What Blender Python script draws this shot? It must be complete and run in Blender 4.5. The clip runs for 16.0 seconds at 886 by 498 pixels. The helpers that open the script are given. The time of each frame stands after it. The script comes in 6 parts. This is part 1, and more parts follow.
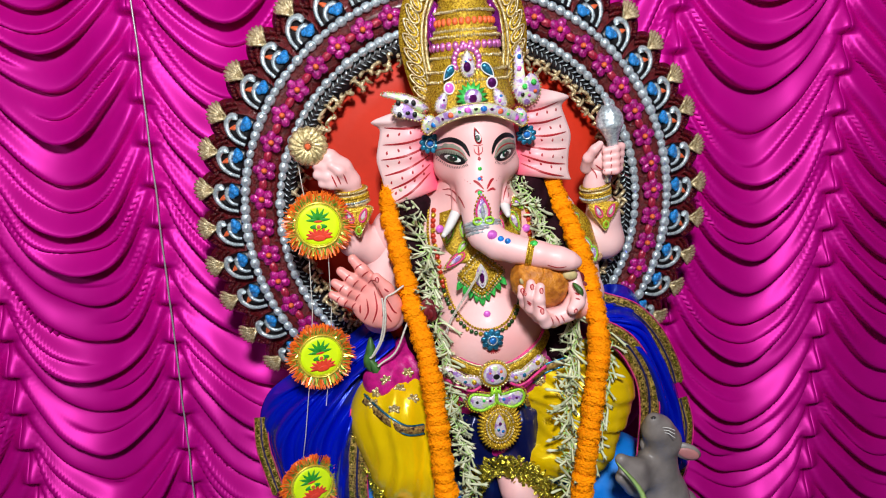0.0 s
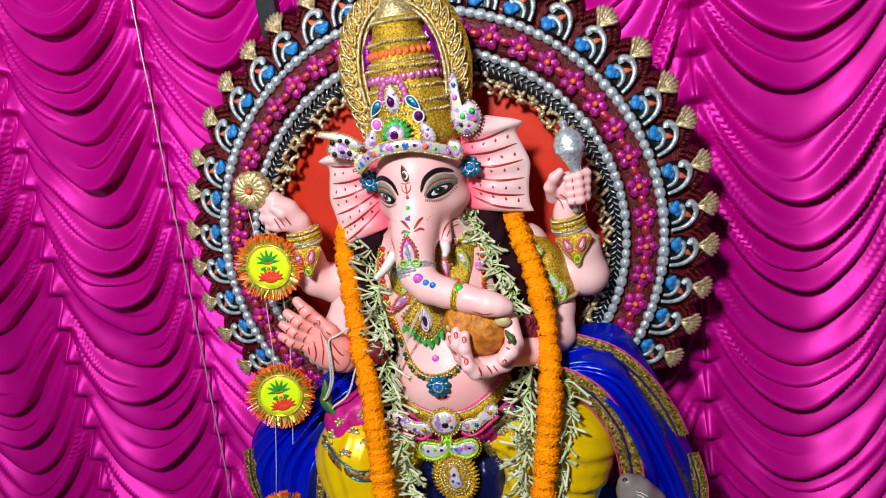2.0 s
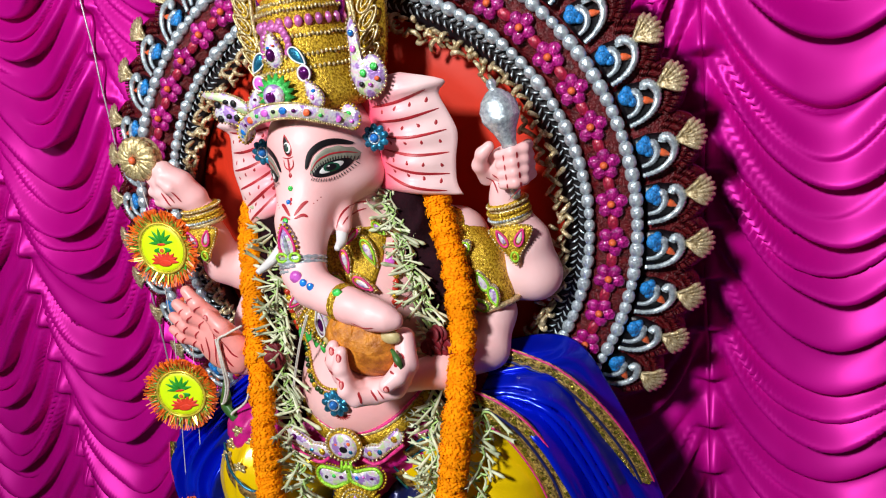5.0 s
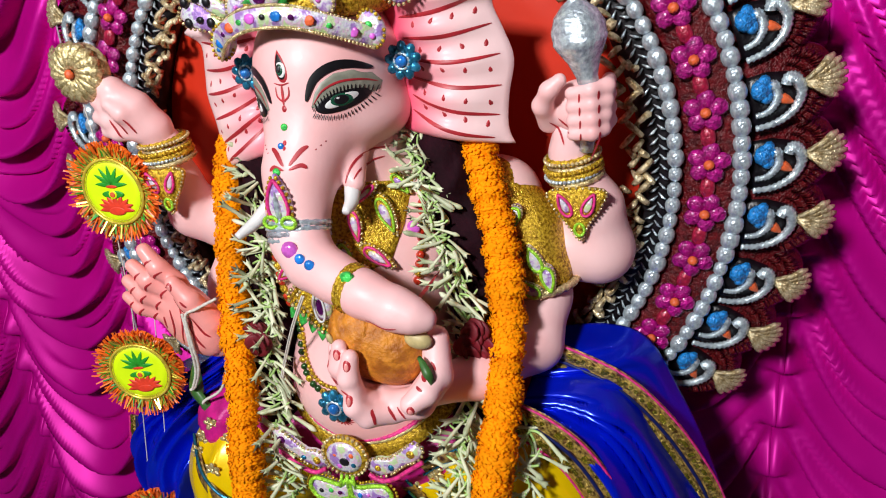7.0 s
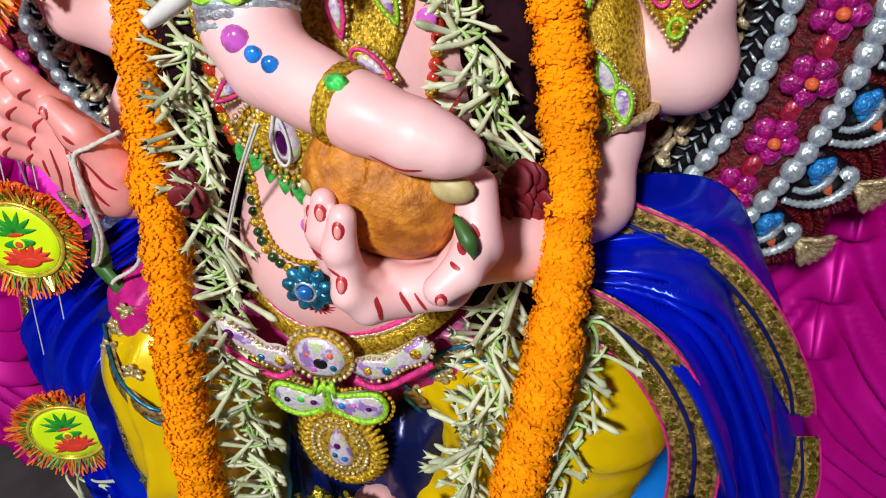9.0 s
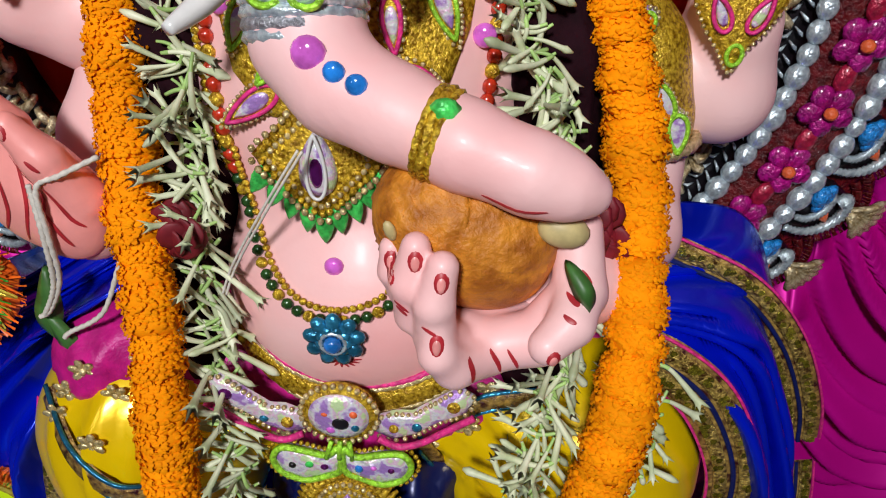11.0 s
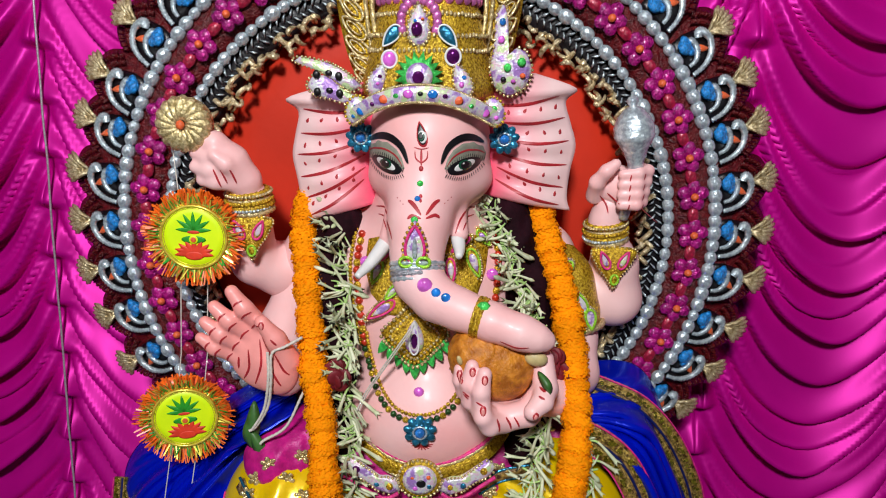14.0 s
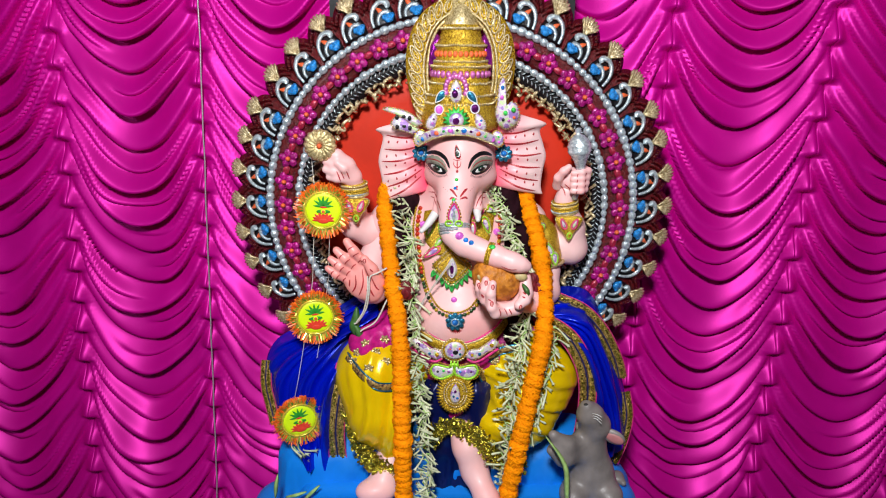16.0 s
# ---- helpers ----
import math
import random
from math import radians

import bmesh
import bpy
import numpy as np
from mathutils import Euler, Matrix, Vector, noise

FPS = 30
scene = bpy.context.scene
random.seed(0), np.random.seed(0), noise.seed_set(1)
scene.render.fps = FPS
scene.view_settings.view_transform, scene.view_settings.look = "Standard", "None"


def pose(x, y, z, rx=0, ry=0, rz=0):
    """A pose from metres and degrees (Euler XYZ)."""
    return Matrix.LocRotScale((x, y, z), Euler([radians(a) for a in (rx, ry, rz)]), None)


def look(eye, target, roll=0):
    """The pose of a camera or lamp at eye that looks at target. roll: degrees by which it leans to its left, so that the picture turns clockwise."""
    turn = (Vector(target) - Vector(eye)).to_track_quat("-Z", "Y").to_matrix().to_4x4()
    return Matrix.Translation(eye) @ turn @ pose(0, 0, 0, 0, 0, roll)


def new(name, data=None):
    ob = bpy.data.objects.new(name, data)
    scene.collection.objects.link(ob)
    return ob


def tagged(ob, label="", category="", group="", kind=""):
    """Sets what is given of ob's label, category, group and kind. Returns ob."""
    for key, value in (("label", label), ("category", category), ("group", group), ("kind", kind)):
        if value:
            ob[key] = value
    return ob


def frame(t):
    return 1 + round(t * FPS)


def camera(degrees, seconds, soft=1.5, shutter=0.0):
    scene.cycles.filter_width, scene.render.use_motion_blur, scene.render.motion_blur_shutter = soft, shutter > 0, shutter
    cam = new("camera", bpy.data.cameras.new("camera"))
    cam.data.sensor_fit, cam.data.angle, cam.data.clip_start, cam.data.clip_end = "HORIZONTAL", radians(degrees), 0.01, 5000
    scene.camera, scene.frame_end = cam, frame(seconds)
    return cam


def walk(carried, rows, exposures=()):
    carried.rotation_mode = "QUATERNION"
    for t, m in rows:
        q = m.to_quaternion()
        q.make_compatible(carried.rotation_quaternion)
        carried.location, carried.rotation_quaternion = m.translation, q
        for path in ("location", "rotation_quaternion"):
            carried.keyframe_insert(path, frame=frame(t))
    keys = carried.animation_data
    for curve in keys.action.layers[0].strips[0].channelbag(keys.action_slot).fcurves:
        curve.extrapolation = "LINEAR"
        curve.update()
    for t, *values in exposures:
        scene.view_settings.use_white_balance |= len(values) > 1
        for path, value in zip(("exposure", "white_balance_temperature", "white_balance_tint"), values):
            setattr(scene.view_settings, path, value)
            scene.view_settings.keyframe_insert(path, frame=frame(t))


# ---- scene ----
cam = camera(63.2, 16.0, soft=1.1)
EXPOSURES = [(0, -0.04), (2.5, 0.0), (4.5, 0.08), (7, -0.02), (8.5, 0.0), (11, -0.36), (13, -0.38), (14, -0.32), (15, -0.12), (16, -0.03)]
PATH = [
    (0, (0.055, 0.002, 1.533), (0.183, 1.941, 1.062), -2.3),
    (0.5, (0.146, 0.051, 1.541), (0.117, 1.994, 1.067), -2.2),
    (1, (0.266, 0.084, 1.553), (0.154, 2.031, 1.111), -3.5),
    (1.5, (0.397, 0.092, 1.558), (0.158, 2.032, 1.133), -5.7),
    (2, (0.548, 0.119, 1.561), (0.117, 2.022, 1.122), -7.1),
    (2.5, (0.6, 0.163, 1.575), (0.058, 2.023, 1.08), -6.9),
    (3, (0.656, 0.209, 1.564), (0.019, 2.043, 1.083), -6.8),
    (3.5, (0.719, 0.241, 1.576), (0.001, 2.043, 1.087), -7.0),
    (4, (0.769, 0.303, 1.561), (0.033, 2.092, 1.052), -7.9),
    (4.5, (0.796, 0.387, 1.528), (0.038, 2.164, 1.011), -8.5),
    (4.7, (0.801, 0.423, 1.528), (0.052, 2.201, 1.001), -8.1),
    (6.8, (0.654, 0.669, 1.536), (-0.033, 2.41, 0.832), -4.6),
    (7, (0.634, 0.702, 1.517), (-0.043, 2.421, 0.75), -4.6),
    (7.3, (0.609, 0.751, 1.5), (-0.029, 2.435, 0.631), -4.2),
    (7.5, (0.587, 0.764, 1.467), (-0.005, 2.452, 0.572), -4.0),
    (8, (0.543, 0.819, 1.425), (0.023, 2.462, 0.409), -2.8),
    (8.5, (0.511, 0.866, 1.391), (0.037, 2.479, 0.307), -1.8),
    (8.7, (0.498, 0.878, 1.383), (0.021, 2.483, 0.29), -1.9),
    (10.8, (0.342, 0.943, 1.358), (0.213, 2.608, 0.258), 3.3),
    (11, (0.328, 0.932, 1.357), (0.236, 2.623, 0.294), 4.2),
    (11.5, (0.291, 0.909, 1.369), (0.266, 2.674, 0.428), 5.3),
    (12, (0.265, 0.876, 1.39), (0.317, 2.702, 0.576), 5.1),
    (12.5, (0.248, 0.789, 1.414), (0.271, 2.649, 0.677), 2.5),
    (13, (0.238, 0.694, 1.452), (0.197, 2.593, 0.825), 2.6),
    (13.5, (0.239, 0.589, 1.49), (0.164, 2.517, 0.963), 3.2),
    (14, (0.279, 0.448, 1.51), (0.218, 2.381, 1.002), 3.0),
    (14.5, (0.32, 0.226, 1.561), (0.237, 2.158, 1.05), 2.4),
    (15, (0.347, 0.024, 1.61), (0.249, 1.954, 1.097), 2.0),
    (15.5, (0.323, -0.115, 1.646), (0.232, 1.808, 1.107), 2.1),
    (16, (0.247, -0.255, 1.661), (0.185, 1.664, 1.1), 2.9),
]
walk(cam, [(t, look(eye, target, roll)) for t, eye, target, roll in PATH], EXPOSURES)

# ---- frame of the shrine: u to the right, y away from the viewer, z up ----
S = pose(0.217, 1.57, 1.205, 0, -2.3, 1.8) @ pose(0, 0, -1.2)

# ---- world and light ----
world = bpy.data.worlds.new("world")
scene.world = world
world.use_nodes = True
world.node_tree.nodes["Background"].inputs[0].default_value = (0.85, 0.9, 1.0, 1)
world.node_tree.nodes["Background"].inputs[1].default_value = 0.004


def lamp(name, eye, target, watts, size, colour=(1, 1, 1)):
    data = bpy.data.lights.new(name, "AREA")
    data.energy, data.size, data.color, data.shape = watts, size, colour, "SQUARE"
    ob = new(name, data)
    ob.matrix_world = look(eye, target)
    return ob


lamp("flood_lamp", (0.08, -0.66, 2.56), (0.2, 1.6, 1.2), 80, 0.26, (0.97, 0.98, 1.0))
# weak fill added from the left to lift the darks, no real source
lamp("flood_lamp", (-1.5, -0.7, 2.2), (0.1, 1.6, 1.1), 5, 0.4, (0.95, 0.97, 1.0))


# ---- materials ----
def mat(name, colour, rough=0.5, metal=0.0, vary=0.15, scale=30.0, bump=0.0, bump_scale=200.0, tint=None, sheen=0.0, coat=0.0, second=None, rand=0.0, spec=0.5, island=False):
    m = bpy.data.materials.new(name)
    m.use_nodes = True
    nt = m.node_tree
    b = nt.nodes["Principled BSDF"]
    tc = nt.nodes.new("ShaderNodeTexCoord")
    n = nt.nodes.new("ShaderNodeTexNoise")
    n.inputs["Scale"].default_value, n.inputs["Detail"].default_value = scale, 5
    nt.links.new(tc.outputs["Object"], n.inputs["Vector"])
    ramp = nt.nodes.new("ShaderNodeValToRGB")
    c0 = [c * (1 - vary) for c in colour]
    c1 = second or [min(1, c * (1 + vary)) for c in colour]
    ramp.color_ramp.elements[0].position, ramp.color_ramp.elements[1].position = 0.35, 0.68
    ramp.color_ramp.elements[0].color, ramp.color_ramp.elements[1].color = (*c0, 1), (*c1, 1)
    nt.links.new(n.outputs["Fac"], ramp.inputs["Fac"])
    out = ramp.outputs["Color"]
    if rand:
        info = nt.nodes.new("ShaderNodeNewGeometry" if island else "ShaderNodeObjectInfo")
        hsv = nt.nodes.new("ShaderNodeHueSaturation")
        mr = nt.nodes.new("ShaderNodeMapRange")
        mr.inputs["To Min"].default_value, mr.inputs["To Max"].default_value = 1 - rand, 1 + rand
        nt.links.new(info.outputs["Random Per Island" if island else "Random"], mr.inputs["Value"])
        nt.links.new(mr.outputs["Result"], hsv.inputs["Value"])
        nt.links.new(out, hsv.inputs["Color"])
        out = hsv.outputs["Color"]
    nt.links.new(out, b.inputs["Base Color"])
    b.inputs["Roughness"].default_value, b.inputs["Metallic"].default_value = rough, metal
    b.inputs["Specular IOR Level"].default_value = spec
    if tint:
        b.inputs["Specular Tint"].default_value = (*tint, 1)
    b.inputs["Sheen Weight"].default_value = sheen
    b.inputs["Coat Weight"].default_value = coat
    b.inputs["Coat Roughness"].default_value = 0.15
    if bump:
        n2 = nt.nodes.new("ShaderNodeTexNoise")
        n2.inputs["Scale"].default_value, n2.inputs["Detail"].default_value = bump_scale, 6
        nt.links.new(tc.outputs["Object"], n2.inputs["Vector"])
        bp = nt.nodes.new("ShaderNodeBump")
        bp.inputs["Strength"].default_value, bp.inputs["Distance"].default_value = bump, 0.004
        nt.links.new(n2.outputs["Fac"], bp.inputs["Height"])
        nt.links.new(bp.outputs["Normal"], b.inputs["Normal"])
    return m


M_CURTAIN = mat("magenta_satin", (0.60, 0.001, 0.285), 0.45, 0.26, 0.06, 6, 0.015, 400, tint=(1.0, 0.40, 1.0), spec=0.6)
M_THREAD = mat("silver_thread", (0.75, 0.68, 0.72), 0.35, 0.6, 0.2, 300)
M_SKIN = mat("pink_painted_clay", (0.94, 0.60, 0.59), 0.46, 0.0, 0.02, 7, 0.06, 140, coat=0.04, second=(0.92, 0.44, 0.43))
M_ROSE = mat("rose_paint", (0.84, 0.30, 0.28), 0.4, 0.0, 0.25, 40, coat=0.2)
M_LINE = mat("red_line_paint", (0.42, 0.02, 0.03), 0.45, 0.0, 0.2, 60)
M_BLACK = mat("black_paint", (0.008, 0.007, 0.009), 0.35, 0.0, 0.3, 60)
M_WHITE = mat("ivory_paint", (0.74, 0.74, 0.72), 0.3, 0.0, 0.05, 60, coat=0.3)
M_LID = mat("grey_green_paint", (0.27, 0.27, 0.21), 0.45, 0.0, 0.2, 80)
M_IRIS = mat("green_iris_paint", (0.010, 0.075, 0.040), 0.25, 0.0, 0.4, 200, coat=0.6)
M_GOLD = mat("gold_zari", (0.50, 0.24, 0.003), 0.25, 0.45, 0.5, 300, 0.6, 460, second=(1.0, 0.68, 0.05))
M_GOLD_PALE = mat("pale_gold_foil", (0.80, 0.60, 0.24), 0.26, 0.60, 0.45, 220, 0.6, 300, second=(1.0, 0.84, 0.46))
M_SHELL = mat("antique_gold", (0.72, 0.50, 0.22), 0.25, 0.55, 0.45, 150, 0.8, 240, second=(1.0, 0.86, 0.56))
M_SILVER = mat("silver_foil", (0.62, 0.72, 0.82), 0.20, 0.55, 0.35, 160, 0.5, 220)
M_MAROON = mat("maroon_lacquer", (0.105, 0.004, 0.006), 0.30, 0.0, 0.5, 120, 1.0, 260, coat=0.10, spec=0.35)
M_DARK = mat("black_lacquer", (0.005, 0.003, 0.005), 0.35, 0.0, 0.4, 90, 0.4, 150, coat=0.1)
M_ORANGE_BACK = mat("orange_red_board", (0.60, 0.028, 0.008), 0.55, 0.0, 0.10, 8, 0.06, 90, spec=0.25)
M_PINK_FLOWER = mat("magenta_foil_flower", (0.42, 0.006, 0.20), 0.22, 0.25, 0.5, 160, 0.8, 300, coat=0.6, rand=0.15)
M_ORANGE = mat("orange_paint", (0.80, 0.13, 0.035), 0.45, 0.0, 0.2, 140, 0.4, 300)
M_BLUE_GEM = mat("blue_glitter", (0.015, 0.26, 0.74), 0.3, 0.15, 0.45, 260, 0.8, 420, coat=0.4)
M_MARIGOLD = mat("marigold_petal", (1.0, 0.31, 0.001), 0.8, 0.0, 0.08, 60, rand=0.10, spec=0.1)
M_BUD = mat("tuberose_bud", (0.46, 0.53, 0.29), 0.5, 0.0, 0.12, 40, rand=0.28, second=(0.72, 0.73, 0.54))
M_STEM = mat("green_stem", (0.34, 0.52, 0.16), 0.5, 0.0, 0.25, 60, rand=0.25)
M_LEAF = mat("green_leaf", (0.05, 0.15, 0.03), 0.45, 0.0, 0.3, 60)
M_YELLOW = mat("yellow_satin", (0.98, 0.64, 0.002), 0.24, 0.28, 0.06, 20, 0.02, 260, tint=(1, 0.95, 0.6), spec=0.9)
M_BLUE = mat("royal_blue_satin", (0.001, 0.012, 0.60), 0.20, 0.35, 0.1, 8, 0.02, 260, tint=(0.5, 0.7, 1.0), spec=0.9)
M_AZURE = mat("azure_cloth", (0.0, 0.22, 0.78), 0.55, 0.0, 0.10, 10, 0.1, 300)
M_BROCADE = mat("magenta_brocade", (0.50, 0.01, 0.19), 0.4, 0.0, 0.25, 60, 0.2, 300, tint=(1, 0.6, 0.9))
M_BORDER = mat("zari_border", (0.10, 0.012, 0.02), 0.35, 0.3, 0.5, 150, 0.5, 400, second=(0.62, 0.40, 0.10))
M_SEQUIN = mat("gold_sequins", (0.50, 0.42, 0.04), 0.25, 0.85, 0.4, 300, 0.6, 300, rand=0.5, island=True)
M_GREY = mat("grey_painted_clay", (0.20, 0.175, 0.165), 0.42, 0.0, 0.18, 25, 0.2, 120)
M_LIME = mat("lime_card", (0.72, 1.0, 0.003), 0.5, 0.0, 0.06, 40)
M_REDP = mat("red_print", (0.78, 0.05, 0.02), 0.5, 0.0, 0.15, 90)
M_GREENP = mat("green_print", (0.02, 0.32, 0.02), 0.5, 0.0, 0.2, 90)
M_TINSEL_O = mat("orange_tinsel", (1.0, 0.15, 0.012), 0.35, 0.0, 0.2, 90, rand=0.25, island=True)
M_TINSEL_G = mat("gold_tinsel", (0.85, 0.62, 0.08), 0.25, 0.45, 0.3, 90, rand=0.4, island=True)
M_SWEET = mat("brown_sweet", (0.52, 0.15, 0.008), 0.55, 0.0, 0.35, 70, 0.5, 260, second=(0.70, 0.26, 0.02))
M_PINK_FOIL = mat("pink_sequin_foil", (0.75, 0.20, 0.55), 0.2, 0.5, 0.35, 150, 0.3, 200, rand=0.2)
M_PEARL = mat("iridescent_fabric", (0.62, 0.58, 0.66), 0.25, 0.2, 0.35, 70, 0.4, 300)
_r = [n for n in M_PEARL.node_tree.nodes if n.type == "VALTORGB"][0].color_ramp
_r.elements[0].position, _r.elements[0].color = 0.40, (0.40, 0.22, 0.58, 1)
_r.elements[1].position, _r.elements[1].color = 0.60, (0.62, 0.80, 0.42, 1)
for _p, _c in ((0.455, (0.70, 0.62, 0.80, 1)), (0.50, (0.74, 0.80, 0.74, 1)), (0.55, (0.80, 0.50, 0.72, 1))):
    _r.elements.new(_p).color = _c
M_GREEN = mat("green_foil", (0.06, 0.58, 0.10), 0.22, 0.2, 0.4, 150, 0.5, 300, rand=0.2)
M_LIMEF = mat("lime_bead_trim", (0.35, 0.72, 0.04), 0.3, 0.2, 0.4, 300, 0.5, 500)
M_HOTPINK = mat("hot_pink_trim", (0.72, 0.03, 0.22), 0.4, 0.0, 0.3, 200, 0.4, 400)
M_PURPLE = mat("purple_mirror", (0.20, 0.02, 0.22), 0.08, 0.7, 0.3, 90)
M_VIOLET = mat("violet_gem", (0.85, 0.16, 0.74), 0.10, 0.15, 0.3, 90, coat=1.0)
M_BLUEGEM2 = mat("blue_gem", (0.02, 0.22, 0.72), 0.10, 0.15, 0.4, 120, coat=1.0)
M_TEAL = mat("teal_foil", (0.03, 0.22, 0.38), 0.2, 0.6, 0.4, 150, 0.3, 200, rand=0.3)
M_REDBEAD = mat("red_bead", (0.50, 0.03, 0.01), 0.25, 0.1, 0.3, 200, coat=0.5)
M_STRING = mat("cotton_string", (0.66, 0.62, 0.55), 0.8, 0.0, 0.15, 300)
# maroon taken almost to black: the shade behind the garlands is in this colour
M_ROBE = mat("shade_dark_maroon_velvet", (0.014, 0.002, 0.005), 0.8, 0.0, 0.4, 50, 0.3, 200, spec=0.1)
# blue cloth with the shadow between the legs put into its colour
M_BLUE_SHADED = mat("shaded_blue_satin", (0.002, 0.006, 0.07), 0.3, 0.2, 0.2, 20, 0.05, 200)
M_FLOOR = mat("grey_floor_cloth", (0.07, 0.065, 0.065), 0.8, 0.0, 0.2, 10, 0.2, 200)
M_TENT = mat("tent_cloth", (0.14, 0.09, 0.11), 0.8, 0.0, 0.1, 6, 0.1, 100)
M_METAL = mat("black_metal", (0.015, 0.015, 0.017), 0.4, 0.6, 0.3, 60)


# ---- mesh tools ----
class MB:
    """Collects vertices and faces of one mesh."""

    def __init__(self):
        self.v, self.f, self.m = [], [], []

    def add(self, verts, faces, mi=0):
        o = len(self.v)
        self.v += [tuple(map(float, p)) for p in verts]
        self.f += [tuple(int(i) + o for i in q) for q in faces]
        self.m += [mi] * len(faces)
        return self

    def mesh(self, name, mats, smooth=True):
        me = bpy.data.meshes.new(name)
        me.from_pydata(self.v, [], self.f)
        for m in mats if isinstance(mats, (list, tuple)) else [mats]:
            me.materials.append(m)
        me.polygons.foreach_set("material_index", self.m)
        me.polygons.foreach_set("use_smooth", [smooth] * len(self.f))
        me.update()
        return me


def thing(name, label, category, group="", m=None, kind=""):
    ob = new(name)
    ob.empty_display_size = 0.02
    ob.matrix_world = S if m is None else m
    return tagged(ob, label, category, group, kind)


def part(name, mb, mats, parent, label="", m=None, smooth=True):
    me = mb.mesh(name, mats, smooth) if isinstance(mb, MB) else mb
    ob = new(name, me)
    ob.parent = parent
    if m is not None:
        ob.matrix_basis = m
    return tagged(ob, label)


def solid(name, mb, mats, label, category, group="", kind="", m=None, smooth=True):
    ob = new(name, mb.mesh(name, mats, smooth) if isinstance(mb, MB) else mb)
    ob.matrix_world = S if m is None else m
    return tagged(ob, label, category, group, kind)


def frame_of(d):
    d = Vector(d).normalized()
    a = Vector((0, 0, 1)) if abs(d.z) < 0.9 else Vector((1, 0, 0))
    x = d.cross(a).normalized()
    return x, x.cross(d).normalized()


def tube(mb, pts, rad, n=8, mi=0, closed=False, flat=1.0):
    pts = [Vector(p) for p in pts]
    k = len(pts)
    rad = rad if isinstance(rad, (list, tuple)) else [rad] * k
    V, F = [], []
    up = None
    for i, p in enumerate(pts):
        d = (pts[(i + 1) % k] - pts[i - 1]) if closed else (pts[min(i + 1, k - 1)] - pts[max(i - 1, 0)])
        if up is None:
            x, up = frame_of(d)
        else:
            d = d.normalized() if d.length > 1e-9 else Vector((0, 0, 1))
            up = (up - d * up.dot(d)).normalized()
            x = d.cross(up)
        for j in range(n):
            a = 2 * math.pi * j / n
            V.append(p + (x * math.cos(a) + up * math.sin(a) * flat) * rad[i])
    for i in range(k if closed else k - 1):
        for j in range(n):
            a, b = i * n + j, i * n + (j + 1) % n
            c, d2 = ((i + 1) % k) * n + (j + 1) % n, ((i + 1) % k) * n + j
            F.append((a, b, c, d2))
    if not closed:
        F += [tuple(range(n))[::-1], tuple(range((k - 1) * n, k * n))]
    return mb.add(V, F, mi)


def ball(mb, c, r, seg=10, rings=6, mi=0, rot=None):
    r = (r, r, r) if isinstance(r, (int, float)) else r
    rot = Euler([radians(a) for a in rot]).to_matrix() if rot else Matrix.Identity(3)
    V, F = [Vector(c) + rot @ Vector((0, 0, r[2]))], []
    for i in range(1, rings):
        a = math.pi * i / rings
        for j in range(seg):
            b = 2 * math.pi * j / seg
            V.append(Vector(c) + rot @ Vector((r[0] * math.sin(a) * math.cos(b), r[1] * math.sin(a) * math.sin(b), r[2] * math.cos(a))))
    V.append(Vector(c) - rot @ Vector((0, 0, r[2])))
    for j in range(seg):
        F.append((0, 1 + j, 1 + (j + 1) % seg))
        for i in range(rings - 2):
            a = 1 + i * seg
            F.append((a + j, a + seg + j, a + seg + (j + 1) % seg, a + (j + 1) % seg))
        e = 1 + (rings - 2) * seg
        F.append((len(V) - 1, e + (j + 1) % seg, e + j))
    return mb.add(V, F, mi)


def lathe(mb, profile, c=(0, 0, 0), n=32, mi=0, rot=None, sx=1.0, sy=1.0):
    rot = Euler([radians(a) for a in rot]).to_matrix() if rot else Matrix.Identity(3)
    V, F = [], []
    for r, z in profile:
        for j in range(n):
            a = 2 * math.pi * j / n
            V.append(Vector(c) + rot @ Vector((r * sx * math.cos(a), r * sy * math.sin(a), z)))
    for i in range(len(profile) - 1):
        for j in range(n):
            F.append((i * n + j, i * n + (j + 1) % n, (i + 1) * n + (j + 1) % n, (i + 1) * n + j))
    F += [tuple(range(n))[::-1], tuple(range((len(profile) - 1) * n, len(profile) * n))]
    return mb.add(V, F, mi)


def box(mb, lo, hi, mi=0):
    V = [(x, y, z) for x in (lo[0], hi[0]) for y in (lo[1], hi[1]) for z in (lo[2], hi[2])]
    return mb.add(V, [(0, 1, 3, 2), (4, 6, 7, 5), (0, 4, 5, 1), (2, 3, 7, 6), (0, 2, 6, 4), (1, 5, 7, 3)], mi)


def plate(mb, outline, y, thick, dome=0.0, mi=0, rings=4):
    """A filled outline in the u, z plane, facing the viewer, domed by dome towards its middle."""
    n = len(outline)
    cx, cz = sum(p[0] for p in outline) / n, sum(p[1] for p in outline) / n
    V = [(p[0], y + thick, p[1]) for p in outline]
    for k in range(rings):
        s = 1 - k / rings
        V += [(cx + (p[0] - cx) * s, y - dome * math.sqrt(max(0.0, 1 - s * s)), cz + (p[1] - cz) * s) for p in outline]
    V.append((cx, y - dome, cz))
    F = []
    for k in range(rings):
        for j in range(n):
            F.append((k * n + j, (k + 1) * n + j, (k + 1) * n + (j + 1) % n, k * n + (j + 1) % n))
    F += [(rings * n + j, len(V) - 1, rings * n + (j + 1) % n) for j in range(n)]
    return mb.add(V, F, mi)


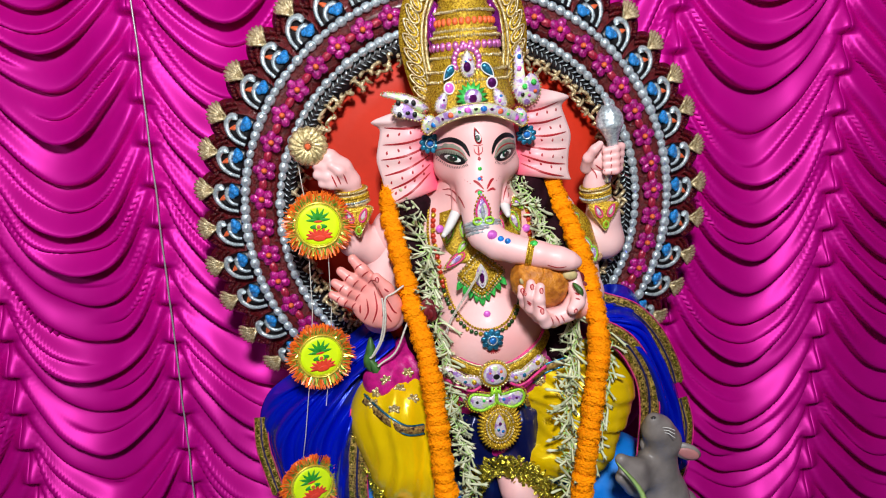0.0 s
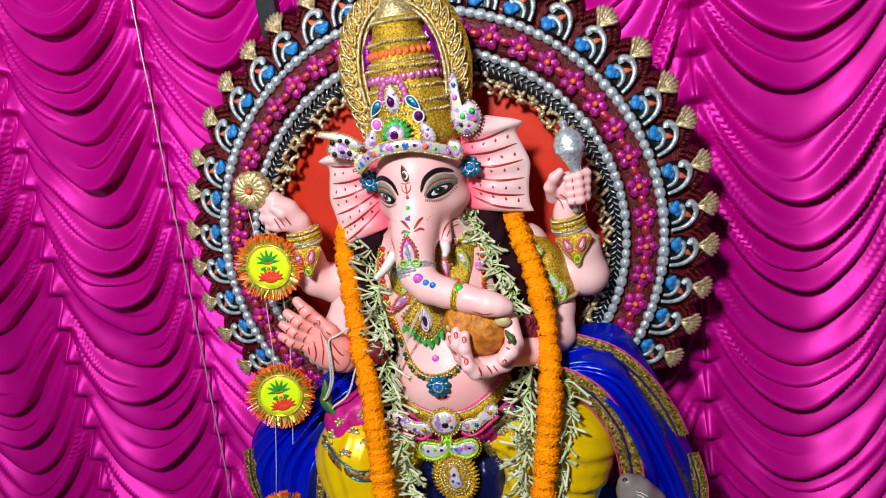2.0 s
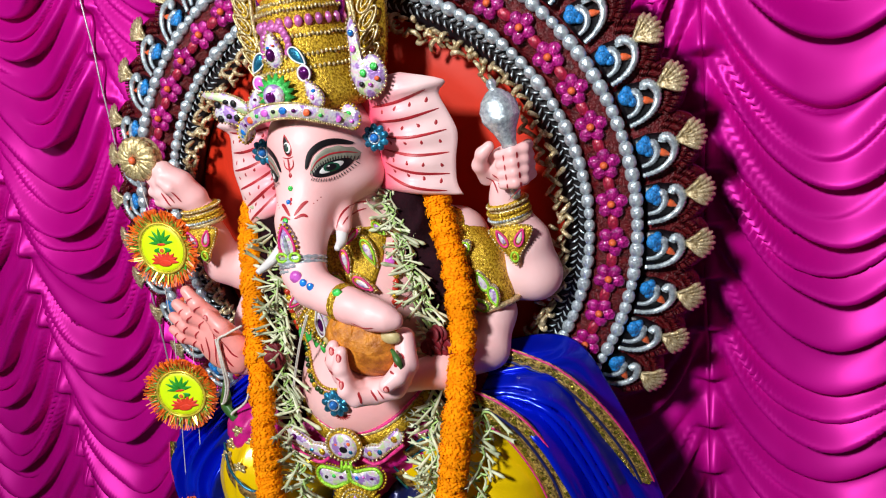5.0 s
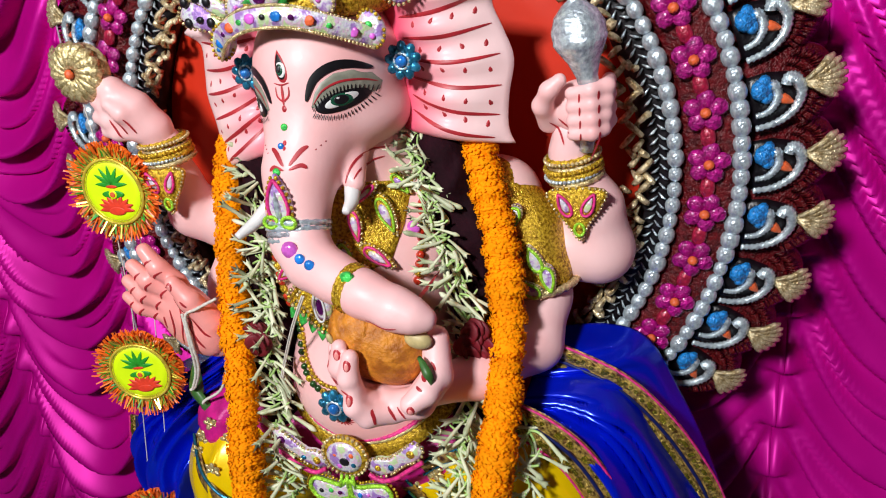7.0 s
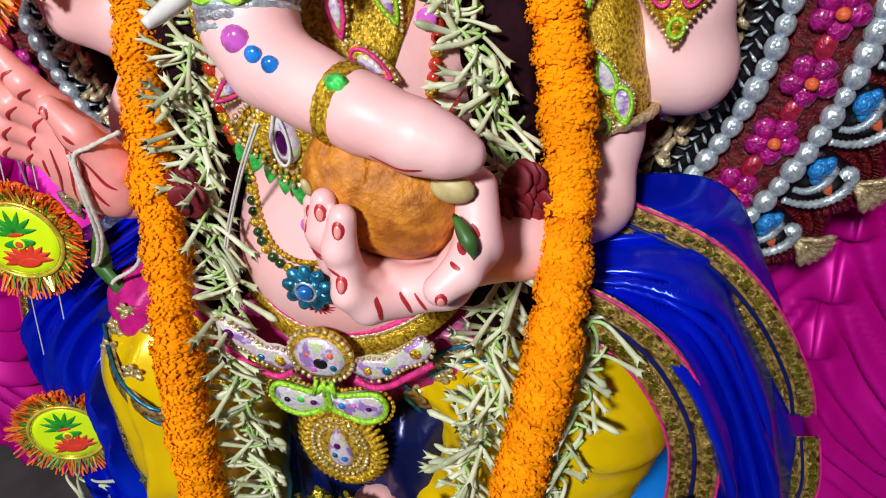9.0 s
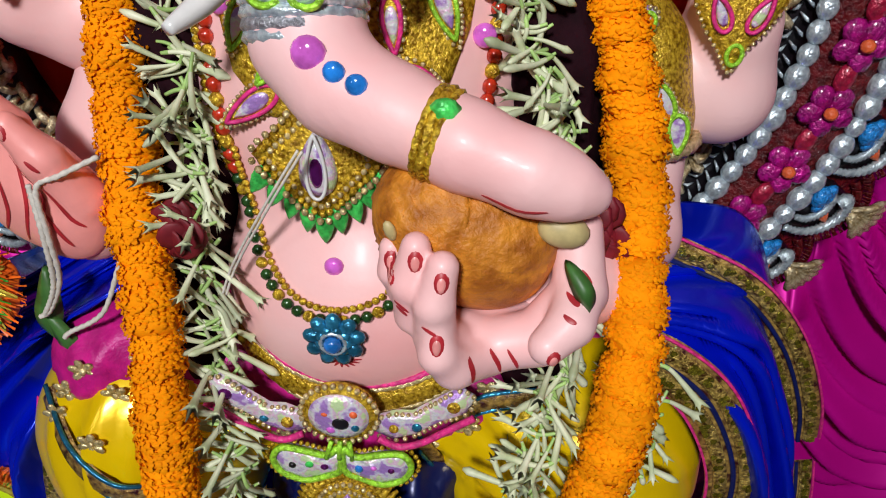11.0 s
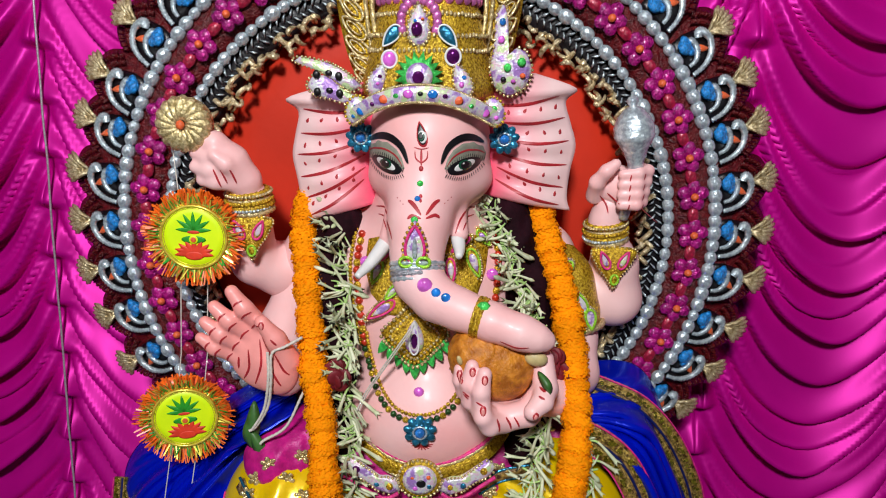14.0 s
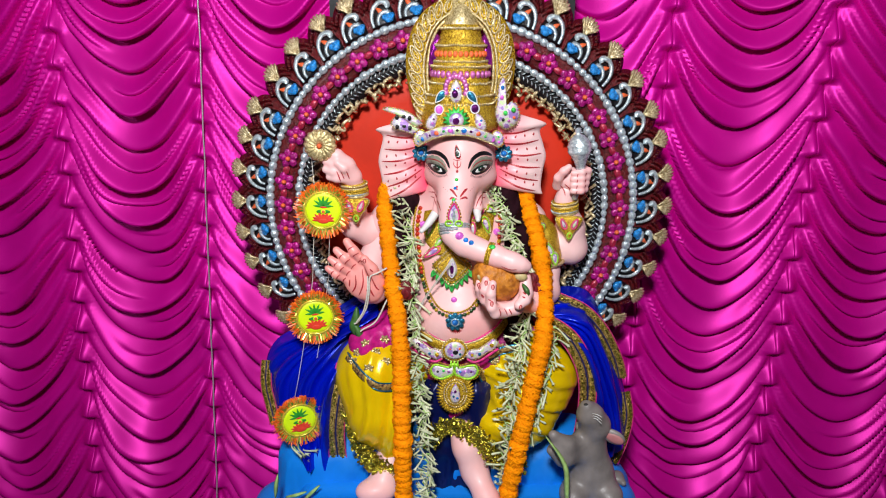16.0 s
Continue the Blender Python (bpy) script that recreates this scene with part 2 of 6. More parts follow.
def oval(cx, cz, rx, rz, n=24, rot=0.0):
    c, s = math.cos(radians(rot)), math.sin(radians(rot))
    return [(cx + rx * math.cos(a) * c - rz * math.sin(a) * s, cz + rx * math.cos(a) * s + rz * math.sin(a) * c) for a in (2 * math.pi * j / n for j in range(n))]


def drop(cx, cz, rx, rz, n=24, rot=0.0):
    """A drop with its point upward, turned by rot."""
    c, s = math.cos(radians(rot)), math.sin(radians(rot))
    out = []
    for j in range(n):
        a = 2 * math.pi * j / n
        x, z = rx * math.sin(a) * (math.sin(a / 2) ** 0.8), rz * math.cos(a)
        out.append((cx + x * c - z * s, cz + x * s + z * c))
    return out


def curve(pts, n=40, closed=False):
    """Points of a smooth curve through pts."""
    P = [Vector(p) for p in pts]
    k = len(P)
    out = []
    m = k if closed else k - 1
    for i in range(m):
        a = P[(i - 1) % k] if closed or i > 0 else P[0]
        b, c = P[i], P[(i + 1) % k]
        d = P[(i + 2) % k] if closed or i + 2 < k else P[-1]
        steps = max(2, n // m)
        for s in range(steps):
            t = s / steps
            out.append(0.5 * ((2 * b) + (c - a) * t + (2 * a - 5 * b + 4 * c - d) * t * t + (3 * b - a - 3 * c + d) * t ** 3))
    if not closed:
        out.append(P[-1])
    return out


def limb(*rows):
    """Round cones through rows of (u, w, z, r); w is towards the viewer."""
    return [("c", a, b) for a, b in zip(rows, rows[1:])]


def blob(prims, res, k, mb=None, mi=0, wrinkle=None):
    """The smooth union of round cones and ellipsoids as one skin."""
    L, H = [], []
    for p in prims:
        if p[0] == "c":
            for q in p[1:]:
                L.append([q[0] - q[3], -q[1] - q[3], q[2] - q[3]]), H.append([q[0] + q[3], -q[1] + q[3], q[2] + q[3]])
        else:
            c, r = p[1], max(p[2])
            L.append([c[0] - r, -c[1] - r, c[2] - r]), H.append([c[0] + r, -c[1] + r, c[2] + r])
    lo, hi = np.min(L, 0) - 4 * res, np.max(H, 0) + 4 * res
    ax = [np.arange(lo[i], hi[i] + res, res) for i in range(3)]
    acc = np.zeros([len(a) for a in ax])
    pad = 6.0 / k
    for p in prims:
        if p[0] == "c":
            a, b = np.array([p[1][0], -p[1][1], p[1][2]]), np.array([p[2][0], -p[2][1], p[2][2]])
            ra, rb = p[1][3], p[2][3]
            l, h = np.minimum(a - ra, b - rb) - pad, np.maximum(a + ra, b + rb) + pad
        else:
            c, r = np.array([p[1][0], -p[1][1], p[1][2]]), np.array(p[2], float)
            l, h = c - r.max() - pad, c + r.max() + pad
        sl = [slice(max(0, int((l[i] - lo[i]) / res)), min(len(ax[i]), int((h[i] - lo[i]) / res) + 2)) for i in range(3)]
        X, Y, Z = np.meshgrid(*[ax[i][sl[i]] for i in range(3)], indexing="ij")
        if p[0] == "c":
            d = b - a
            t = np.clip(((X - a[0]) * d[0] + (Y - a[1]) * d[1] + (Z - a[2]) * d[2]) / max(d @ d, 1e-12), 0, 1)
            dist = np.sqrt((X - a[0] - t * d[0]) ** 2 + (Y - a[1] - t * d[1]) ** 2 + (Z - a[2] - t * d[2]) ** 2) - (ra + t * (rb - ra))
        else:
            R = np.array(Euler([radians(v) for v in (p[3] if len(p) > 3 else (0, 0, 0))]).to_matrix())
            q = np.stack([X - c[0], Y - c[1], Z - c[2]], -1) @ R
            k0, k1 = np.sqrt(((q / r) ** 2).sum(-1)), np.sqrt(((q / r ** 2) ** 2).sum(-1))
            dist = k0 * (k0 - 1) / np.maximum(k1, 1e-6)
        acc[tuple(sl)] += np.exp(-k * np.clip(dist, -0.3, 0.3))
    f = -np.log(acc + 1e-20) / k
    ins = f < 0
    c8 = [f[i : f.shape[0] - 1 + i, j : f.shape[1] - 1 + j, l : f.shape[2] - 1 + l] for i in (0, 1) for j in (0, 1) for l in (0, 1)]
    s8 = sum((c < 0).astype(int) for c in c8)
    cells = np.argwhere((s8 > 0) & (s8 < 8))
    idx = -np.ones(s8.shape, int)
    idx[tuple(cells.T)] = np.arange(len(cells))
    vals = np.stack([c[tuple(cells.T)] for c in c8], 1)
    corner = np.array([(i, j, l) for i in (0, 1) for j in (0, 1) for l in (0, 1)], float)
    tot, cnt = np.zeros((len(cells), 3)), np.zeros(len(cells))
    for a in range(8):
        for b in range(a + 1, 8):
            if np.abs(corner[a] - corner[b]).sum() == 1:
                cross = (vals[:, a] < 0) != (vals[:, b] < 0)
                t = np.where(cross, vals[:, a] / np.where(cross, vals[:, a] - vals[:, b], 1), 0)
                tot += cross[:, None] * (corner[a] + t[:, None] * (corner[b] - corner[a]))
                cnt += cross
    V = lo + res * (cells + tot / cnt[:, None])
    F = []
    for axis in range(3):
        o1, o2 = (axis + 1) % 3, (axis + 2) % 3
        sl0, sl1 = [slice(1, -1)] * 3, [slice(1, -1)] * 3
        sl0[axis], sl1[axis] = slice(0, -1), slice(1, None)
        a, b = ins[tuple(sl0)], ins[tuple(sl1)]
        e = np.argwhere(a != b)
        flip = a[tuple(e.T)]
        base = e + 1
        base[:, axis] -= 1
        q = []
        for d1, d2 in ((1, 1), (0, 1), (0, 0), (1, 0)):
            cc = base.copy()
            cc[:, o1] -= d1
            cc[:, o2] -= d2
            q.append(idx[tuple(cc.T)])
        q = np.stack(q, 1)
        q[~flip] = q[~flip][:, ::-1]
        F.append(q)
    F = np.concatenate(F)
    F = F[(F >= 0).all(1)]
    if wrinkle:
        V = np.array([wrinkle(Vector(v)) for v in V])
    mb = mb or MB()
    return mb.add(V.tolist(), F.tolist(), mi)


# ---- enclosure ----
def slab(name, lo, hi, material, label, category):
    return solid(name, box(MB(), lo, hi), material, label, category, kind="structure", m=Matrix.Identity(4), smooth=False)


slab("floor", (-3.2, -3.2, -0.06), (3.2, 2.3, 0.0), M_FLOOR, "grey cloth-covered floor before the shrine", "floor")
slab("ceiling", (-3.2, -3.2, 3.2), (3.2, 2.3, 3.26), M_TENT, "plain tent cloth roof over the shrine", "ceiling")
slab("wall_north", (-3.2, 2.2, 0.0), (3.2, 2.3, 3.2), M_TENT, "plain tent cloth wall behind the curtain", "wall")
slab("wall_south", (-3.2, -3.3, 0.0), (3.2, -3.2, 3.2), M_TENT, "plain tent cloth wall facing the shrine", "wall")
slab("wall_west", (-3.3, -3.2, 0.0), (-3.2, 2.3, 3.2), M_TENT, "plain tent cloth side wall", "wall")
slab("wall_east", (3.2, -3.2, 0.0), (3.3, 2.3, 3.2), M_TENT, "plain tent cloth side wall", "wall")

# ---- gathered curtain: panels between vertical gathering seams ----
SEAMS = [-2.22, -1.79, -1.36, -0.935, -0.527, -0.10, 0.335, 0.765, 1.193, 1.62, 2.05, 2.48]
TUCK = 0.1
SEAM_OFF = [0.0, 0.3, 0.1, -0.2, 0.1, 0.4, 0.2, 0.45, 0.1, -0.1, 0.2, 0.0]


def smooth01(x):
    x = min(1.0, max(0.0, x))
    return x * x * (3 - 2 * x)


def roll(q):
    """One fold's section: a steep underside, a narrow lip and a long upper slope."""
    p = q - math.floor(q)
    return smooth01(p / 0.20) * (0.5 + 0.5 * math.cos(math.pi * max(0.0, (p - 0.17) / 0.83))) ** 1.35


def curtain_panel(n, x0, x1):
    rnd = random.Random(40 + n)
    mb = MB()
    nx, nz = 56, 600
    sag, off0, off1 = rnd.uniform(0.18, 0.215), SEAM_OFF[n], SEAM_OFF[n + 1]
    skew = rnd.uniform(-0.02, 0.02)
    V = []
    for j in range(nz + 1):
        z = 0.02 + 2.05 * j / nz
        for i in range(nx + 1):
            s = i / nx
            e = min(s, 1 - s)
            off = off0 + (off1 - off0) * s
            bow = 1 - abs(2 * s - 1) ** 1.85
            wob = noise.noise((s * 1.3 + n * 7, z * 2.4, 0.3)) * 0.055 + noise.noise((s * 2.6 + n * 3, z * 6.0, 1.3)) * 0.012
            q = (z + sag * bow + skew * (s - 0.5) + wob * smooth01(e * 4)) / TUCK + off
            k = math.floor(q)
            # cloth rolls out towards each fold's lower lip, then tucks under; folds fade in and out along the swag
            mid = smooth01(e * 3.2)
            big = 0.80 + 0.75 * noise.noise((k * 1.7, n * 3.1, s * 1.2))
            d = 0.046 * big * roll(q) * (0.50 + 0.50 * mid)
            some = smooth01(0.45 + 1.9 * noise.noise((s * 1.5 + n * 5, k * 0.9, 2.2)))
            d += 0.022 * some * roll(2 * q + 0.35 * noise.noise((s * 2, q * 0.6, n))) * smooth01(e * 7)
            # the cloth fans out of each stitch in fine pleats
            d += 0.003 * roll(3 * q + 0.2) * smooth01(e * 14) * (1 - smooth01(e * 4.5))
            # at the seam itself the gathers stand as small tents between the stitches
            g = (z / TUCK + off) % 1.0
            tent = math.exp(-((e / 0.05) ** 2))
            d = d * (1 - tent) + tent * 0.036 * roll(g)
            d += 0.012 * mid + 0.006 * noise.noise((s * 3, z * 2, n + 0.5)) * mid
            x = x0 + (x1 - x0) * s + (0.006 * noise.noise((z * 5, round(s) + n, 4.4)) if e < 1e-6 else 0)
            V.append((x, 1.80 - d, z - 0.42 * d * smooth01(e * 6)))
    F = [(j * (nx + 1) + i, j * (nx + 1) + i + 1, (j + 1) * (nx + 1) + i + 1, (j + 1) * (nx + 1) + i) for j in range(nz) for i in range(nx)]
    mb.add(V, F)
    ob = solid("curtain_panel", mb, M_CURTAIN, "magenta satin curtain panel gathered into hanging swags", "curtain", "curtain panels behind the shrine", m=Matrix.Identity(4))
    sol = ob.modifiers.new("thickness", "SOLIDIFY")
    sol.thickness, sol.offset = 0.002, 1
    return ob


for n, (x0, x1) in enumerate(zip(SEAMS, SEAMS[1:])):
    curtain_panel(n, x0, x1)
mb = MB()
tube(mb, [(-0.512 - 0.006 * (1.7 - z) + 0.003 * noise.noise((z * 9, 0, 0)), 1.764 + 0.003 * noise.noise((z * 14, 3, 0)), z) for z in (0.02 + 0.025 * i for i in range(81))], 0.0022, 6)
solid("curtain_edge", mb, M_THREAD, "silver thread edging down a curtain seam", "trim", kind="structure", m=Matrix.Identity(4))
# black frame posts that carry the arch
mb = MB()
for u in (-0.30, 0.268):
    box(mb, (u - 0.02, 0.055, 0.0), (u + 0.02, 0.085, 1.83))
box(mb, (-0.32, 0.087, 1.5), (0.288, 0.105, 1.54))
solid("arch_support", mb, M_METAL, "black metal posts behind the arch", "frame", smooth=False)

# ---- the arch: a round halo of petals, beads and flowers ----
CX, CZ = -0.012, 1.238
halo = thing("halo_arch", "round maroon arch with silver beads, gold shells and blue gems", "arch")


def ring_mesh(r0, r1, y0, y1, a0, a1, n=120, round_=0.0):
    """A band between two radii, from angle a0 to a1 in degrees from the top; its face bulges by round_."""
    mb = MB()
    V, F = [], []
    m = 8
    for i in range(n + 1):
        a = radians(a0 + (a1 - a0) * i / n)
        sec = [(r1, y1)] + [(r1 + (r0 - r1) * k / m, y0 - round_ * math.sin(math.pi * k / m)) for k in range(m + 1)] + [(r0, y1)]
        V += [(CX + r * math.sin(a), y, CZ + r * math.cos(a)) for r, y in sec]
    w = m + 3
    for i in range(n):
        for k in range(w):
            F.append((i * w + k, i * w + (k + 1) % w, (i + 1) * w + (k + 1) % w, (i + 1) * w + k))
    F += [tuple(range(w)), tuple(range(n * w, (n + 1) * w))[::-1]]
    return mb.add(V, F)


part("back_board", plate(MB(), [(CX + 0.385 * math.sin(a), CZ + 0.385 * math.cos(a)) for a in (2 * math.pi * i / 96 for i in range(96))], 0.03, 0.012), M_ORANGE_BACK, halo, "orange-red painted board")
part("outer_band", ring_mesh(0.40, 0.475, 0.0, 0.04, -133, 133, round_=0.012), M_MAROON, halo)
part("inner_band", ring_mesh(0.352, 0.402, 0.006, 0.04, -140, 140, round_=0.006), M_DARK, halo, "black lacquered inner band")


def bead_mesh(r):
    mb = MB()
    ball(mb, (0, 0, 0), (r, r * 0.9, r * 0.92), 10, 6)
    return mb.mesh("bead", M_SILVER)


bead = bead_mesh(0.0115)
for rad, count, span, y in ((0.467, 108, 131, -0.010), (0.394, 94, 135, -0.010)):
    for i in range(count):
        a = radians(-span + 2 * span * i / (count - 1))
        s = random.uniform(0.80, 1.12)
        part("bead", bead, None, halo, m=Matrix.Translation((CX + rad * math.sin(a), y, CZ + rad * math.cos(a))) @ Euler((0, a, 0)).to_matrix().to_4x4() @ Matrix.Diagonal((1.12 * s, s, s * 0.98, 1)))


def flower_mesh():
    mb = MB()
    for i in range(5):
        a = 2 * math.pi * i / 5
        ball(mb, (0.0125 * math.sin(a), -0.004, 0.0125 * math.cos(a)), (0.0102, 0.0045, 0.0112), 8, 5, rot=(0, math.degrees(a), 0))
    return mb.mesh("flower", M_PINK_FLOWER)


fl, fc = flower_mesh(), ball(MB(), (0, -0.011, 0), (0.0058, 0.005, 0.0058), 8, 5).mesh("centre", M_ORANGE)
studm = ball(MB(), (0, -0.004, 0), (0.015, 0.006, 0.009), 8, 5).mesh("stud", mat("crimson_foil", (0.40, 0.012, 0.05), 0.3, 0.2, 0.4, 160, 0.5, 260, coat=0.4))
for i in range(33):
    a = radians(-130 + 8.125 * i)
    m = Matrix.Translation((CX + 0.431 * math.sin(a), -0.013, CZ + 0.431 * math.cos(a))) @ Euler((0, a + random.uniform(-0.2, 0.2), 0)).to_matrix().to_4x4() @ Matrix.Diagonal((1.08, 1.2, 1.08, 1))
    f = part("flower", fl, None, halo, m=m)
    part("centre", fc, None, f, "orange centre")
    if i < 32:
        a += radians(4.06)
        part("stud", studm, None, halo, m=Matrix.Translation((CX + 0.431 * math.sin(a), -0.012, CZ + 0.431 * math.cos(a))) @ Euler((0, a, 0)).to_matrix().to_4x4())

# rope of slanted silver strokes, and a scrolled gold fringe, inside the inner beads
mb = MB()
for i in range(150):
    a = radians(-138 + 276 * i / 149)
    for r, d in ((0.381, 2.0), (0.370, -2.0)):
        r0, r1, b = r - 0.005, r + 0.005, a + radians(d * 0.6)
        tube(mb, [(CX + r0 * math.sin(a), -0.004, CZ + r0 * math.cos(a)), (CX + r * math.sin((a + b) / 2), -0.009, CZ + r * math.cos((a + b) / 2)), (CX + r1 * math.sin(b), -0.004, CZ + r1 * math.cos(b))], [0.0008, 0.0019, 0.0008], 5)
part("silver_rope", mb, M_SILVER, halo)
mb = MB()
rnd = random.Random(5)
for i in range(250):
    a = radians(-142 + 284 * i / 249)
    r = (0.360 if i % 2 else 0.345) + rnd.uniform(-0.005, 0.005)
    fl_ = 1 if (i // 2) % 2 else -1
    pts = []
    turns, tw, sz = rnd.uniform(2.2, 5.2), rnd.uniform(-3.1, 3.1), rnd.uniform(0.55, 1.15)
    for k in range(9):
        t = k / 8
        ang = t * turns + tw
        rr = 0.0105 * sz * (1 - 0.5 * t)
        pts.append((CX + r * math.sin(a) + fl_ * rr * math.cos(ang + a), -0.010 - 0.012 * math.sin(t * 3.1), CZ + r * math.cos(a) - rr * math.sin(ang) - 0.006 * math.cos(a)))
    tube(mb, pts, [0.0018 + 0.0026 * math.sin(math.pi * (k + 0.7) / 9.4) for k in range(9)], 5)
part("gold_scroll_fringe", mb, M_SHELL, halo)


# one petal of the outer rim: r outward, s sideways (s > 0 is the tail side)
def petal_parts(side):
    fan, V = MB(), []
    # maroon fan of feather strokes on a plate
    outline = [(side * s, r) for s, r in ((-0.040, 0.474), (-0.046, 0.52), (-0.044, 0.555), (-0.030, 0.582), (0.0, 0.596), (0.026, 0.588), (0.044, 0.562), (0.048, 0.525), (0.042, 0.474))]
    outline = [tuple(p) for p in curve([(x, z, 0) for x, z in outline], 40, True)]
    plate(fan, [(p[0], p[1]) for p in outline], 0.012, 0.014, 0.008)
    rnd = random.Random(3)
    for k in range(46):
        a = -62 + 124 * k / 45
        for (l0, l1) in ((0.050, 0.070), (0.066, 0.086)):
            b = radians(a + rnd.uniform(-2, 2))
            c0, c1 = (side * l0 * math.sin(b) * 0.62, 0.505 + l0 * math.cos(b)), (side * l1 * math.sin(b + 0.05) * 0.60, 0.505 + l1 * math.cos(b))
            tube(fan, [(c0[0], 0.001, c0[1]), ((c0[0] + c1[0]) / 2, -0.004, (c0[1] + c1[1]) / 2), (c1[0], 0.003, c1[1])], [0.0006, 0.0021, 0.0006], 4)
    dark = plate(MB(), [(side * s, r) for s, r in ((-0.022, 0.478), (-0.024, 0.505), (-0.018, 0.535), (0.004, 0.552), (0.024, 0.542), (0.036, 0.515), (0.034, 0.478))], 0.002, 0.008, 0.006)
    shell = MB()
    for k in range(7):
        a = radians(-58 + 116 * k / 6) * 1.0
        b0 = Vector((0.0, -0.006, 0.549))
        e = Vector((0.028 * math.sin(a), -0.012, 0.572 + 0.031 * math.cos(a)))
        mid = (b0 + e) / 2 + Vector((0, -0.007, 0))
        tube(shell, [(side * (-0.004 + p.x), p.y, p.z) for p in (b0, b0.lerp(mid, 0.5), mid, mid.lerp(e, 0.6), e)], [0.003, 0.0038, 0.0046, 0.0062, 0.0026], 6)
    big = MB()
    c = curve([(side * s, -0.008, r) for s, r in ((0.034, 0.482), (0.033, 0.508), (0.024, 0.532), (0.006, 0.545), (-0.010, 0.540), (-0.013, 0.530), (-0.007, 0.527))], 48)
    tube(big, c, [0.0028 + 0.0042 * smooth01(i / 30) + (0.0016 if i % 2 else 0) for i in range(len(c))], 7)
    small = MB()
    c = curve([(side * s, -0.008, r) for s, r in ((0.020, 0.484), (0.018, 0.501), (0.006, 0.514), (-0.008, 0.513), (-0.010, 0.506))], 36)
    tube(small, c, [0.0024 + 0.0034 * smooth01(i / 22) + (0.0014 if i % 2 else 0) for i in range(len(c))], 7)
    gem = MB()
    for dx, dz, q in ((-0.008, 0.494, 0.0128), (0.001, 0.500, 0.0085), (-0.016, 0.500, 0.0085), (-0.010, 0.504, 0.008)):
        ball(gem, (side * dx, -0.009, dz), (q, q * 0.8, q), 8, 5)
    od = plate(MB(), drop(side * 0.010, 0.524, 0.0075, 0.012, 14, -side * 30), -0.006, 0.006, 0.005)
    return [(fan, M_MAROON, "fan", ""), (dark, M_DARK, "backing", "black lacquered backing"), (shell, M_SHELL, "shell", "pale gold shell"), (big, M_SILVER, "large_crescent", "silver beaded crescent"), (small, M_SILVER, "small_crescent", "silver beaded crescent"), (gem, M_BLUE_GEM, "gem", "blue glitter gem"), (od, M_ORANGE, "orange_drop", "orange drop")]


for side in (1, -1):
    made = []
    for mb, m, nm, lb in petal_parts(side):
        # the rim leans back, away from the viewer
        mb.v = [(x, y + 0.34 * max(0.0, z - 0.470), 0.474 + (z - 0.474) * 0.845) for x, y, z in mb.v]
        made.append((mb.mesh(nm, m), nm, lb))
    for i in range(14 if side > 0 else 15):
        deg = side * (10.8 + 8.8 * i) if i < 14 else 0.0
        m = Matrix.Translation((CX, 0.003 * (i % 2), CZ)) @ Euler((0, radians(deg + random.uniform(-0.5, 0.5)), 0)).to_matrix().to_4x4()
        fan = None
        for me, nm, lb in made:
            if fan is None:
                fan = part("petal", me, None, halo, m=m)
            else:
                part(nm, me, None, fan, lb)

# ---- the statue: one mesh of painted clay ----
from mathutils.bvhtree import BVHTree

body = MB()
# torso, belly, shoulders, neck
blob([("e", (0.005, 0.10, 1.15), (0.125, 0.095, 0.12)), ("e", (0.012, 0.115, 1.00), (0.125, 0.118, 0.105)), ("e", (0, 0.09, 0.90), (0.15, 0.10, 0.08)),
      *limb((-0.16, 0.07, 1.215, 0.055), (0.0, 0.09, 1.24, 0.06), (0.175, 0.06, 1.215, 0.055)), *limb((0, 0.1, 1.22, 0.07), (0.005, 0.12, 1.32, 0.07))], 0.007, 60, body)
ttree = BVHTree.FromPolygons(body.v, body.f)
# head and trunk
blob([("e", (0.008, 0.115, 1.395), (0.084, 0.106, 0.098)), ("e", (0.010, 0.122, 1.347), (0.086, 0.086, 0.048)), *limb((0.006, 0.165, 1.40, 0.050), (0.004, 0.180, 1.345, 0.048), (-0.002, 0.214, 1.30, 0.038), (-0.004, 0.230, 1.262, 0.031), (-0.002, 0.243, 1.231, 0.028),
      (0.020, 0.262, 1.213, 0.0258), (0.052, 0.275, 1.203, 0.0232), (0.09, 0.292, 1.194, 0.0215), (0.126, 0.301, 1.184, 0.0190), (0.146, 0.303, 1.178, 0.0140), (0.158, 0.302, 1.174, 0.0095)),
      *limb((-0.030, 0.165, 1.310, 0.018), (-0.045, 0.195, 1.274, 0.011)), *limb((0.040, 0.165, 1.315, 0.018), (0.052, 0.195, 1.281, 0.011))], 0.0040, 170, body)
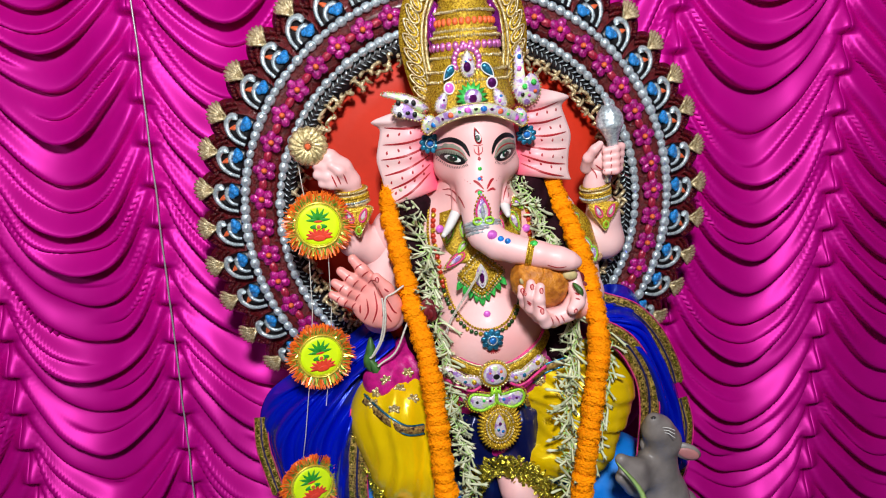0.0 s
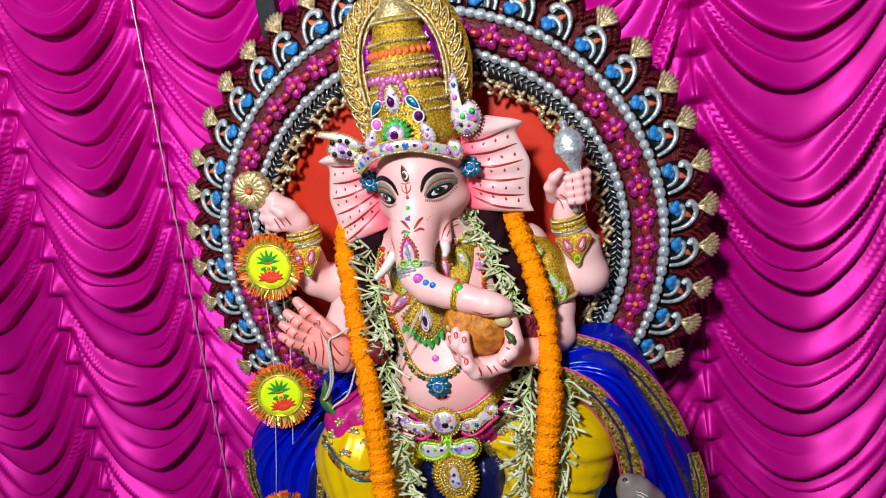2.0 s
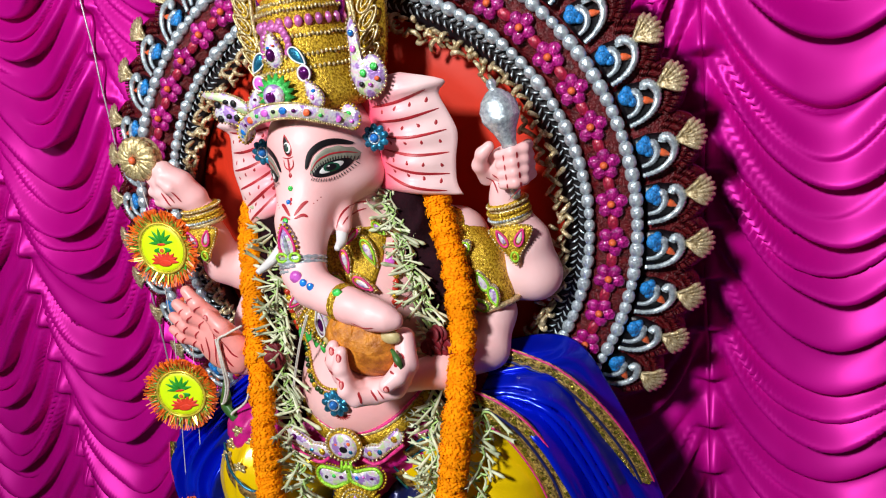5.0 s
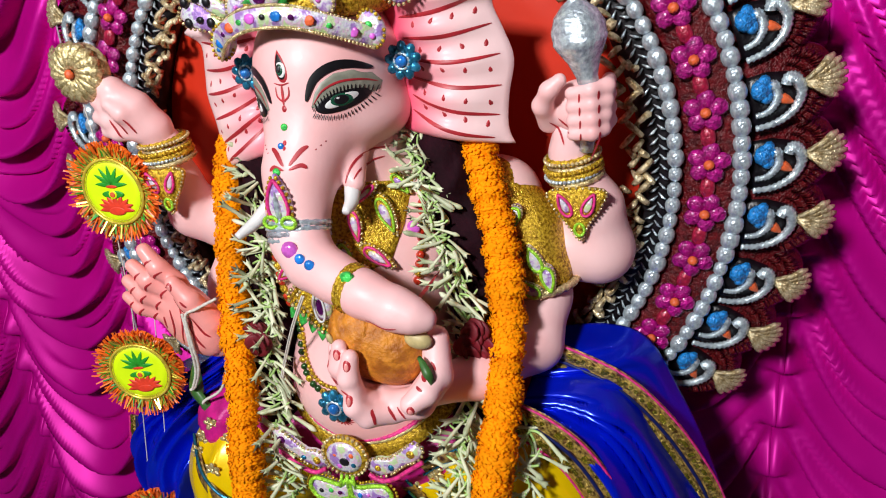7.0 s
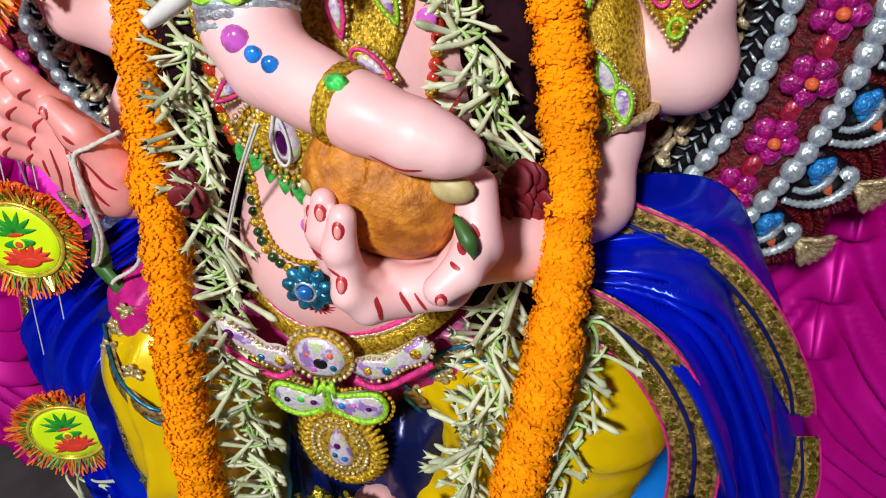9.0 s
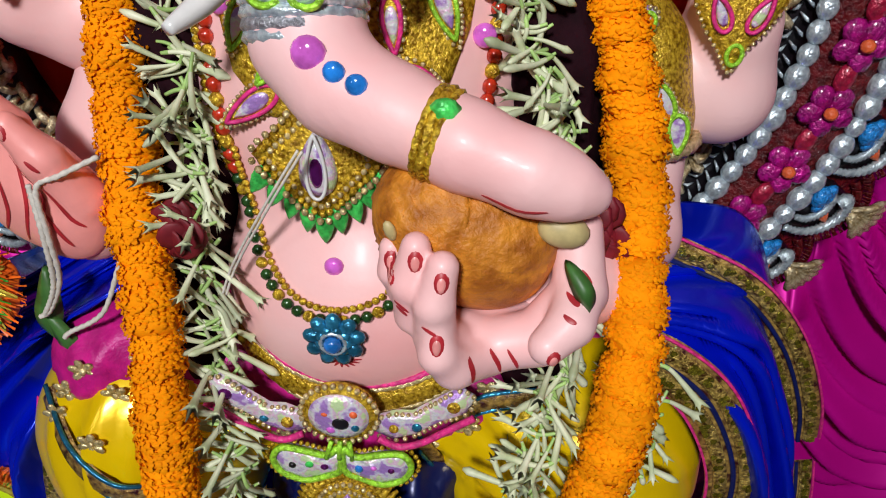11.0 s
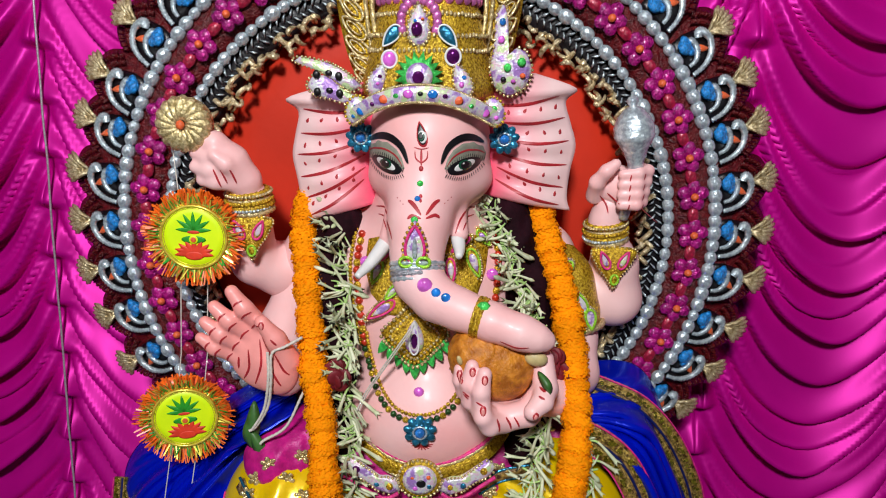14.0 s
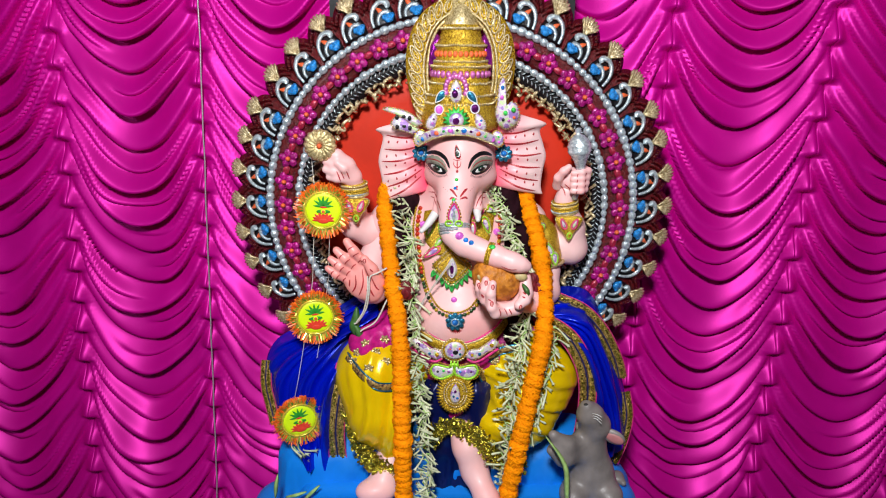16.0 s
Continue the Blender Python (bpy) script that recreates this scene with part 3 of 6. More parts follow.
# arms: raised rear pair, open palm, and the one that holds the sweet
blob(limb((-0.16, 0.06, 1.21, 0.042), (-0.215, 0.075, 1.192, 0.038), (-0.250, 0.095, 1.212, 0.033), (-0.247, 0.115, 1.26, 0.026), (-0.243, 0.13, 1.315, 0.020), (-0.252, 0.14, 1.34, 0.020)), 0.005, 170, body)
blob(limb((0.17, 0.06, 1.20, 0.042), (0.24, 0.05, 1.150, 0.042), (0.294, 0.052, 1.148, 0.040), (0.290, 0.06, 1.205, 0.033), (0.268, 0.075, 1.275, 0.021), (0.272, 0.08, 1.30, 0.021)), 0.005, 170, body)
blob(limb((-0.17, 0.07, 1.20, 0.040), (-0.215, 0.09, 1.10, 0.037), (-0.215, 0.12, 1.05, 0.033), (-0.195, 0.175, 1.065, 0.026), (-0.196, 0.19, 1.08, 0.024)), 0.005, 170, body)
blob(limb((0.18, 0.07, 1.19, 0.040), (0.225, 0.09, 1.10, 0.037), (0.225, 0.14, 1.06, 0.032), (0.18, 0.22, 1.062, 0.025), (0.14, 0.265, 1.072, 0.021)), 0.005, 170, body)
# raised hand with a ring of fingers under the rosette
blob([*limb((-0.244, 0.13, 1.312, 0.020), (-0.248, 0.138, 1.340, 0.0225), (-0.260, 0.148, 1.368, 0.0215), (-0.280, 0.155, 1.392, 0.0160), (-0.300, 0.155, 1.404, 0.0115)), *limb((-0.264, 0.152, 1.362, 0.0145), (-0.288, 0.160, 1.374, 0.0115), (-0.306, 0.156, 1.381, 0.0095)),
      *limb((-0.260, 0.154, 1.350, 0.0135), (-0.286, 0.163, 1.357, 0.0110), (-0.306, 0.160, 1.361, 0.0088)), *limb((-0.256, 0.152, 1.338, 0.0120), (-0.280, 0.162, 1.341, 0.0098), (-0.298, 0.160, 1.343, 0.0085)), *limb((-0.250, 0.150, 1.345, 0.012), (-0.262, 0.170, 1.366, 0.0095), (-0.276, 0.172, 1.378, 0.0075))], 0.0026, 380, body)
# fist round the mace
blob([("e", (0.282, 0.085, 1.330), (0.030, 0.026, 0.030)), *[q for i in range(4) for q in limb((0.314, 0.072, 1.356 - 0.0150 * i, 0.0078), (0.316 - 0.002 * i, 0.110, 1.356 - 0.0150 * i, 0.0078), (0.300, 0.121, 1.354 - 0.0150 * i, 0.0078), (0.280, 0.118, 1.351 - 0.0145 * i, 0.0074))],
      *limb((0.248, 0.085, 1.315, 0.013), (0.246, 0.108, 1.338, 0.0105), (0.256, 0.120, 1.356, 0.0092), (0.268, 0.120, 1.366, 0.0075))], 0.0024, 480, body)
# open palm, fingers up and outward
PALM = [((-0.222, 1.152), (-0.255, 1.199), 0.0118), ((-0.239, 1.138), (-0.280, 1.177), 0.0116), ((-0.252, 1.121), (-0.294, 1.155), 0.0110), ((-0.262, 1.104), (-0.302, 1.132), 0.0098)]
blob([("e", (-0.222, 0.192, 1.100), (0.044, 0.018, 0.054), (0, -32, 0)), ("e", (-0.203, 0.196, 1.085), (0.032, 0.020, 0.040), (0, -15, 0)), *[q for (a, b, r) in PALM for q in limb((a[0], 0.196, a[1], r), ((a[0] + b[0]) / 2, 0.206, (a[1] + b[1]) / 2, r), (b[0], 0.204, b[1], r * 0.78))],
      *limb((-0.186, 0.196, 1.098, 0.018), (-0.197, 0.212, 1.134, 0.0140), (-0.213, 0.216, 1.160, 0.0095))], 0.0026, 420, body, 8)
# cupped hand under the sweet
hand_at = len(body.v)
blob([*limb((0.157, 0.285, 1.146, 0.014), (0.160, 0.300, 1.112, 0.016), (0.138, 0.306, 1.082, 0.017), (0.108, 0.306, 1.074, 0.017), (0.086, 0.300, 1.080, 0.015)), ("e", (0.115, 0.285, 1.078), (0.040, 0.026, 0.014)),
      *limb((0.160, 0.304, 1.116, 0.0145), (0.154, 0.322, 1.106, 0.0135), (0.141, 0.333, 1.098, 0.0110)), *limb((0.108, 0.312, 1.072, 0.0135), (0.090, 0.331, 1.078, 0.0130), (0.081, 0.339, 1.093, 0.0110), (0.080, 0.337, 1.108, 0.0085)),
      *limb((0.094, 0.306, 1.076, 0.0130), (0.079, 0.328, 1.096, 0.0122), (0.078, 0.335, 1.124, 0.0112), (0.082, 0.332, 1.146, 0.0088)), *limb((0.083, 0.300, 1.080, 0.0120), (0.066, 0.318, 1.104, 0.0112), (0.063, 0.325, 1.130, 0.0104), (0.067, 0.323, 1.152, 0.0082)),
      *limb((0.074, 0.290, 1.086, 0.0110), (0.058, 0.300, 1.108, 0.0096), (0.053, 0.308, 1.126, 0.0088), (0.052, 0.307, 1.141, 0.0070))], 0.0022, 850, body)
body.v[hand_at:] = [(x, y + 0.004, z - 0.005) for x, y, z in body.v[hand_at:]]
# feet
blob([("e", (-0.19, 0.27, 0.573), (0.052, 0.035, 0.03), (0, 0, 10)), *limb((-0.17, 0.24, 0.60, 0.034), (-0.15, 0.20, 0.66, 0.036))], 0.006, 120, body)
blob(limb((0.022, 0.225, 0.715, 0.030), (0.035, 0.238, 0.68, 0.032), (0.055, 0.25, 0.62, 0.030), (0.085, 0.30, 0.575, 0.026), (0.10, 0.33, 0.565, 0.020)), 0.006, 110, body)


def ear(side, rows, fold):
    """A fan-shaped ear. rows: root point and rim point (u, z) from top to bottom."""
    V, nu = [], 20
    R = curve([(a[0], a[1], 0) for a, b in rows], 30)
    Q = curve([(b[0], b[1], 0) for a, b in rows], 30)
    n = len(R)
    ridge = lambda t: math.cos(2 * math.pi * t * 5.5)
    for back in (0, 1):
        for i in range(n):
            t = i / (n - 1)
            for j in range(nu + 1):
                s = j / nu
                p = R[i].lerp(Q[i], s)
                w = 0.115 - 0.012 * s + 0.028 * math.sin(math.pi * s) + 0.0035 * ridge(t) * smooth01(s * 3) * smooth01((1 - s) * 4)
                w += fold * math.exp(-((t / 0.12) ** 2)) * s + 0.004 * math.sin(9 * t) * s
                V.append((p.x, -w + 0.006 + (0.010 * (1 - s ** 6) + 0.002 if back else 0), p.y))
    w1, N = nu + 1, n * (nu + 1)
    F = [(i * w1 + j, i * w1 + j + 1, (i + 1) * w1 + j + 1, (i + 1) * w1 + j) for i in range(n - 1) for j in range(nu)]
    F += [tuple(N + q for q in f[::-1]) for f in F]
    rim = [i * w1 + nu for i in range(n)]
    F += [(a, a + N, b + N, b) for a, b in zip(rim, rim[1:])]
    F += [(a, a + N, a + N + 1, a + 1) for a in range(nu)] + [((n - 1) * w1 + j + 1, (n - 1) * w1 + j + 1 + N, (n - 1) * w1 + j + N, (n - 1) * w1 + j) for j in range(nu)]
    body.add(V, F, 1)


ear(-1, [((-0.050, 1.478), (-0.150, 1.464)), ((-0.056, 1.460), (-0.193, 1.449)), ((-0.066, 1.432), (-0.177, 1.432)), ((-0.072, 1.400), (-0.184, 1.398)), ((-0.074, 1.375), (-0.189, 1.369)), ((-0.074, 1.352), (-0.182, 1.333)), ((-0.072, 1.330), (-0.178, 1.300)), ((-0.064, 1.306), (-0.185, 1.275))], 0.016)
ear(1, [((0.055, 1.485), (0.150, 1.488)), ((0.065, 1.466), (0.210, 1.468)), ((0.078, 1.436), (0.197, 1.450)), ((0.086, 1.412), (0.206, 1.420)), ((0.090, 1.385), (0.215, 1.388)), ((0.090, 1.362), (0.208, 1.352)), ((0.086, 1.342), (0.205, 1.316)), ((0.078, 1.322), (0.211, 1.295))], 0.022)

tree = BVHTree.FromPolygons(body.v, body.f)


def chest(u, z, default=0.17):
    """The same for the bare torso alone."""
    hit = ttree.ray_cast(Vector((u, -1.0, z)), Vector((0, 1, 0)))[0]
    return -hit.y if hit else default


def front(u, z, default=0.2):
    """How far towards the viewer the statue's surface stands at u, z."""
    hit = tree.ray_cast(Vector((u, -1.0, z)), Vector((0, 1, 0)))[0]
    return -hit.y if hit else default


def on(u, z, lift=0.001):
    return (u, -front(u, z) - lift, z)


def patch(outline, mi, lift=0.0012, rings=5, mb=None):
    """A painted patch that lies on the statue."""
    mb = mb or body
    n = len(outline)
    cx, cz = sum(p[0] for p in outline) / n, sum(p[1] for p in outline) / n
    V = []
    for k in range(rings):
        s = 1 - k / rings
        V += [on(cx + (p[0] - cx) * s, cz + (p[1] - cz) * s, lift - (0.0012 if k == 0 else 0)) for p in outline]
    V.append(on(cx, cz, lift))
    F = [(k * n + j, k * n + (j + 1) % n, (k + 1) * n + (j + 1) % n, (k + 1) * n + j) for k in range(rings - 1) for j in range(n)]
    F += [((rings - 1) * n + j, (rings - 1) * n + (j + 1) % n, len(V) - 1) for j in range(n)]
    mb.add(V, F, mi)


def stroke(pts, width, mi, lift=0.0012, mb=None, taper=True, n=18):
    """A brush stroke on the statue."""
    c = curve([(p[0], 0, p[1]) for p in pts], n)
    k = len(c)
    V = []
    for i, p in enumerate(c):
        d = c[min(i + 1, k - 1)] - c[max(i - 1, 0)]
        d = Vector((-d.z, 0, d.x)).normalized() * width * 0.5 * (math.sin(math.pi * (i + 0.4) / (k - 0.2)) ** 0.6 if taper else 1)
        V += [on(p.x + d.x, p.z + d.z, lift - 0.0004), on(p.x, p.z, lift), on(p.x - d.x, p.z - d.z, lift - 0.0004)]
    F = [q for i in range(k - 1) for q in ((3 * i, 3 * i + 1, 3 * i + 4, 3 * i + 3), (3 * i + 1, 3 * i + 2, 3 * i + 5, 3 * i + 4))]
    (mb or body).add(V, F, mi)


# paint: 1 ear skin, 2 red line, 3 black, 4 white, 5 lid, 6 iris, 7 rose
for sd in (-1, 1):
    X = lambda u: 0.005 + sd * u
    patch([(X(u), z) for u, z in ((0.025, 1.371), (0.029, 1.384), (0.036, 1.394), (0.048, 1.4015), (0.062, 1.402), (0.075, 1.395), (0.080, 1.384), (0.078, 1.376), (0.066, 1.370), (0.050, 1.366), (0.036, 1.366))], 5, 0.0018, 9)
    almond = lambda rx, up, dn, dz=0.0: [(X(0.051 + rx * math.cos(a)), 1.3735 + dz + (up if math.sin(a) > 0 else dn) * math.sin(a) + 0.004 * math.cos(a)) for a in (2 * math.pi * i / 28 for i in range(28))]
    patch(almond(0.0225, 0.0098, 0.0108), 3, 0.0024, 8)
    patch(almond(0.0150, 0.0066, 0.0058), 4, 0.0030)
    patch(oval(X(0.0515), 1.3740, 0.0098, 0.0068, 20), 6, 0.0035)
    patch(oval(X(0.0515), 1.3744, 0.0066, 0.0056, 16), 3, 0.0040)
    # highlight of the eye, painted as a white dot
    patch(oval(X(0.0495), 1.3765, 0.0015, 0.0013, 8), 4, 0.0045)
    stroke([(X(0.021), 1.378), (X(0.030), 1.398), (X(0.046), 1.4085), (X(0.062), 1.408), (X(0.076), 1.400)], 0.0092, 3, 0.0024)
    stroke([(X(0.028), 1.374), (X(0.037), 1.386), (X(0.052), 1.3925), (X(0.068), 1.391), (X(0.078), 1.385)], 0.0024, 2, 0.0028)
    for k in range(19):
        t = k / 18
        u, z = 0.028 + 0.048 * t, 1.3705 + 0.0115 * math.sin(math.pi * t) + 0.008 * (t - 0.5)
        stroke([(X(u), z), (X(u + 0.004 * (t - 0.4)), z + 0.0062)], 0.0009, 3, 0.0036, n=4)
        u, z = 0.029 + 0.046 * t, 1.3695 - 0.0095 * math.sin(math.pi * t) + 0.008 * (t - 0.5)
        stroke([(X(u), z), (X(u + 0.006 * (t - 0.5)), z - 0.0050)], 0.0010, 3, 0.0030, n=4)
    # mouth corner above the tusk
    stroke([(X(0.040), 1.284), (X(0.046), 1.300), (X(0.056), 1.310), (X(0.070), 1.307)], 0.0028, 2)
    stroke([(X(0.050), 1.288), (X(0.056), 1.297), (X(0.066), 1.298)], 0.0022, 2)
    # forehead leaf marks
    stroke([(X(0.003), 1.318), (X(0.013), 1.330), (X(0.020), 1.334)], 0.0050, 2)
    stroke([(X(0.003), 1.314), (X(0.014), 1.317), (X(0.020), 1.313)], 0.0040, 2)
    for k in range(3):
        patch(oval(X(0.026 + 0.004 * k), 1.329 + 0.003 * k, 0.0008, 0.0008, 6), 2, 0.0012, 2)
# third eye, trident and tip mark
patch(drop(0.001, 1.414, 0.0088, 0.017, 22, 12), 2, 0.0010)
patch(drop(0.001, 1.414, 0.0075, 0.0150, 22, 12), 3, 0.0015)
patch(oval(0.002, 1.411, 0.0058, 0.0088, 18, 10), 4, 0.0020)
patch(oval(0.001, 1.411, 0.0048, 0.0065, 16), 6, 0.0025)
patch(oval(0.000, 1.412, 0.0032, 0.0042, 14), 3, 0.0030)
stroke([(-0.007, 1.394), (-0.006, 1.385), (0.001, 1.380), (0.008, 1.385), (0.009, 1.394)], 0.0022, 2)
stroke([(0.001, 1.396), (0.001, 1.376)], 0.0030, 2, n=6)
stroke([(-0.008, 1.398), (0.001, 1.396), (0.010, 1.398)], 0.0016, 2, n=6)
for z, r in ((1.372, 0.0030), (1.339, 0.0022), (1.334, 0.0018)):
    patch(oval(0.001, z, r, r * 1.2, 10), 2, 0.0012, 2)
# veins and dots of the ears
for sd, rows in ((-1, [((-0.078, 1.437), (-0.168, 1.436)), ((-0.080, 1.415), (-0.174, 1.402)), ((-0.080, 1.395), (-0.180, 1.372)), ((-0.082, 1.375), (-0.176, 1.340)), ((-0.082, 1.357), (-0.170, 1.310)), ((-0.084, 1.340), (-0.160, 1.288))]),
                 (1, [((0.098, 1.444), (0.185, 1.458)), ((0.100, 1.422), (0.196, 1.428)), ((0.102, 1.400), (0.203, 1.396)), ((0.102, 1.380), (0.202, 1.362)), ((0.102, 1.360), (0.198, 1.330)), ((0.100, 1.343), (0.192, 1.306))])):
    for k, (a, b) in enumerate(rows):
        m = ((a[0] + b[0]) / 2, (a[1] + b[1]) / 2 - 0.004)
        stroke([a, m, b], 0.0044, 2, 0.0010)
        if k:
            pa, pb = rows[k - 1]
            for t in (0.18, 0.42, 0.66, 0.90):
                u, z = (a[0] + pa[0]) / 2 * (1 - t) + (b[0] + pb[0]) / 2 * t, (a[1] + pa[1]) / 2 * (1 - t) + (b[1] + pb[1]) / 2 * t
                patch(drop(u, z - 0.003 + 0.004 * (k % 2), 0.0030, 0.0040, 8, random.uniform(-40, 40)), 2, 0.0010, 2)
# palm and finger lines, nails
for a, b, r in PALM:
    d = Vector((b[0] - a[0], b[1] - a[1])).normalized()
    for t, w in ((0.02, 0.8), (0.36, 0.75), (0.70, 0.7)):
        c = (a[0] + (b[0] - a[0]) * t, a[1] + (b[1] - a[1]) * t)
        stroke([(c[0] - d.y * r * w, c[1] + d.x * r * w), (c[0] + d.x * 0.002, c[1] + d.y * 0.002), (c[0] + d.y * r * w, c[1] - d.x * r * w)], 0.0026, 2, 0.0012, n=8)
for pts in ([(-0.212, 1.142), (-0.203, 1.110), (-0.210, 1.080)], [(-0.220, 1.132), (-0.218, 1.098), (-0.230, 1.065)], [(-0.236, 1.118), (-0.236, 1.092), (-0.246, 1.072)], [(-0.250, 1.106), (-0.252, 1.088)], [(-0.198, 1.118), (-0.188, 1.092), (-0.180, 1.082)], [(-0.206, 1.098), (-0.197, 1.076), (-0.192, 1.066)], [(-0.200, 1.140), (-0.192, 1.132)]):
    stroke(pts, 0.0032, 2, 0.0012, n=12)
for u, z in ((0.0525, 1.132), (0.0675, 1.143), (0.082, 1.137), (0.0805, 1.100), (0.1440, 1.091), (-0.212, 1.158)):
    patch(oval(u, z, 0.0044, 0.0064, 12), 2, 0.0010, 3)
    patch(oval(u, z - 0.0005, 0.0028, 0.0048, 12), 7, 0.0016, 3)
for pts in ([(0.098, 1.084), (0.101, 1.076), (0.101, 1.068)], [(0.110, 1.080), (0.115, 1.072), (0.117, 1.064)], [(0.120, 1.080), (0.125, 1.072), (0.127, 1.066)], [(0.100, 1.178), (0.118, 1.172), (0.134, 1.173)], [(0.106, 1.167), (0.124, 1.162), (0.138, 1.163)], [(0.056, 1.118), (0.064, 1.111)], [(0.057, 1.114), (0.063, 1.108)], [(0.072, 1.110), (0.080, 1.106)], [(0.150, 1.118), (0.157, 1.116)], [(0.148, 1.112), (0.155, 1.110)], [(0.158, 1.128), (0.164, 1.122)]):
    stroke(pts, 0.0024, 2, 0.0012, n=8)
for i in range(4):
    stroke([(0.308, 1.345 - 0.0145 * i), (0.309, 1.354 - 0.0145 * i)], 0.0022, 2, n=4)
    stroke([(0.288, 1.343 - 0.0140 * i), (0.289, 1.352 - 0.0140 * i)], 0.0020, 2, n=4)
for pts in ([(0.252, 1.318), (0.262, 1.306), (0.266, 1.292)], [(0.262, 1.322), (0.276, 1.310)], [(-0.268, 1.36), (-0.262, 1.34)], [(-0.278, 1.36), (-0.270, 1.335)], [(-0.255, 1.36), (-0.250, 1.34)]):
    stroke(pts, 0.0026, 2, n=8)
# tusks
for sd, a, b in ((-1, (-0.046, 0.195, 1.270), (-0.080, 0.245, 1.235)), (1, (0.047, 0.190, 1.284), (0.050, 0.226, 1.258))):
    c = curve([(a[0], -a[1], a[2]), ((a[0] + b[0]) / 2 + 0.002 * sd, -(a[1] + b[1]) / 2, (a[2] + b[2]) / 2 - 0.006), (b[0], -b[1], b[2])], 12)
    tube(body, c, [0.0105 - 0.0065 * (i / (len(c) - 1)) ** 1.5 for i in range(len(c))], 10, 4)
# red star below the navel brooch
for k in range(9):
    a = radians(-80 + 20 * k)
    stroke([(0.003, 0.990), (0.003 + 0.016 * math.sin(a), 0.990 - 0.012 * math.cos(a) + 0.004)], 0.0022, 2, n=5)


def ear_material():
    """Painted ear: rose near its root, fading to pale skin at the rim."""
    m = M_SKIN.copy()
    m.name = "pink_painted_ear"
    nt = m.node_tree
    b = nt.nodes["Principled BSDF"]
    tc = nt.nodes["Texture Coordinate"]
    sep = nt.nodes.new("ShaderNodeSeparateXYZ")
    nt.links.new(tc.outputs["Object"], sep.inputs[0])
    sub, ab = nt.nodes.new("ShaderNodeMath"), nt.nodes.new("ShaderNodeMath")
    sub.operation, ab.operation = "SUBTRACT", "ABSOLUTE"
    sub.inputs[1].default_value = 0.009
    nt.links.new(sep.outputs[0], sub.inputs[0])
    nt.links.new(sub.outputs[0], ab.inputs[0])
    mr = nt.nodes.new("ShaderNodeMapRange")
    mr.inputs["From Min"].default_value, mr.inputs["From Max"].default_value = 0.085, 0.165
    nt.links.new(ab.outputs[0], mr.inputs["Value"])
    mix = nt.nodes.new("ShaderNodeMix")
    mix.data_type = "RGBA"
    nt.links.new(mr.outputs["Result"], mix.inputs["Factor"])
    mix.inputs[7].default_value = (0.95, 0.66, 0.65, 1)
    mix.inputs[6].default_value = (0.86, 0.10, 0.19, 1)
    nt.links.new(mix.outputs[2], b.inputs["Base Color"])
    return m


solid("statue", body, [M_SKIN, ear_material(), M_LINE, M_BLACK, M_WHITE, M_LID, M_IRIS, M_ROSE, mat("rose_skin_paint", (0.93, 0.34, 0.31), 0.42, 0.0, 0.1, 30, 0.08, 120, coat=0.06)], "seated elephant-headed four-armed statue of pink painted clay", "statue")


# ---- clothes, seat and drapes ----
def creased(seed, amp, sx, sz):
    def go(v):
        w = noise.noise((v.x * 7 + seed, v.y * 7, v.z * 7)) * 0.05
        q = Vector((v.x * sx + seed + w * sx, v.y * sx, v.z * sz + w * sz * 2))
        ridge = 1 - abs(noise.noise(q)) * 2.2
        fine = 1 - abs(noise.noise(q * 2.1 + Vector((3, 1, 7)))) * 2.2
        d = amp * (0.9 * max(0, ridge) ** 2 + 0.4 * max(0, fine) ** 2 - 0.5)
        return (v.x, v.y - d, v.z + d * 0.25)
    return go


def satin_folds(seed, amp, way, rate):
    """Long soft folds across a direction."""
    way = Vector(way).normalized()

    def go(v):
        q = v.dot(way) * rate + 0.9 * noise.noise((v.x * 5 + seed, v.y * 4, v.z * 5))
        k = 0.55 + 0.9 * noise.noise((v.x * 6 + seed * 2, v.z * 6, seed))
        d = amp * max(0.1, k) * (roll(q) - 0.3) + 0.3 * amp * (roll(2.2 * q + seed) - 0.3)
        return (v.x, v.y - d, v.z)
    return go


seat = solid("pedestal", blob([("e", (0, 0.05, 0.59), (0.3, 0.14, 0.05)), *limb((-0.36, 0.02, 0.60, 0.045), (-0.36, 0.10, 0.60, 0.045), (0.32, 0.10, 0.60, 0.045), (0.32, 0.02, 0.60, 0.045)), *[("c", (-0.40 + 0.075 * i, 0.10, 0.56, 0.07), (-0.43 + 0.082 * i, 0.15, 0.03, 0.085)) for i in range(11)]], 0.012, 45, wrinkle=creased(2, 0.012, 14, 2)), M_AZURE, "azure cloth-covered pedestal under the statue", "pedestal")
solid("pedestal_step", blob([*limb((-0.50, 0.04, 0.36, 0.055), (-0.50, 0.30, 0.36, 0.055), (-0.44, 0.32, 0.37, 0.055), (-0.40, 0.34, 0.48, 0.055), (0.40, 0.34, 0.48, 0.055), (0.42, 0.10, 0.48, 0.055)), *[("c", (-0.42 + 0.07 * i, 0.06 * j, 0.48 if i > 0 else 0.37, 0.055), (-0.42 + 0.07 * i, 0.06 * j, 0.05, 0.06)) for i in range(-1, 13) for j in (1, 3, 5)]], 0.014, 50), M_AZURE, "azure cloth-covered step before the pedestal", "step")
legs = thing("dhoti", "yellow satin dhoti with sequinned hems over folded legs", "clothing")
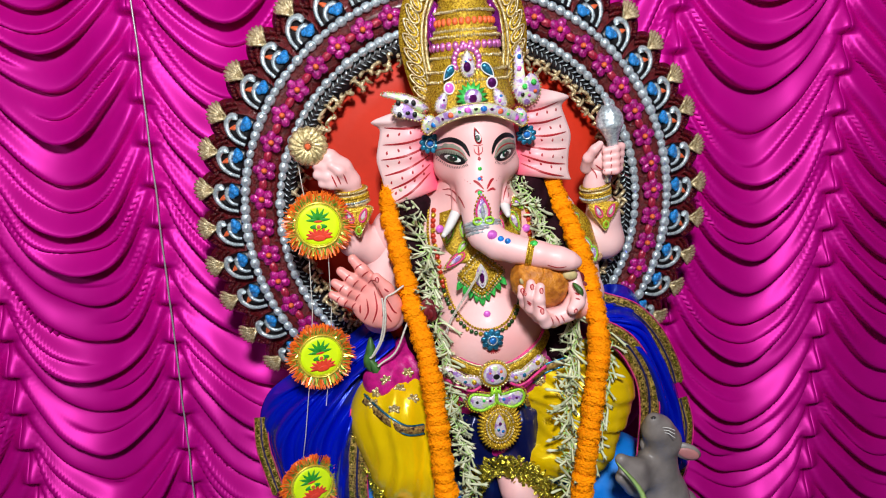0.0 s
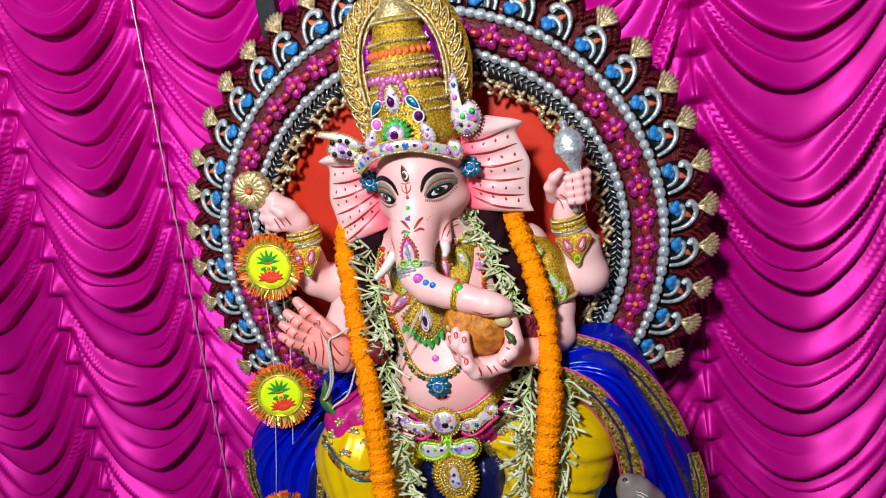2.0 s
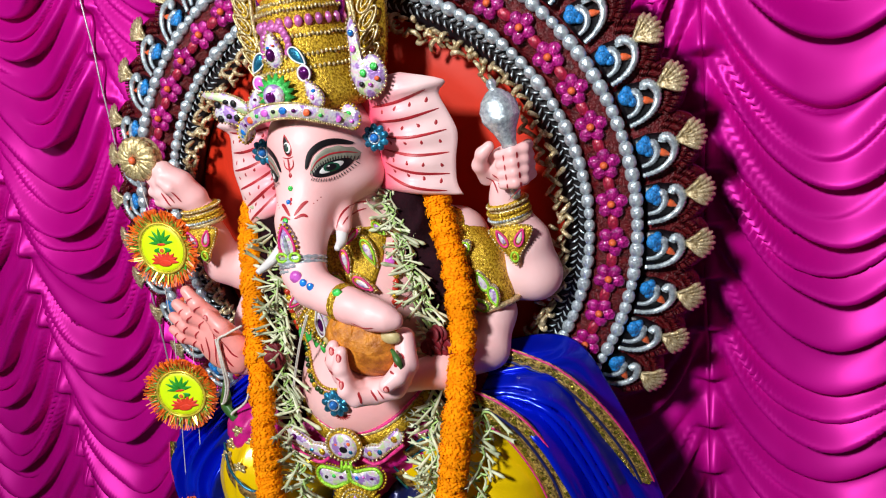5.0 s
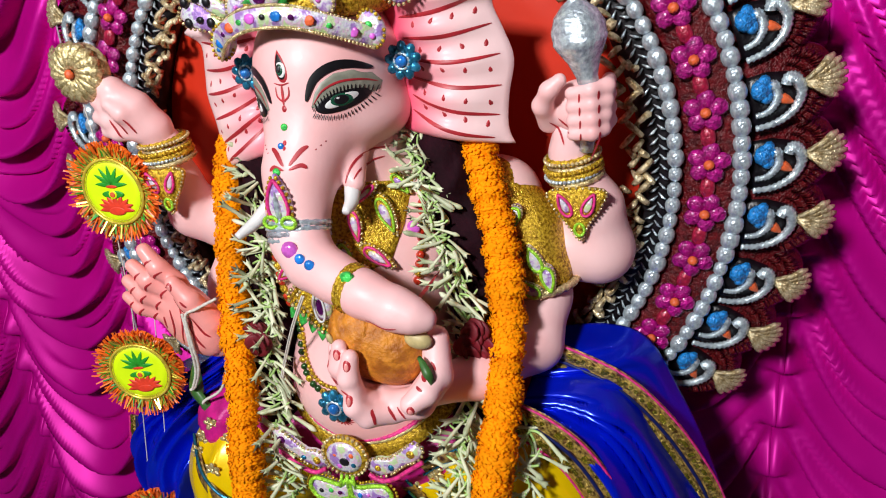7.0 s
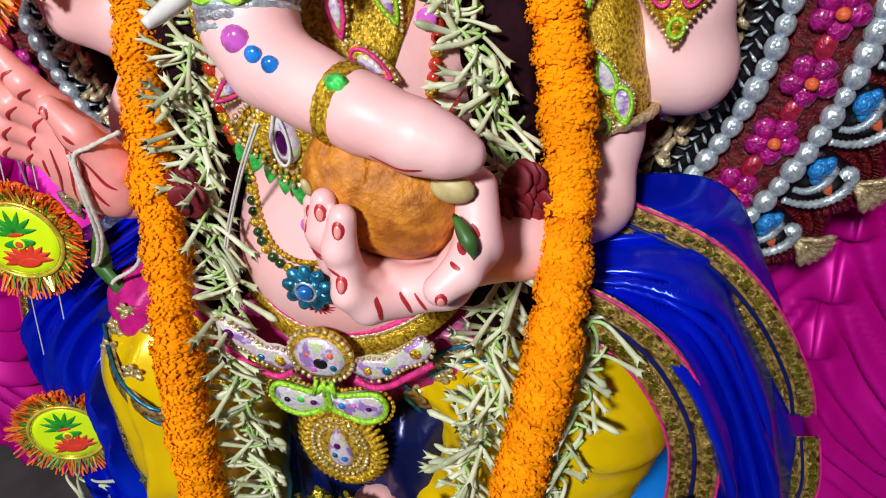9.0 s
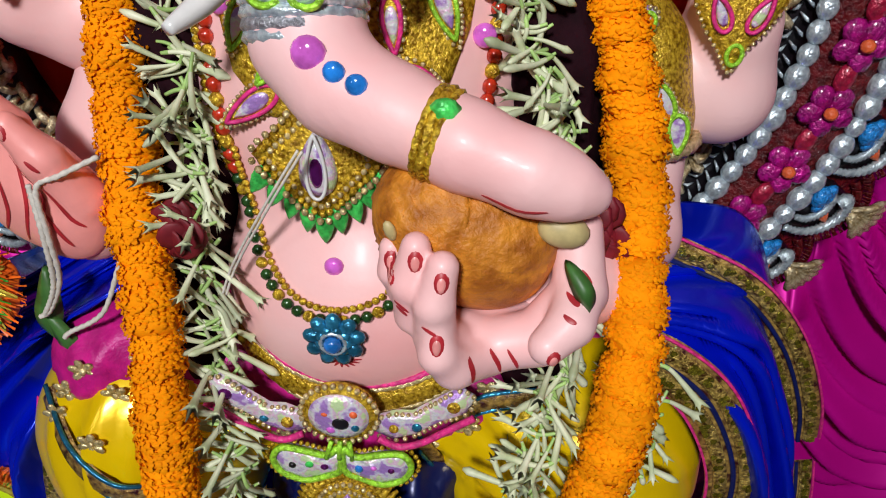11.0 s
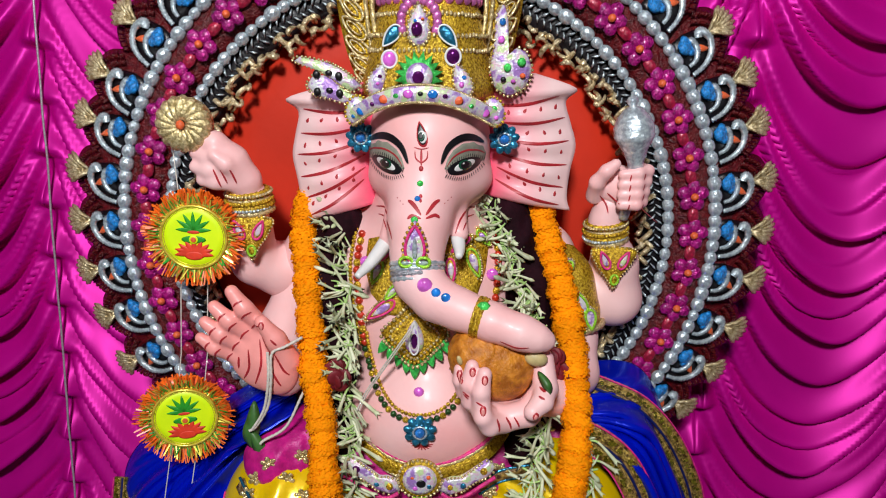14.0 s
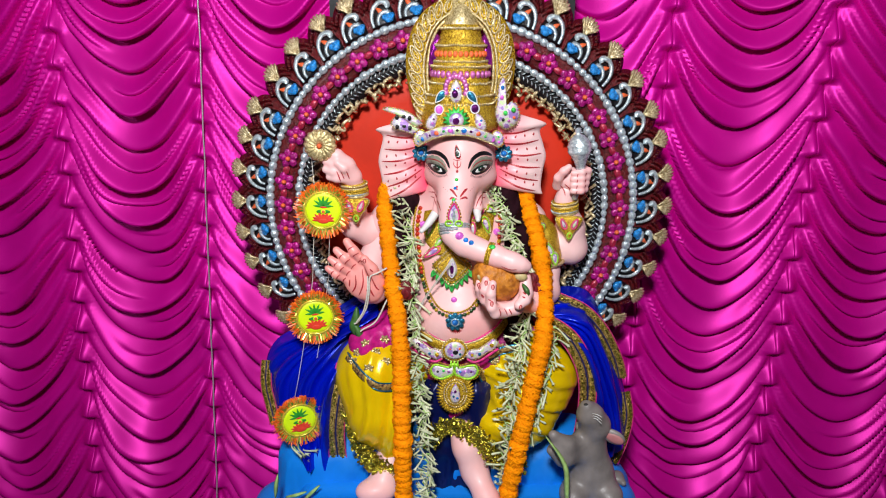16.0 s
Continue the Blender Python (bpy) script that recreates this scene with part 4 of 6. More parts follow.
part("trouser_leg", blob([("e", (-0.19, 0.14, 0.825), (0.085, 0.10, 0.115)), *limb((-0.08, 0.10, 0.88, 0.085), (-0.20, 0.15, 0.84, 0.085), (-0.185, 0.19, 0.74, 0.07), (-0.15, 0.20, 0.67, 0.045))], 0.008, 60, wrinkle=satin_folds(9, 0.018, (0.9, 0.0, -0.42), 11)), M_YELLOW, legs)
part("trouser_leg", blob([("e", (0.215, 0.14, 0.84), (0.085, 0.10, 0.105)), *limb((0.08, 0.10, 0.88, 0.085), (0.21, 0.15, 0.85, 0.085), (0.17, 0.19, 0.75, 0.075), (0.10, 0.20, 0.72, 0.045))], 0.008, 60, wrinkle=satin_folds(5, 0.013, (0.35, 0.0, 0.93), 11)), M_YELLOW, legs)
part("hip_wrap", blob([*limb((-0.12, 0.10, 0.94, 0.07), (-0.212, 0.165, 0.928, 0.052)), *limb((0.12, 0.08, 0.93, 0.07), (0.20, 0.10, 0.935, 0.052)), *limb((-0.10, 0.12, 0.90, 0.08), (0.10, 0.12, 0.90, 0.08)), *limb((0.0, 0.14, 0.86, 0.07), (0.0, 0.155, 0.76, 0.06))], 0.007, 80, wrinkle=creased(7, 0.006, 24, 16)), M_BROCADE, legs, "magenta brocade with gold flowers")


# pleat coloured navy to carry the shade under the belt drop
part("front_pleat", blob(limb((-0.03, 0.165, 0.80, 0.055), (-0.03, 0.165, 0.70, 0.055), (-0.02, 0.15, 0.55, 0.055)) + limb((0.05, 0.165, 0.80, 0.055), (0.06, 0.165, 0.70, 0.055), (0.06, 0.15, 0.55, 0.055)), 0.008, 90, wrinkle=creased(12, 0.012, 20, 4)), M_BLUE_SHADED, legs, "blue pleated front cloth, darkened for the shade between the legs")
# cloth that also stands in for the shaded gaps between garlands and chest
robe = thing("robe", "dark maroon velvet robe behind the garlands, blackened for the shaded gaps", "clothing")
part("robe_front", blob(limb((-0.118, 0.105, 1.27, 0.034), (-0.135, 0.115, 1.18, 0.036), (-0.135, 0.135, 1.06, 0.036), (-0.125, 0.16, 0.94, 0.036)), 0.006, 120, wrinkle=creased(3, 0.010, 22, 5)), M_ROBE, robe)
part("robe_front", blob(limb((0.120, 0.105, 1.29, 0.032), (0.150, 0.115, 1.19, 0.034), (0.165, 0.135, 1.06, 0.034), (0.150, 0.16, 0.94, 0.036)), 0.006, 120, wrinkle=creased(8, 0.010, 22, 5)), M_ROBE, robe)


def strip(mb, pts, width, thick=0.003, mi=0, n=30, normal=(0, -1, 0)):
    """A flat band along a curve, turned to face the viewer."""
    c = curve(pts, n)
    k = len(c)
    V = []
    for i, p in enumerate(c):
        d = (c[min(i + 1, k - 1)] - c[max(i - 1, 0)]).normalized()
        side = d.cross(Vector(normal)).normalized() * width / 2
        nn = side.cross(d).normalized() * thick
        V += [p - side, p - side * 0.9 + nn, p + side * 0.9 + nn, p + side]
    F = [(4 * i + a, 4 * i + a + 1, 4 * i + a + 5, 4 * i + a + 4) for i in range(k - 1) for a in range(3)]
    return mb.add(V, F, mi)


def drape(name, outer, inner, folds, seed, amp, label):
    """A satin cloth slung between an outer and an inner edge; its folds run along its fall."""
    T, B = curve(outer, 96), curve(inner, 96)
    n, m = min(len(T), len(B)), 72
    V = []
    for j in range(m + 1):
        t = j / m
        for i in range(n):
            s = i / (n - 1)
            p = T[i].lerp(B[i], t)
            e = smooth01(min(t, 1 - t) * 7)
            q = t * folds + 0.55 * noise.noise((s * 1.6 + seed, t * 1.3, 0.2)) + 0.8 * s * math.sin(seed)
            some = 0.55 + 0.9 * noise.noise((s * 1.4 + seed * 3, math.floor(q) * 2.3, 1.1))
            d = amp * max(0.15, some) * roll(q) + 0.28 * amp * roll(2.3 * q + 1.7 * s + noise.noise((s * 3, t * 2, seed)))
            d += 0.010 * noise.noise((s * 3 + seed, t * 3, 5))
            V.append((p.x, p.y - d * e - 0.035 * math.sin(math.pi * t), p.z))
    F = [(j * n + i, j * n + i + 1, (j + 1) * n + i + 1, (j + 1) * n + i) for j in range(m) for i in range(n - 1)]
    th = thing(name, label, "drape", "blue drapes beside the statue")
    cl = part("cloth", MB().add(V, F), M_BLUE, th)
    sm = cl.modifiers.new("thickness", "SOLIDIFY")
    sm.thickness = 0.003
    return th


def border(parent, pts, width):
    """A woven border: maroon ground, two gold bands, a dark blue stripe between them and magenta edge cords."""
    b = part("border", strip(MB(), pts, width, n=48), M_BORDER, parent, "maroon border woven with gold")
    c = curve(pts, 96)
    side = []
    for i, p in enumerate(c):
        t = (c[min(i + 1, len(c) - 1)] - c[max(i - 1, 0)]).normalized()
        side.append(t.cross(Vector((0, -1, 0))).normalized() * width)
    for off, m2, nm, w in ((0.24, M_ZARI, "gold_band", 0.26), (-0.24, M_ZARI, "gold_band", 0.26), (0.0, M_NAVY, "blue_stripe", 0.09), (0.49, M_HOTPINK, "magenta_edge", 0.05), (-0.49, M_HOTPINK, "magenta_edge", 0.05)):
        row = [p + q * off + Vector((0, -0.004, 0)) for p, q in zip(c, side)]
        part(nm, strip(MB(), row[::4] + [row[-1]], width * w, 0.002, n=60), m2, b)
    mb = MB()
    rr = random.Random(len(pts))
    for p, q in zip(c, side):
        for k in (-0.30, -0.22, 0.22, 0.30):
            if rr.random() < 0.30:
                mb.add([p + q * k + Vector((0.0030 * math.cos(a), -0.0068 + 0.001 * math.sin(2 * a + k * 9), 0.0030 * math.sin(a))) for a in (math.pi * j / 3 for j in range(6))], [tuple(range(6))])
    tagged(part("spangle_work", mb, M_SEQUIN, b), kind="stuff")


M_ZARI = mat("woven_gold", (0.20, 0.07, 0.012), 0.30, 0.6, 0.5, 240, 1.0, 500, second=(0.95, 0.68, 0.16))
M_NAVY = mat("dark_blue_ribbon", (0.006, 0.012, 0.10), 0.4, 0.1, 0.2, 90, 0.2, 300)
dr = drape("blue_drape", [(-0.22, -0.03, 1.03), (-0.33, -0.04, 0.96), (-0.41, -0.04, 0.92), (-0.475, -0.05, 0.88), (-0.503, -0.06, 0.82), (-0.490, -0.07, 0.745), (-0.470, -0.09, 0.66), (-0.447, -0.10, 0.585)], [(-0.18, -0.10, 0.99), (-0.22, -0.13, 0.97), (-0.255, -0.14, 0.93), (-0.275, -0.16, 0.87), (-0.290, -0.17, 0.80), (-0.302, -0.17, 0.71), (-0.302, -0.165, 0.63), (-0.298, -0.15, 0.570)], 3.0, 1, 0.050, "royal blue satin drape with gold border hanging beside the knee")
border(dr, [(-0.272, -0.170, 0.87), (-0.288, -0.185, 0.79), (-0.300, -0.185, 0.70), (-0.300, -0.175, 0.62), (-0.295, -0.165, 0.565)], 0.046)
border(dr, [(-0.498, -0.07, 0.83), (-0.500, -0.085, 0.77), (-0.490, -0.09, 0.71), (-0.478, -0.10, 0.66)], 0.030)
dr = drape("blue_drape", [(0.225, -0.05, 1.03), (0.30, -0.05, 1.040), (0.350, -0.05, 1.022), (0.388, -0.05, 0.95), (0.428, -0.06, 0.855), (0.468, -0.06, 0.71), (0.478, -0.06, 0.63)], [(0.215, -0.17, 0.99), (0.25, -0.18, 0.982), (0.29, -0.19, 0.945), (0.32, -0.19, 0.875), (0.335, -0.18, 0.80), (0.335, -0.16, 0.69), (0.335, -0.13, 0.57)], 2.3, 8, 0.050, "royal blue satin drape with gold border slung over the seat")
border(dr, [(0.225, -0.130, 1.045), (0.264, -0.130, 1.030), (0.323, -0.135, 1.003), (0.374, -0.130, 0.945), (0.415, -0.115, 0.865), (0.432, -0.105, 0.81)], 0.042)
border(dr, [(0.205, -0.215, 1.010), (0.247, -0.220, 0.993), (0.286, -0.220, 0.957), (0.320, -0.215, 0.887), (0.332, -0.205, 0.812), (0.330, -0.195, 0.72), (0.322, -0.185, 0.62)], 0.044)
border(dr, [(0.452, -0.085, 0.76), (0.464, -0.09, 0.69), (0.452, -0.10, 0.62), (0.430, -0.11, 0.565)], 0.036)

# ---- garlands ----
rnd = random.Random(11)


def marigold_mesh(seed):
    r = random.Random(seed)
    mb = MB()
    R = 0.0235
    ball(mb, (0, 0, 0), (R * 1.0, R * 1.0, 0.0145), 14, 7)
    for k in range(330):
        lat = math.asin(r.uniform(-0.95, 0.95))
        a = r.uniform(0, 2 * math.pi)
        nrm = Vector((math.cos(a) * math.cos(lat), math.sin(a) * math.cos(lat), math.sin(lat)))
        c = Vector((nrm.x * R, nrm.y * R, nrm.z * 0.0155))
        t = Vector((-math.sin(a), math.cos(a), r.uniform(-0.5, 0.5))).normalized()
        up = nrm.cross(t)
        d = (up * r.choice((-1, 1)) * 0.8 + nrm * r.uniform(0.35, 0.9)).normalized()
        L, W = r.uniform(0.0038, 0.0062), r.uniform(0.0020, 0.0031)
        w = nrm * 0.0012
        mb.add([c - t * W * 0.5, c + t * W * 0.5, c + d * L * 0.7 + t * W, c + d * L * 0.7 + w, c + d * L * 0.7 - t * W, c + d * L + t * W * 0.5 - w, c + d * L - t * W * 0.5 - w], [(0, 1, 2, 3), (0, 3, 4), (3, 2, 5), (3, 5, 6), (4, 3, 6)])
    return mb.mesh("marigold", M_MARIGOLD, True)


flowers = [marigold_mesh(i) for i in range(4)]
gar = thing("marigold_garland", "thick orange marigold garland hanging from the neck", "garland")
LEFT = [(-0.158, -0.075, 1.345), (-0.170, -0.100, 1.290), (-0.172, -0.112, 1.262), (-0.165, -0.138, 1.213), (-0.158, -0.165, 1.162), (-0.145, -0.205, 1.079), (-0.129, -0.255, 0.982), (-0.124, -0.285, 0.883), (-0.121, -0.305, 0.777), (-0.119, -0.315, 0.653), (-0.119, -0.318, 0.53)]
RIGHT = [(0.150, -0.075, 1.345), (0.168, -0.100, 1.295), (0.174, -0.112, 1.275), (0.195, -0.145, 1.206), (0.208, -0.185, 1.134), (0.211, -0.235, 1.065), (0.205, -0.275, 0.996), (0.191, -0.290, 0.916), (0.174, -0.300, 0.833), (0.158, -0.305, 0.740), (0.141, -0.305, 0.630), (0.128, -0.310, 0.54)]
for side in (LEFT, RIGHT):
    c = curve([(x, y, z - 0.005) for x, y, z in side], 400)
    acc = 0.0
    last = c[0]
    for i, p in enumerate(c[1:-1], 1):
        acc += (p - last).length
        last = p
        if acc > 0.0150:
            acc = 0.0
            d = (c[i + 1] - c[i - 1]).normalized()
            q = Vector((0, 0, 1)).rotation_difference(d if rnd.random() < 0.5 else -d)
            k = rnd.uniform(0.76, 0.94)
            part("marigold", flowers[rnd.randrange(4)], None, gar, m=Matrix.Translation(p + Vector((rnd.uniform(-1, 1), rnd.uniform(-1, 1), 0)) * 0.0015) @ q.to_matrix().to_4x4() @ Euler((rnd.uniform(-0.35, 0.35), rnd.uniform(-0.35, 0.35), rnd.uniform(0, 6.3))).to_matrix().to_4x4() @ Matrix.Diagonal((k, k, k, 1)))


def bud_mesh(seed, opened):
    r = random.Random(seed)
    mb = MB()
    L = 0.044
    c = curve([(0, 0, 0), (0.003, r.uniform(-0.003, 0.003), L * 0.4), (0.020 + r.uniform(-0.008, 0.010), r.uniform(-0.012, 0.012), L * 0.88)], 12)
    k = len(c)
    h = r.choice((3, 4, 6))
    e, ax = c[-1], (c[-1] - c[-3]).normalized()
    c = c + [e + ax * 0.004, e + ax * 0.009, e + ax * 0.014]
    flare = (0.0034, 0.0048, 0.0062) if opened else (0.0042, 0.0036, 0.0012)
    rads = [0.0016 + 0.0004 * min(1, i / h) + 0.0013 * smooth01((i - h) / (k - h)) for i in range(k)] + [f * r.uniform(0.85, 1.15) for f in flare]
    tube(mb, c, rads, 10)
    mb.m[: h * 10] = [1] * (h * 10)
    if opened:
        # the mouth splits into five bent lobes
        o = len(mb.v) - 10
        for j in range(10):
            v = Vector(mb.v[o + j])
            d = v - c[-1]
            mb.v[o + j] = tuple(c[-1] + d * (1.25 if j % 2 else 0.45) + ax * (r.uniform(-0.001, 0.005) if j % 2 else -0.006))
    return mb


buds = [bud_mesh(i, i % 3 != 1) for i in range(12)]
bud_data = [b.mesh("tuberose_bud", [M_BUD, M_STEM]) for b in buds]
tub = thing("tuberose_garland", "white and green tuberose bud garland inside the marigolds", "garland")
INL = [(-0.114, -0.105, 1.295), (-0.116, -0.140, 1.262), (-0.109, -0.180, 1.171), (-0.104, -0.205, 1.076), (-0.094, -0.235, 0.969), (-0.083, -0.265, 0.864), (-0.071, -0.285, 0.757), (-0.063, -0.300, 0.623), (-0.060, -0.305, 0.55)]
INR = [(0.092, -0.115, 1.318), (0.103, -0.145, 1.278), (0.131, -0.180, 1.215), (0.162, -0.200, 1.137), (0.176, -0.220, 1.072), (0.161, -0.255, 0.998), (0.149, -0.270, 0.917), (0.137, -0.280, 0.848), (0.133, -0.288, 0.763), (0.129, -0.295, 0.658), (0.115, -0.30, 0.55)]
OUTR = [(0.236, -0.225, 1.01), (0.232, -0.262, 0.96), (0.218, -0.275, 0.89), (0.203, -0.285, 0.82), (0.190, -0.290, 0.75)]
rest = MB()
for side, count in ((INL, 330), (INR, 330), (OUTR, 70)):
    c = curve(side, 400)
    for i in range(count):
        p = c[int((i + rnd.random()) / count * (len(c) - 3)) + 1]
        inner = i % 11 > 4 or side is OUTR
        d = Vector((rnd.choice((-1, 1)) * rnd.uniform(0.15, 0.95), (0.15 if inner else -0.10) - 0.40 * rnd.random(), rnd.uniform(-1.0, 0.15))).normalized()
        q = Vector((0, 0, 1)).rotation_difference(d)
        k = rnd.uniform(0.58, 0.90)
        n = rnd.randrange(12)
        m = Matrix.Translation(p + Vector((rnd.uniform(-0.010, 0.010), rnd.uniform(0, 0.012) + (0.006 if inner else 0), rnd.uniform(-0.01, 0.01))) - d * 0.010) @ q.to_matrix().to_4x4() @ Matrix.Diagonal((k, k, k, 1))
        if inner:
            o = len(rest.m)
            rest.add([m @ Vector(v) for v in buds[n].v], buds[n].f)
            rest.m[o:] = buds[n].m
        else:
            part("tuberose_bud", bud_data[n], None, tub, m=m)
tagged(part("bud_mass", rest, [M_BUD, M_STEM], tub), kind="stuff")


# ---- jewellery helpers ----
def trim(mb, outline, y, r, mi=0, n=60, beads=False):
    """A cord or a row of beads round an outline."""
    c = curve([(p[0], y, p[1]) for p in outline], max(n, 2 * len(outline)), True)
    if beads:
        acc, last = 0.0, c[0]
        for p in c:
            acc += (p - last).length
            last = p
            if acc >= 1.9 * r:
                acc = 0.0
                ball(mb, p, r, 6, 4, mi)
    else:
        tube(mb, c, r, 6, mi, True)
    return mb


def scaled(outline, k):
    n = len(outline)
    cx, cz = sum(p[0] for p in outline) / n, sum(p[1] for p in outline) / n
    return [(cx + (p[0] - cx) * k, cz + (p[1] - cz) * k) for p in outline]


def jewel(parent, name, outline, y, face, edge, dome=0.004, cord=0.0016, beads=False, inner=None, label="", base=None):
    """A padded piece facing the viewer: backing, face, corded edge and an inner stone."""
    b = part(name, plate(MB(), outline, y, 0.005, dome), face, parent, label)
    e = MB()
    trim(e, outline, y - 0.001, cord, beads=beads)
    tagged(part("corded_edge", e, edge, b), kind="stuff" if beads else "")
    if inner:
        k, m2, d2 = inner
        part("stone", plate(MB(), scaled(outline, k), y - dome - 0.0005, 0.002, d2), m2, b)
    return b


def spots(parent, where, y, mats, r0=0.002, r1=0.004, seed=0):
    """Small mirrors and stones glued on a piece."""
    r = random.Random(seed)
    for u, z in where:
        q = r.uniform(r0, r1)
        part("mirror", plate(MB(), oval(u, z, q, q * r.uniform(0.8, 1.2), 10), y, 0.002, 0.0012, rings=2), r.choice(mats), parent)


GLITTER = [M_PURPLE, M_BLUEGEM2, M_BLACK, M_VIOLET, M_GREEN, M_ORANGE]

# ---- crown ----
crown = thing("crown", "tall gold crown with pink beads, pearls and a green star", "crown")
cone = MB()
PROFILE = [(0.080, 1.452), (0.093, 1.458), (0.092, 1.475), (0.084, 1.500), (0.079, 1.525), (0.080, 1.532), (0.073, 1.540), (0.070, 1.566), (0.066, 1.572), (0.066, 1.588), (0.069, 1.594), (0.064, 1.606), (0.060, 1.612), (0.057, 1.632), (0.060, 1.638), (0.058, 1.648), (0.050, 1.656), (0.046, 1.672), (0.048, 1.678), (0.040, 1.688)]
lathe(cone, [(r, z) for r, z in PROFILE], (0.006, -0.098, 0), 56, sx=1.0, sy=1.22)
ctree = BVHTree.FromPolygons(cone.v, cone.f)
part("cone", cone, M_GOLD, crown)


def cf(u, z, d=0.2):
    h = ctree.ray_cast(Vector((u, -1.0, z)), Vector((0, 1, 0)))[0]
    return h.y if h else -d


top = MB()
lathe(top, [(0.040, 1.687)] + [(0.039 - 0.030 * (i / 16) ** 1.6 + (0.0012 if i % 2 else 0), 1.689 + 0.046 * i / 16) for i in range(17)] + [(0.006, 1.738), (0.010, 1.745), (0.006, 1.755), (0.001, 1.760)], (0.006, -0.098, 0), 32)
part("finial", top, M_GOLD_PALE, crown, "pale gold coiled finial")
for z, r, q, m2, nm in ((1.580, 0.066, 0.0072, M_PINK_FOIL, "pink_bead"), (1.624, 0.058, 0.0062, M_ORANGE, "orange_bead")):
    me = ball(MB(), (0, 0, 0), (q * 0.92, q * 0.7, q * 1.2), 8, 6).mesh(nm, m2)
    for i in range(15):
        a = radians(-84 + 168 * i / 14)
        part(nm, me, None, crown, m=Matrix.Translation((0.006 + r * math.sin(a), -0.098 - r * 1.22 * math.cos(a), z)))
mb = MB()
rnd = random.Random(2)
for z, r in ((1.534, 0.0805), (1.597, 0.070), (1.608, 0.064), (1.643, 0.061), (1.680, 0.049), (1.560, 0.0715), (1.515, 0.082)):
    for i in range(46):
        a = radians(-100 + 200 * i / 45)
        ball(mb, (0.006 + r * math.sin(a), -0.098 - r * 1.22 * math.cos(a), z + rnd.uniform(-0.001, 0.001)), (0.0026, 0.0022, 0.0034), 5, 4)
tagged(part("beading", mb, M_GOLD_PALE, crown, "rows of gold beads"), kind="stuff")
# arch frame behind the cone
ARCH = [(-0.088, 1.465), (-0.104, 1.50), (-0.116, 1.55), (-0.122, 1.605), (-0.113, 1.66), (-0.090, 1.705), (-0.055, 1.735), (0.0, 1.758), (0.006, 1.762)]
ARCH = ARCH[:-1] + [(0.012 - u, z) for u, z in ARCH[::-1][1:]]
INN = [(0.006 + (u - 0.006) * 0.60, 1.46 + (z - 1.46) * 0.86) for u, z in ARCH]
A, B = curve([(u, -0.092, z) for u, z in ARCH], 90), curve([(u, -0.100, z) for u, z in INN], 90)
V = []
for a, b in zip(A, B):
    V += [a, a.lerp(b, 0.5) + Vector((0, -0.010, 0)), b, b + Vector((0, 0.012, 0)), a + Vector((0, 0.012, 0))]
F = [(5 * i + k, 5 * i + (k + 1) % 5, 5 * i + 5 + (k + 1) % 5, 5 * i + 5 + k) for i in range(len(A) - 1) for k in range(5)]
arch = part("arch_frame", MB().add(V, F), M_GOLD, crown, "gold arched frame")
mb = MB()
tube(mb, [p + Vector((0, -0.004, 0)) for p in B], [0.0032 + (0.001 if i % 2 else 0) for i in range(len(B))], 6)
tube(mb, [p + Vector((0, -0.012, 0)) + (q - p) * 0.16 for p, q in zip(B, A)], [0.0026 + (0.001 if i % 2 else 0) for i in range(len(B))], 6)
part("beaded_cord", mb, M_GOLD_PALE, arch)
mb, mb2 = MB(), MB()
k = len(A)
for i in range(3, k - 3, 3):
    a, b = A[i], B[i]
    out = (a - b).normalized()
    alongv = (A[min(i + 1, k - 1)] - A[i - 1]).normalized() * (1 if i < k / 2 else -1)
    d = (out * 0.75 + alongv * 0.6).normalized()
    s = Vector((-d.z, 0, d.x))
    c0 = b.lerp(a, 0.58) + Vector((0, -0.012, 0))
    L, W = 0.021, 0.0075
    loop = [c0 + d * L * math.cos(t) + s * W * math.sin(t) * (1.15 - 0.35 * math.cos(t)) for t in (2 * math.pi * j / 16 for j in range(16))]
    wf = MB()
    tube(wf, loop, 0.0019, 5, 0, True)
    loop = [c0 + Vector((0, -0.001, 0)) + d * L * 0.62 * math.cos(t) + s * W * 0.55 * math.sin(t) for t in (2 * math.pi * j / 12 for j in range(12))]
    tube(wf, loop, 0.0013, 5, 0, True)
    part("wire_feather", wf, M_GOLD_PALE, arch)
    ball(mb2, c0 + Vector((0, 0.003, 0)), (0.006, 0.003, 0.006), 6, 4)
tagged(part("padding", mb2, M_GOLD, arch), kind="stuff")
# violet foil behind the cone, inside the frame
for sd in (-1, 1):
    part("foil_leaf", plate(MB(), [(0.006 + sd * u, z) for u, z in ((0.050, 1.545), (0.066, 1.57), (0.074, 1.60), (0.070, 1.64), (0.055, 1.668), (0.046, 1.66), (0.050, 1.62), (0.046, 1.58))], -0.112, 0.004, 0.006), mat("violet_foil", (0.42, 0.03, 0.42), 0.14, 0.75, 0.4, 60, 0.6, 50), crown, "crumpled violet foil")
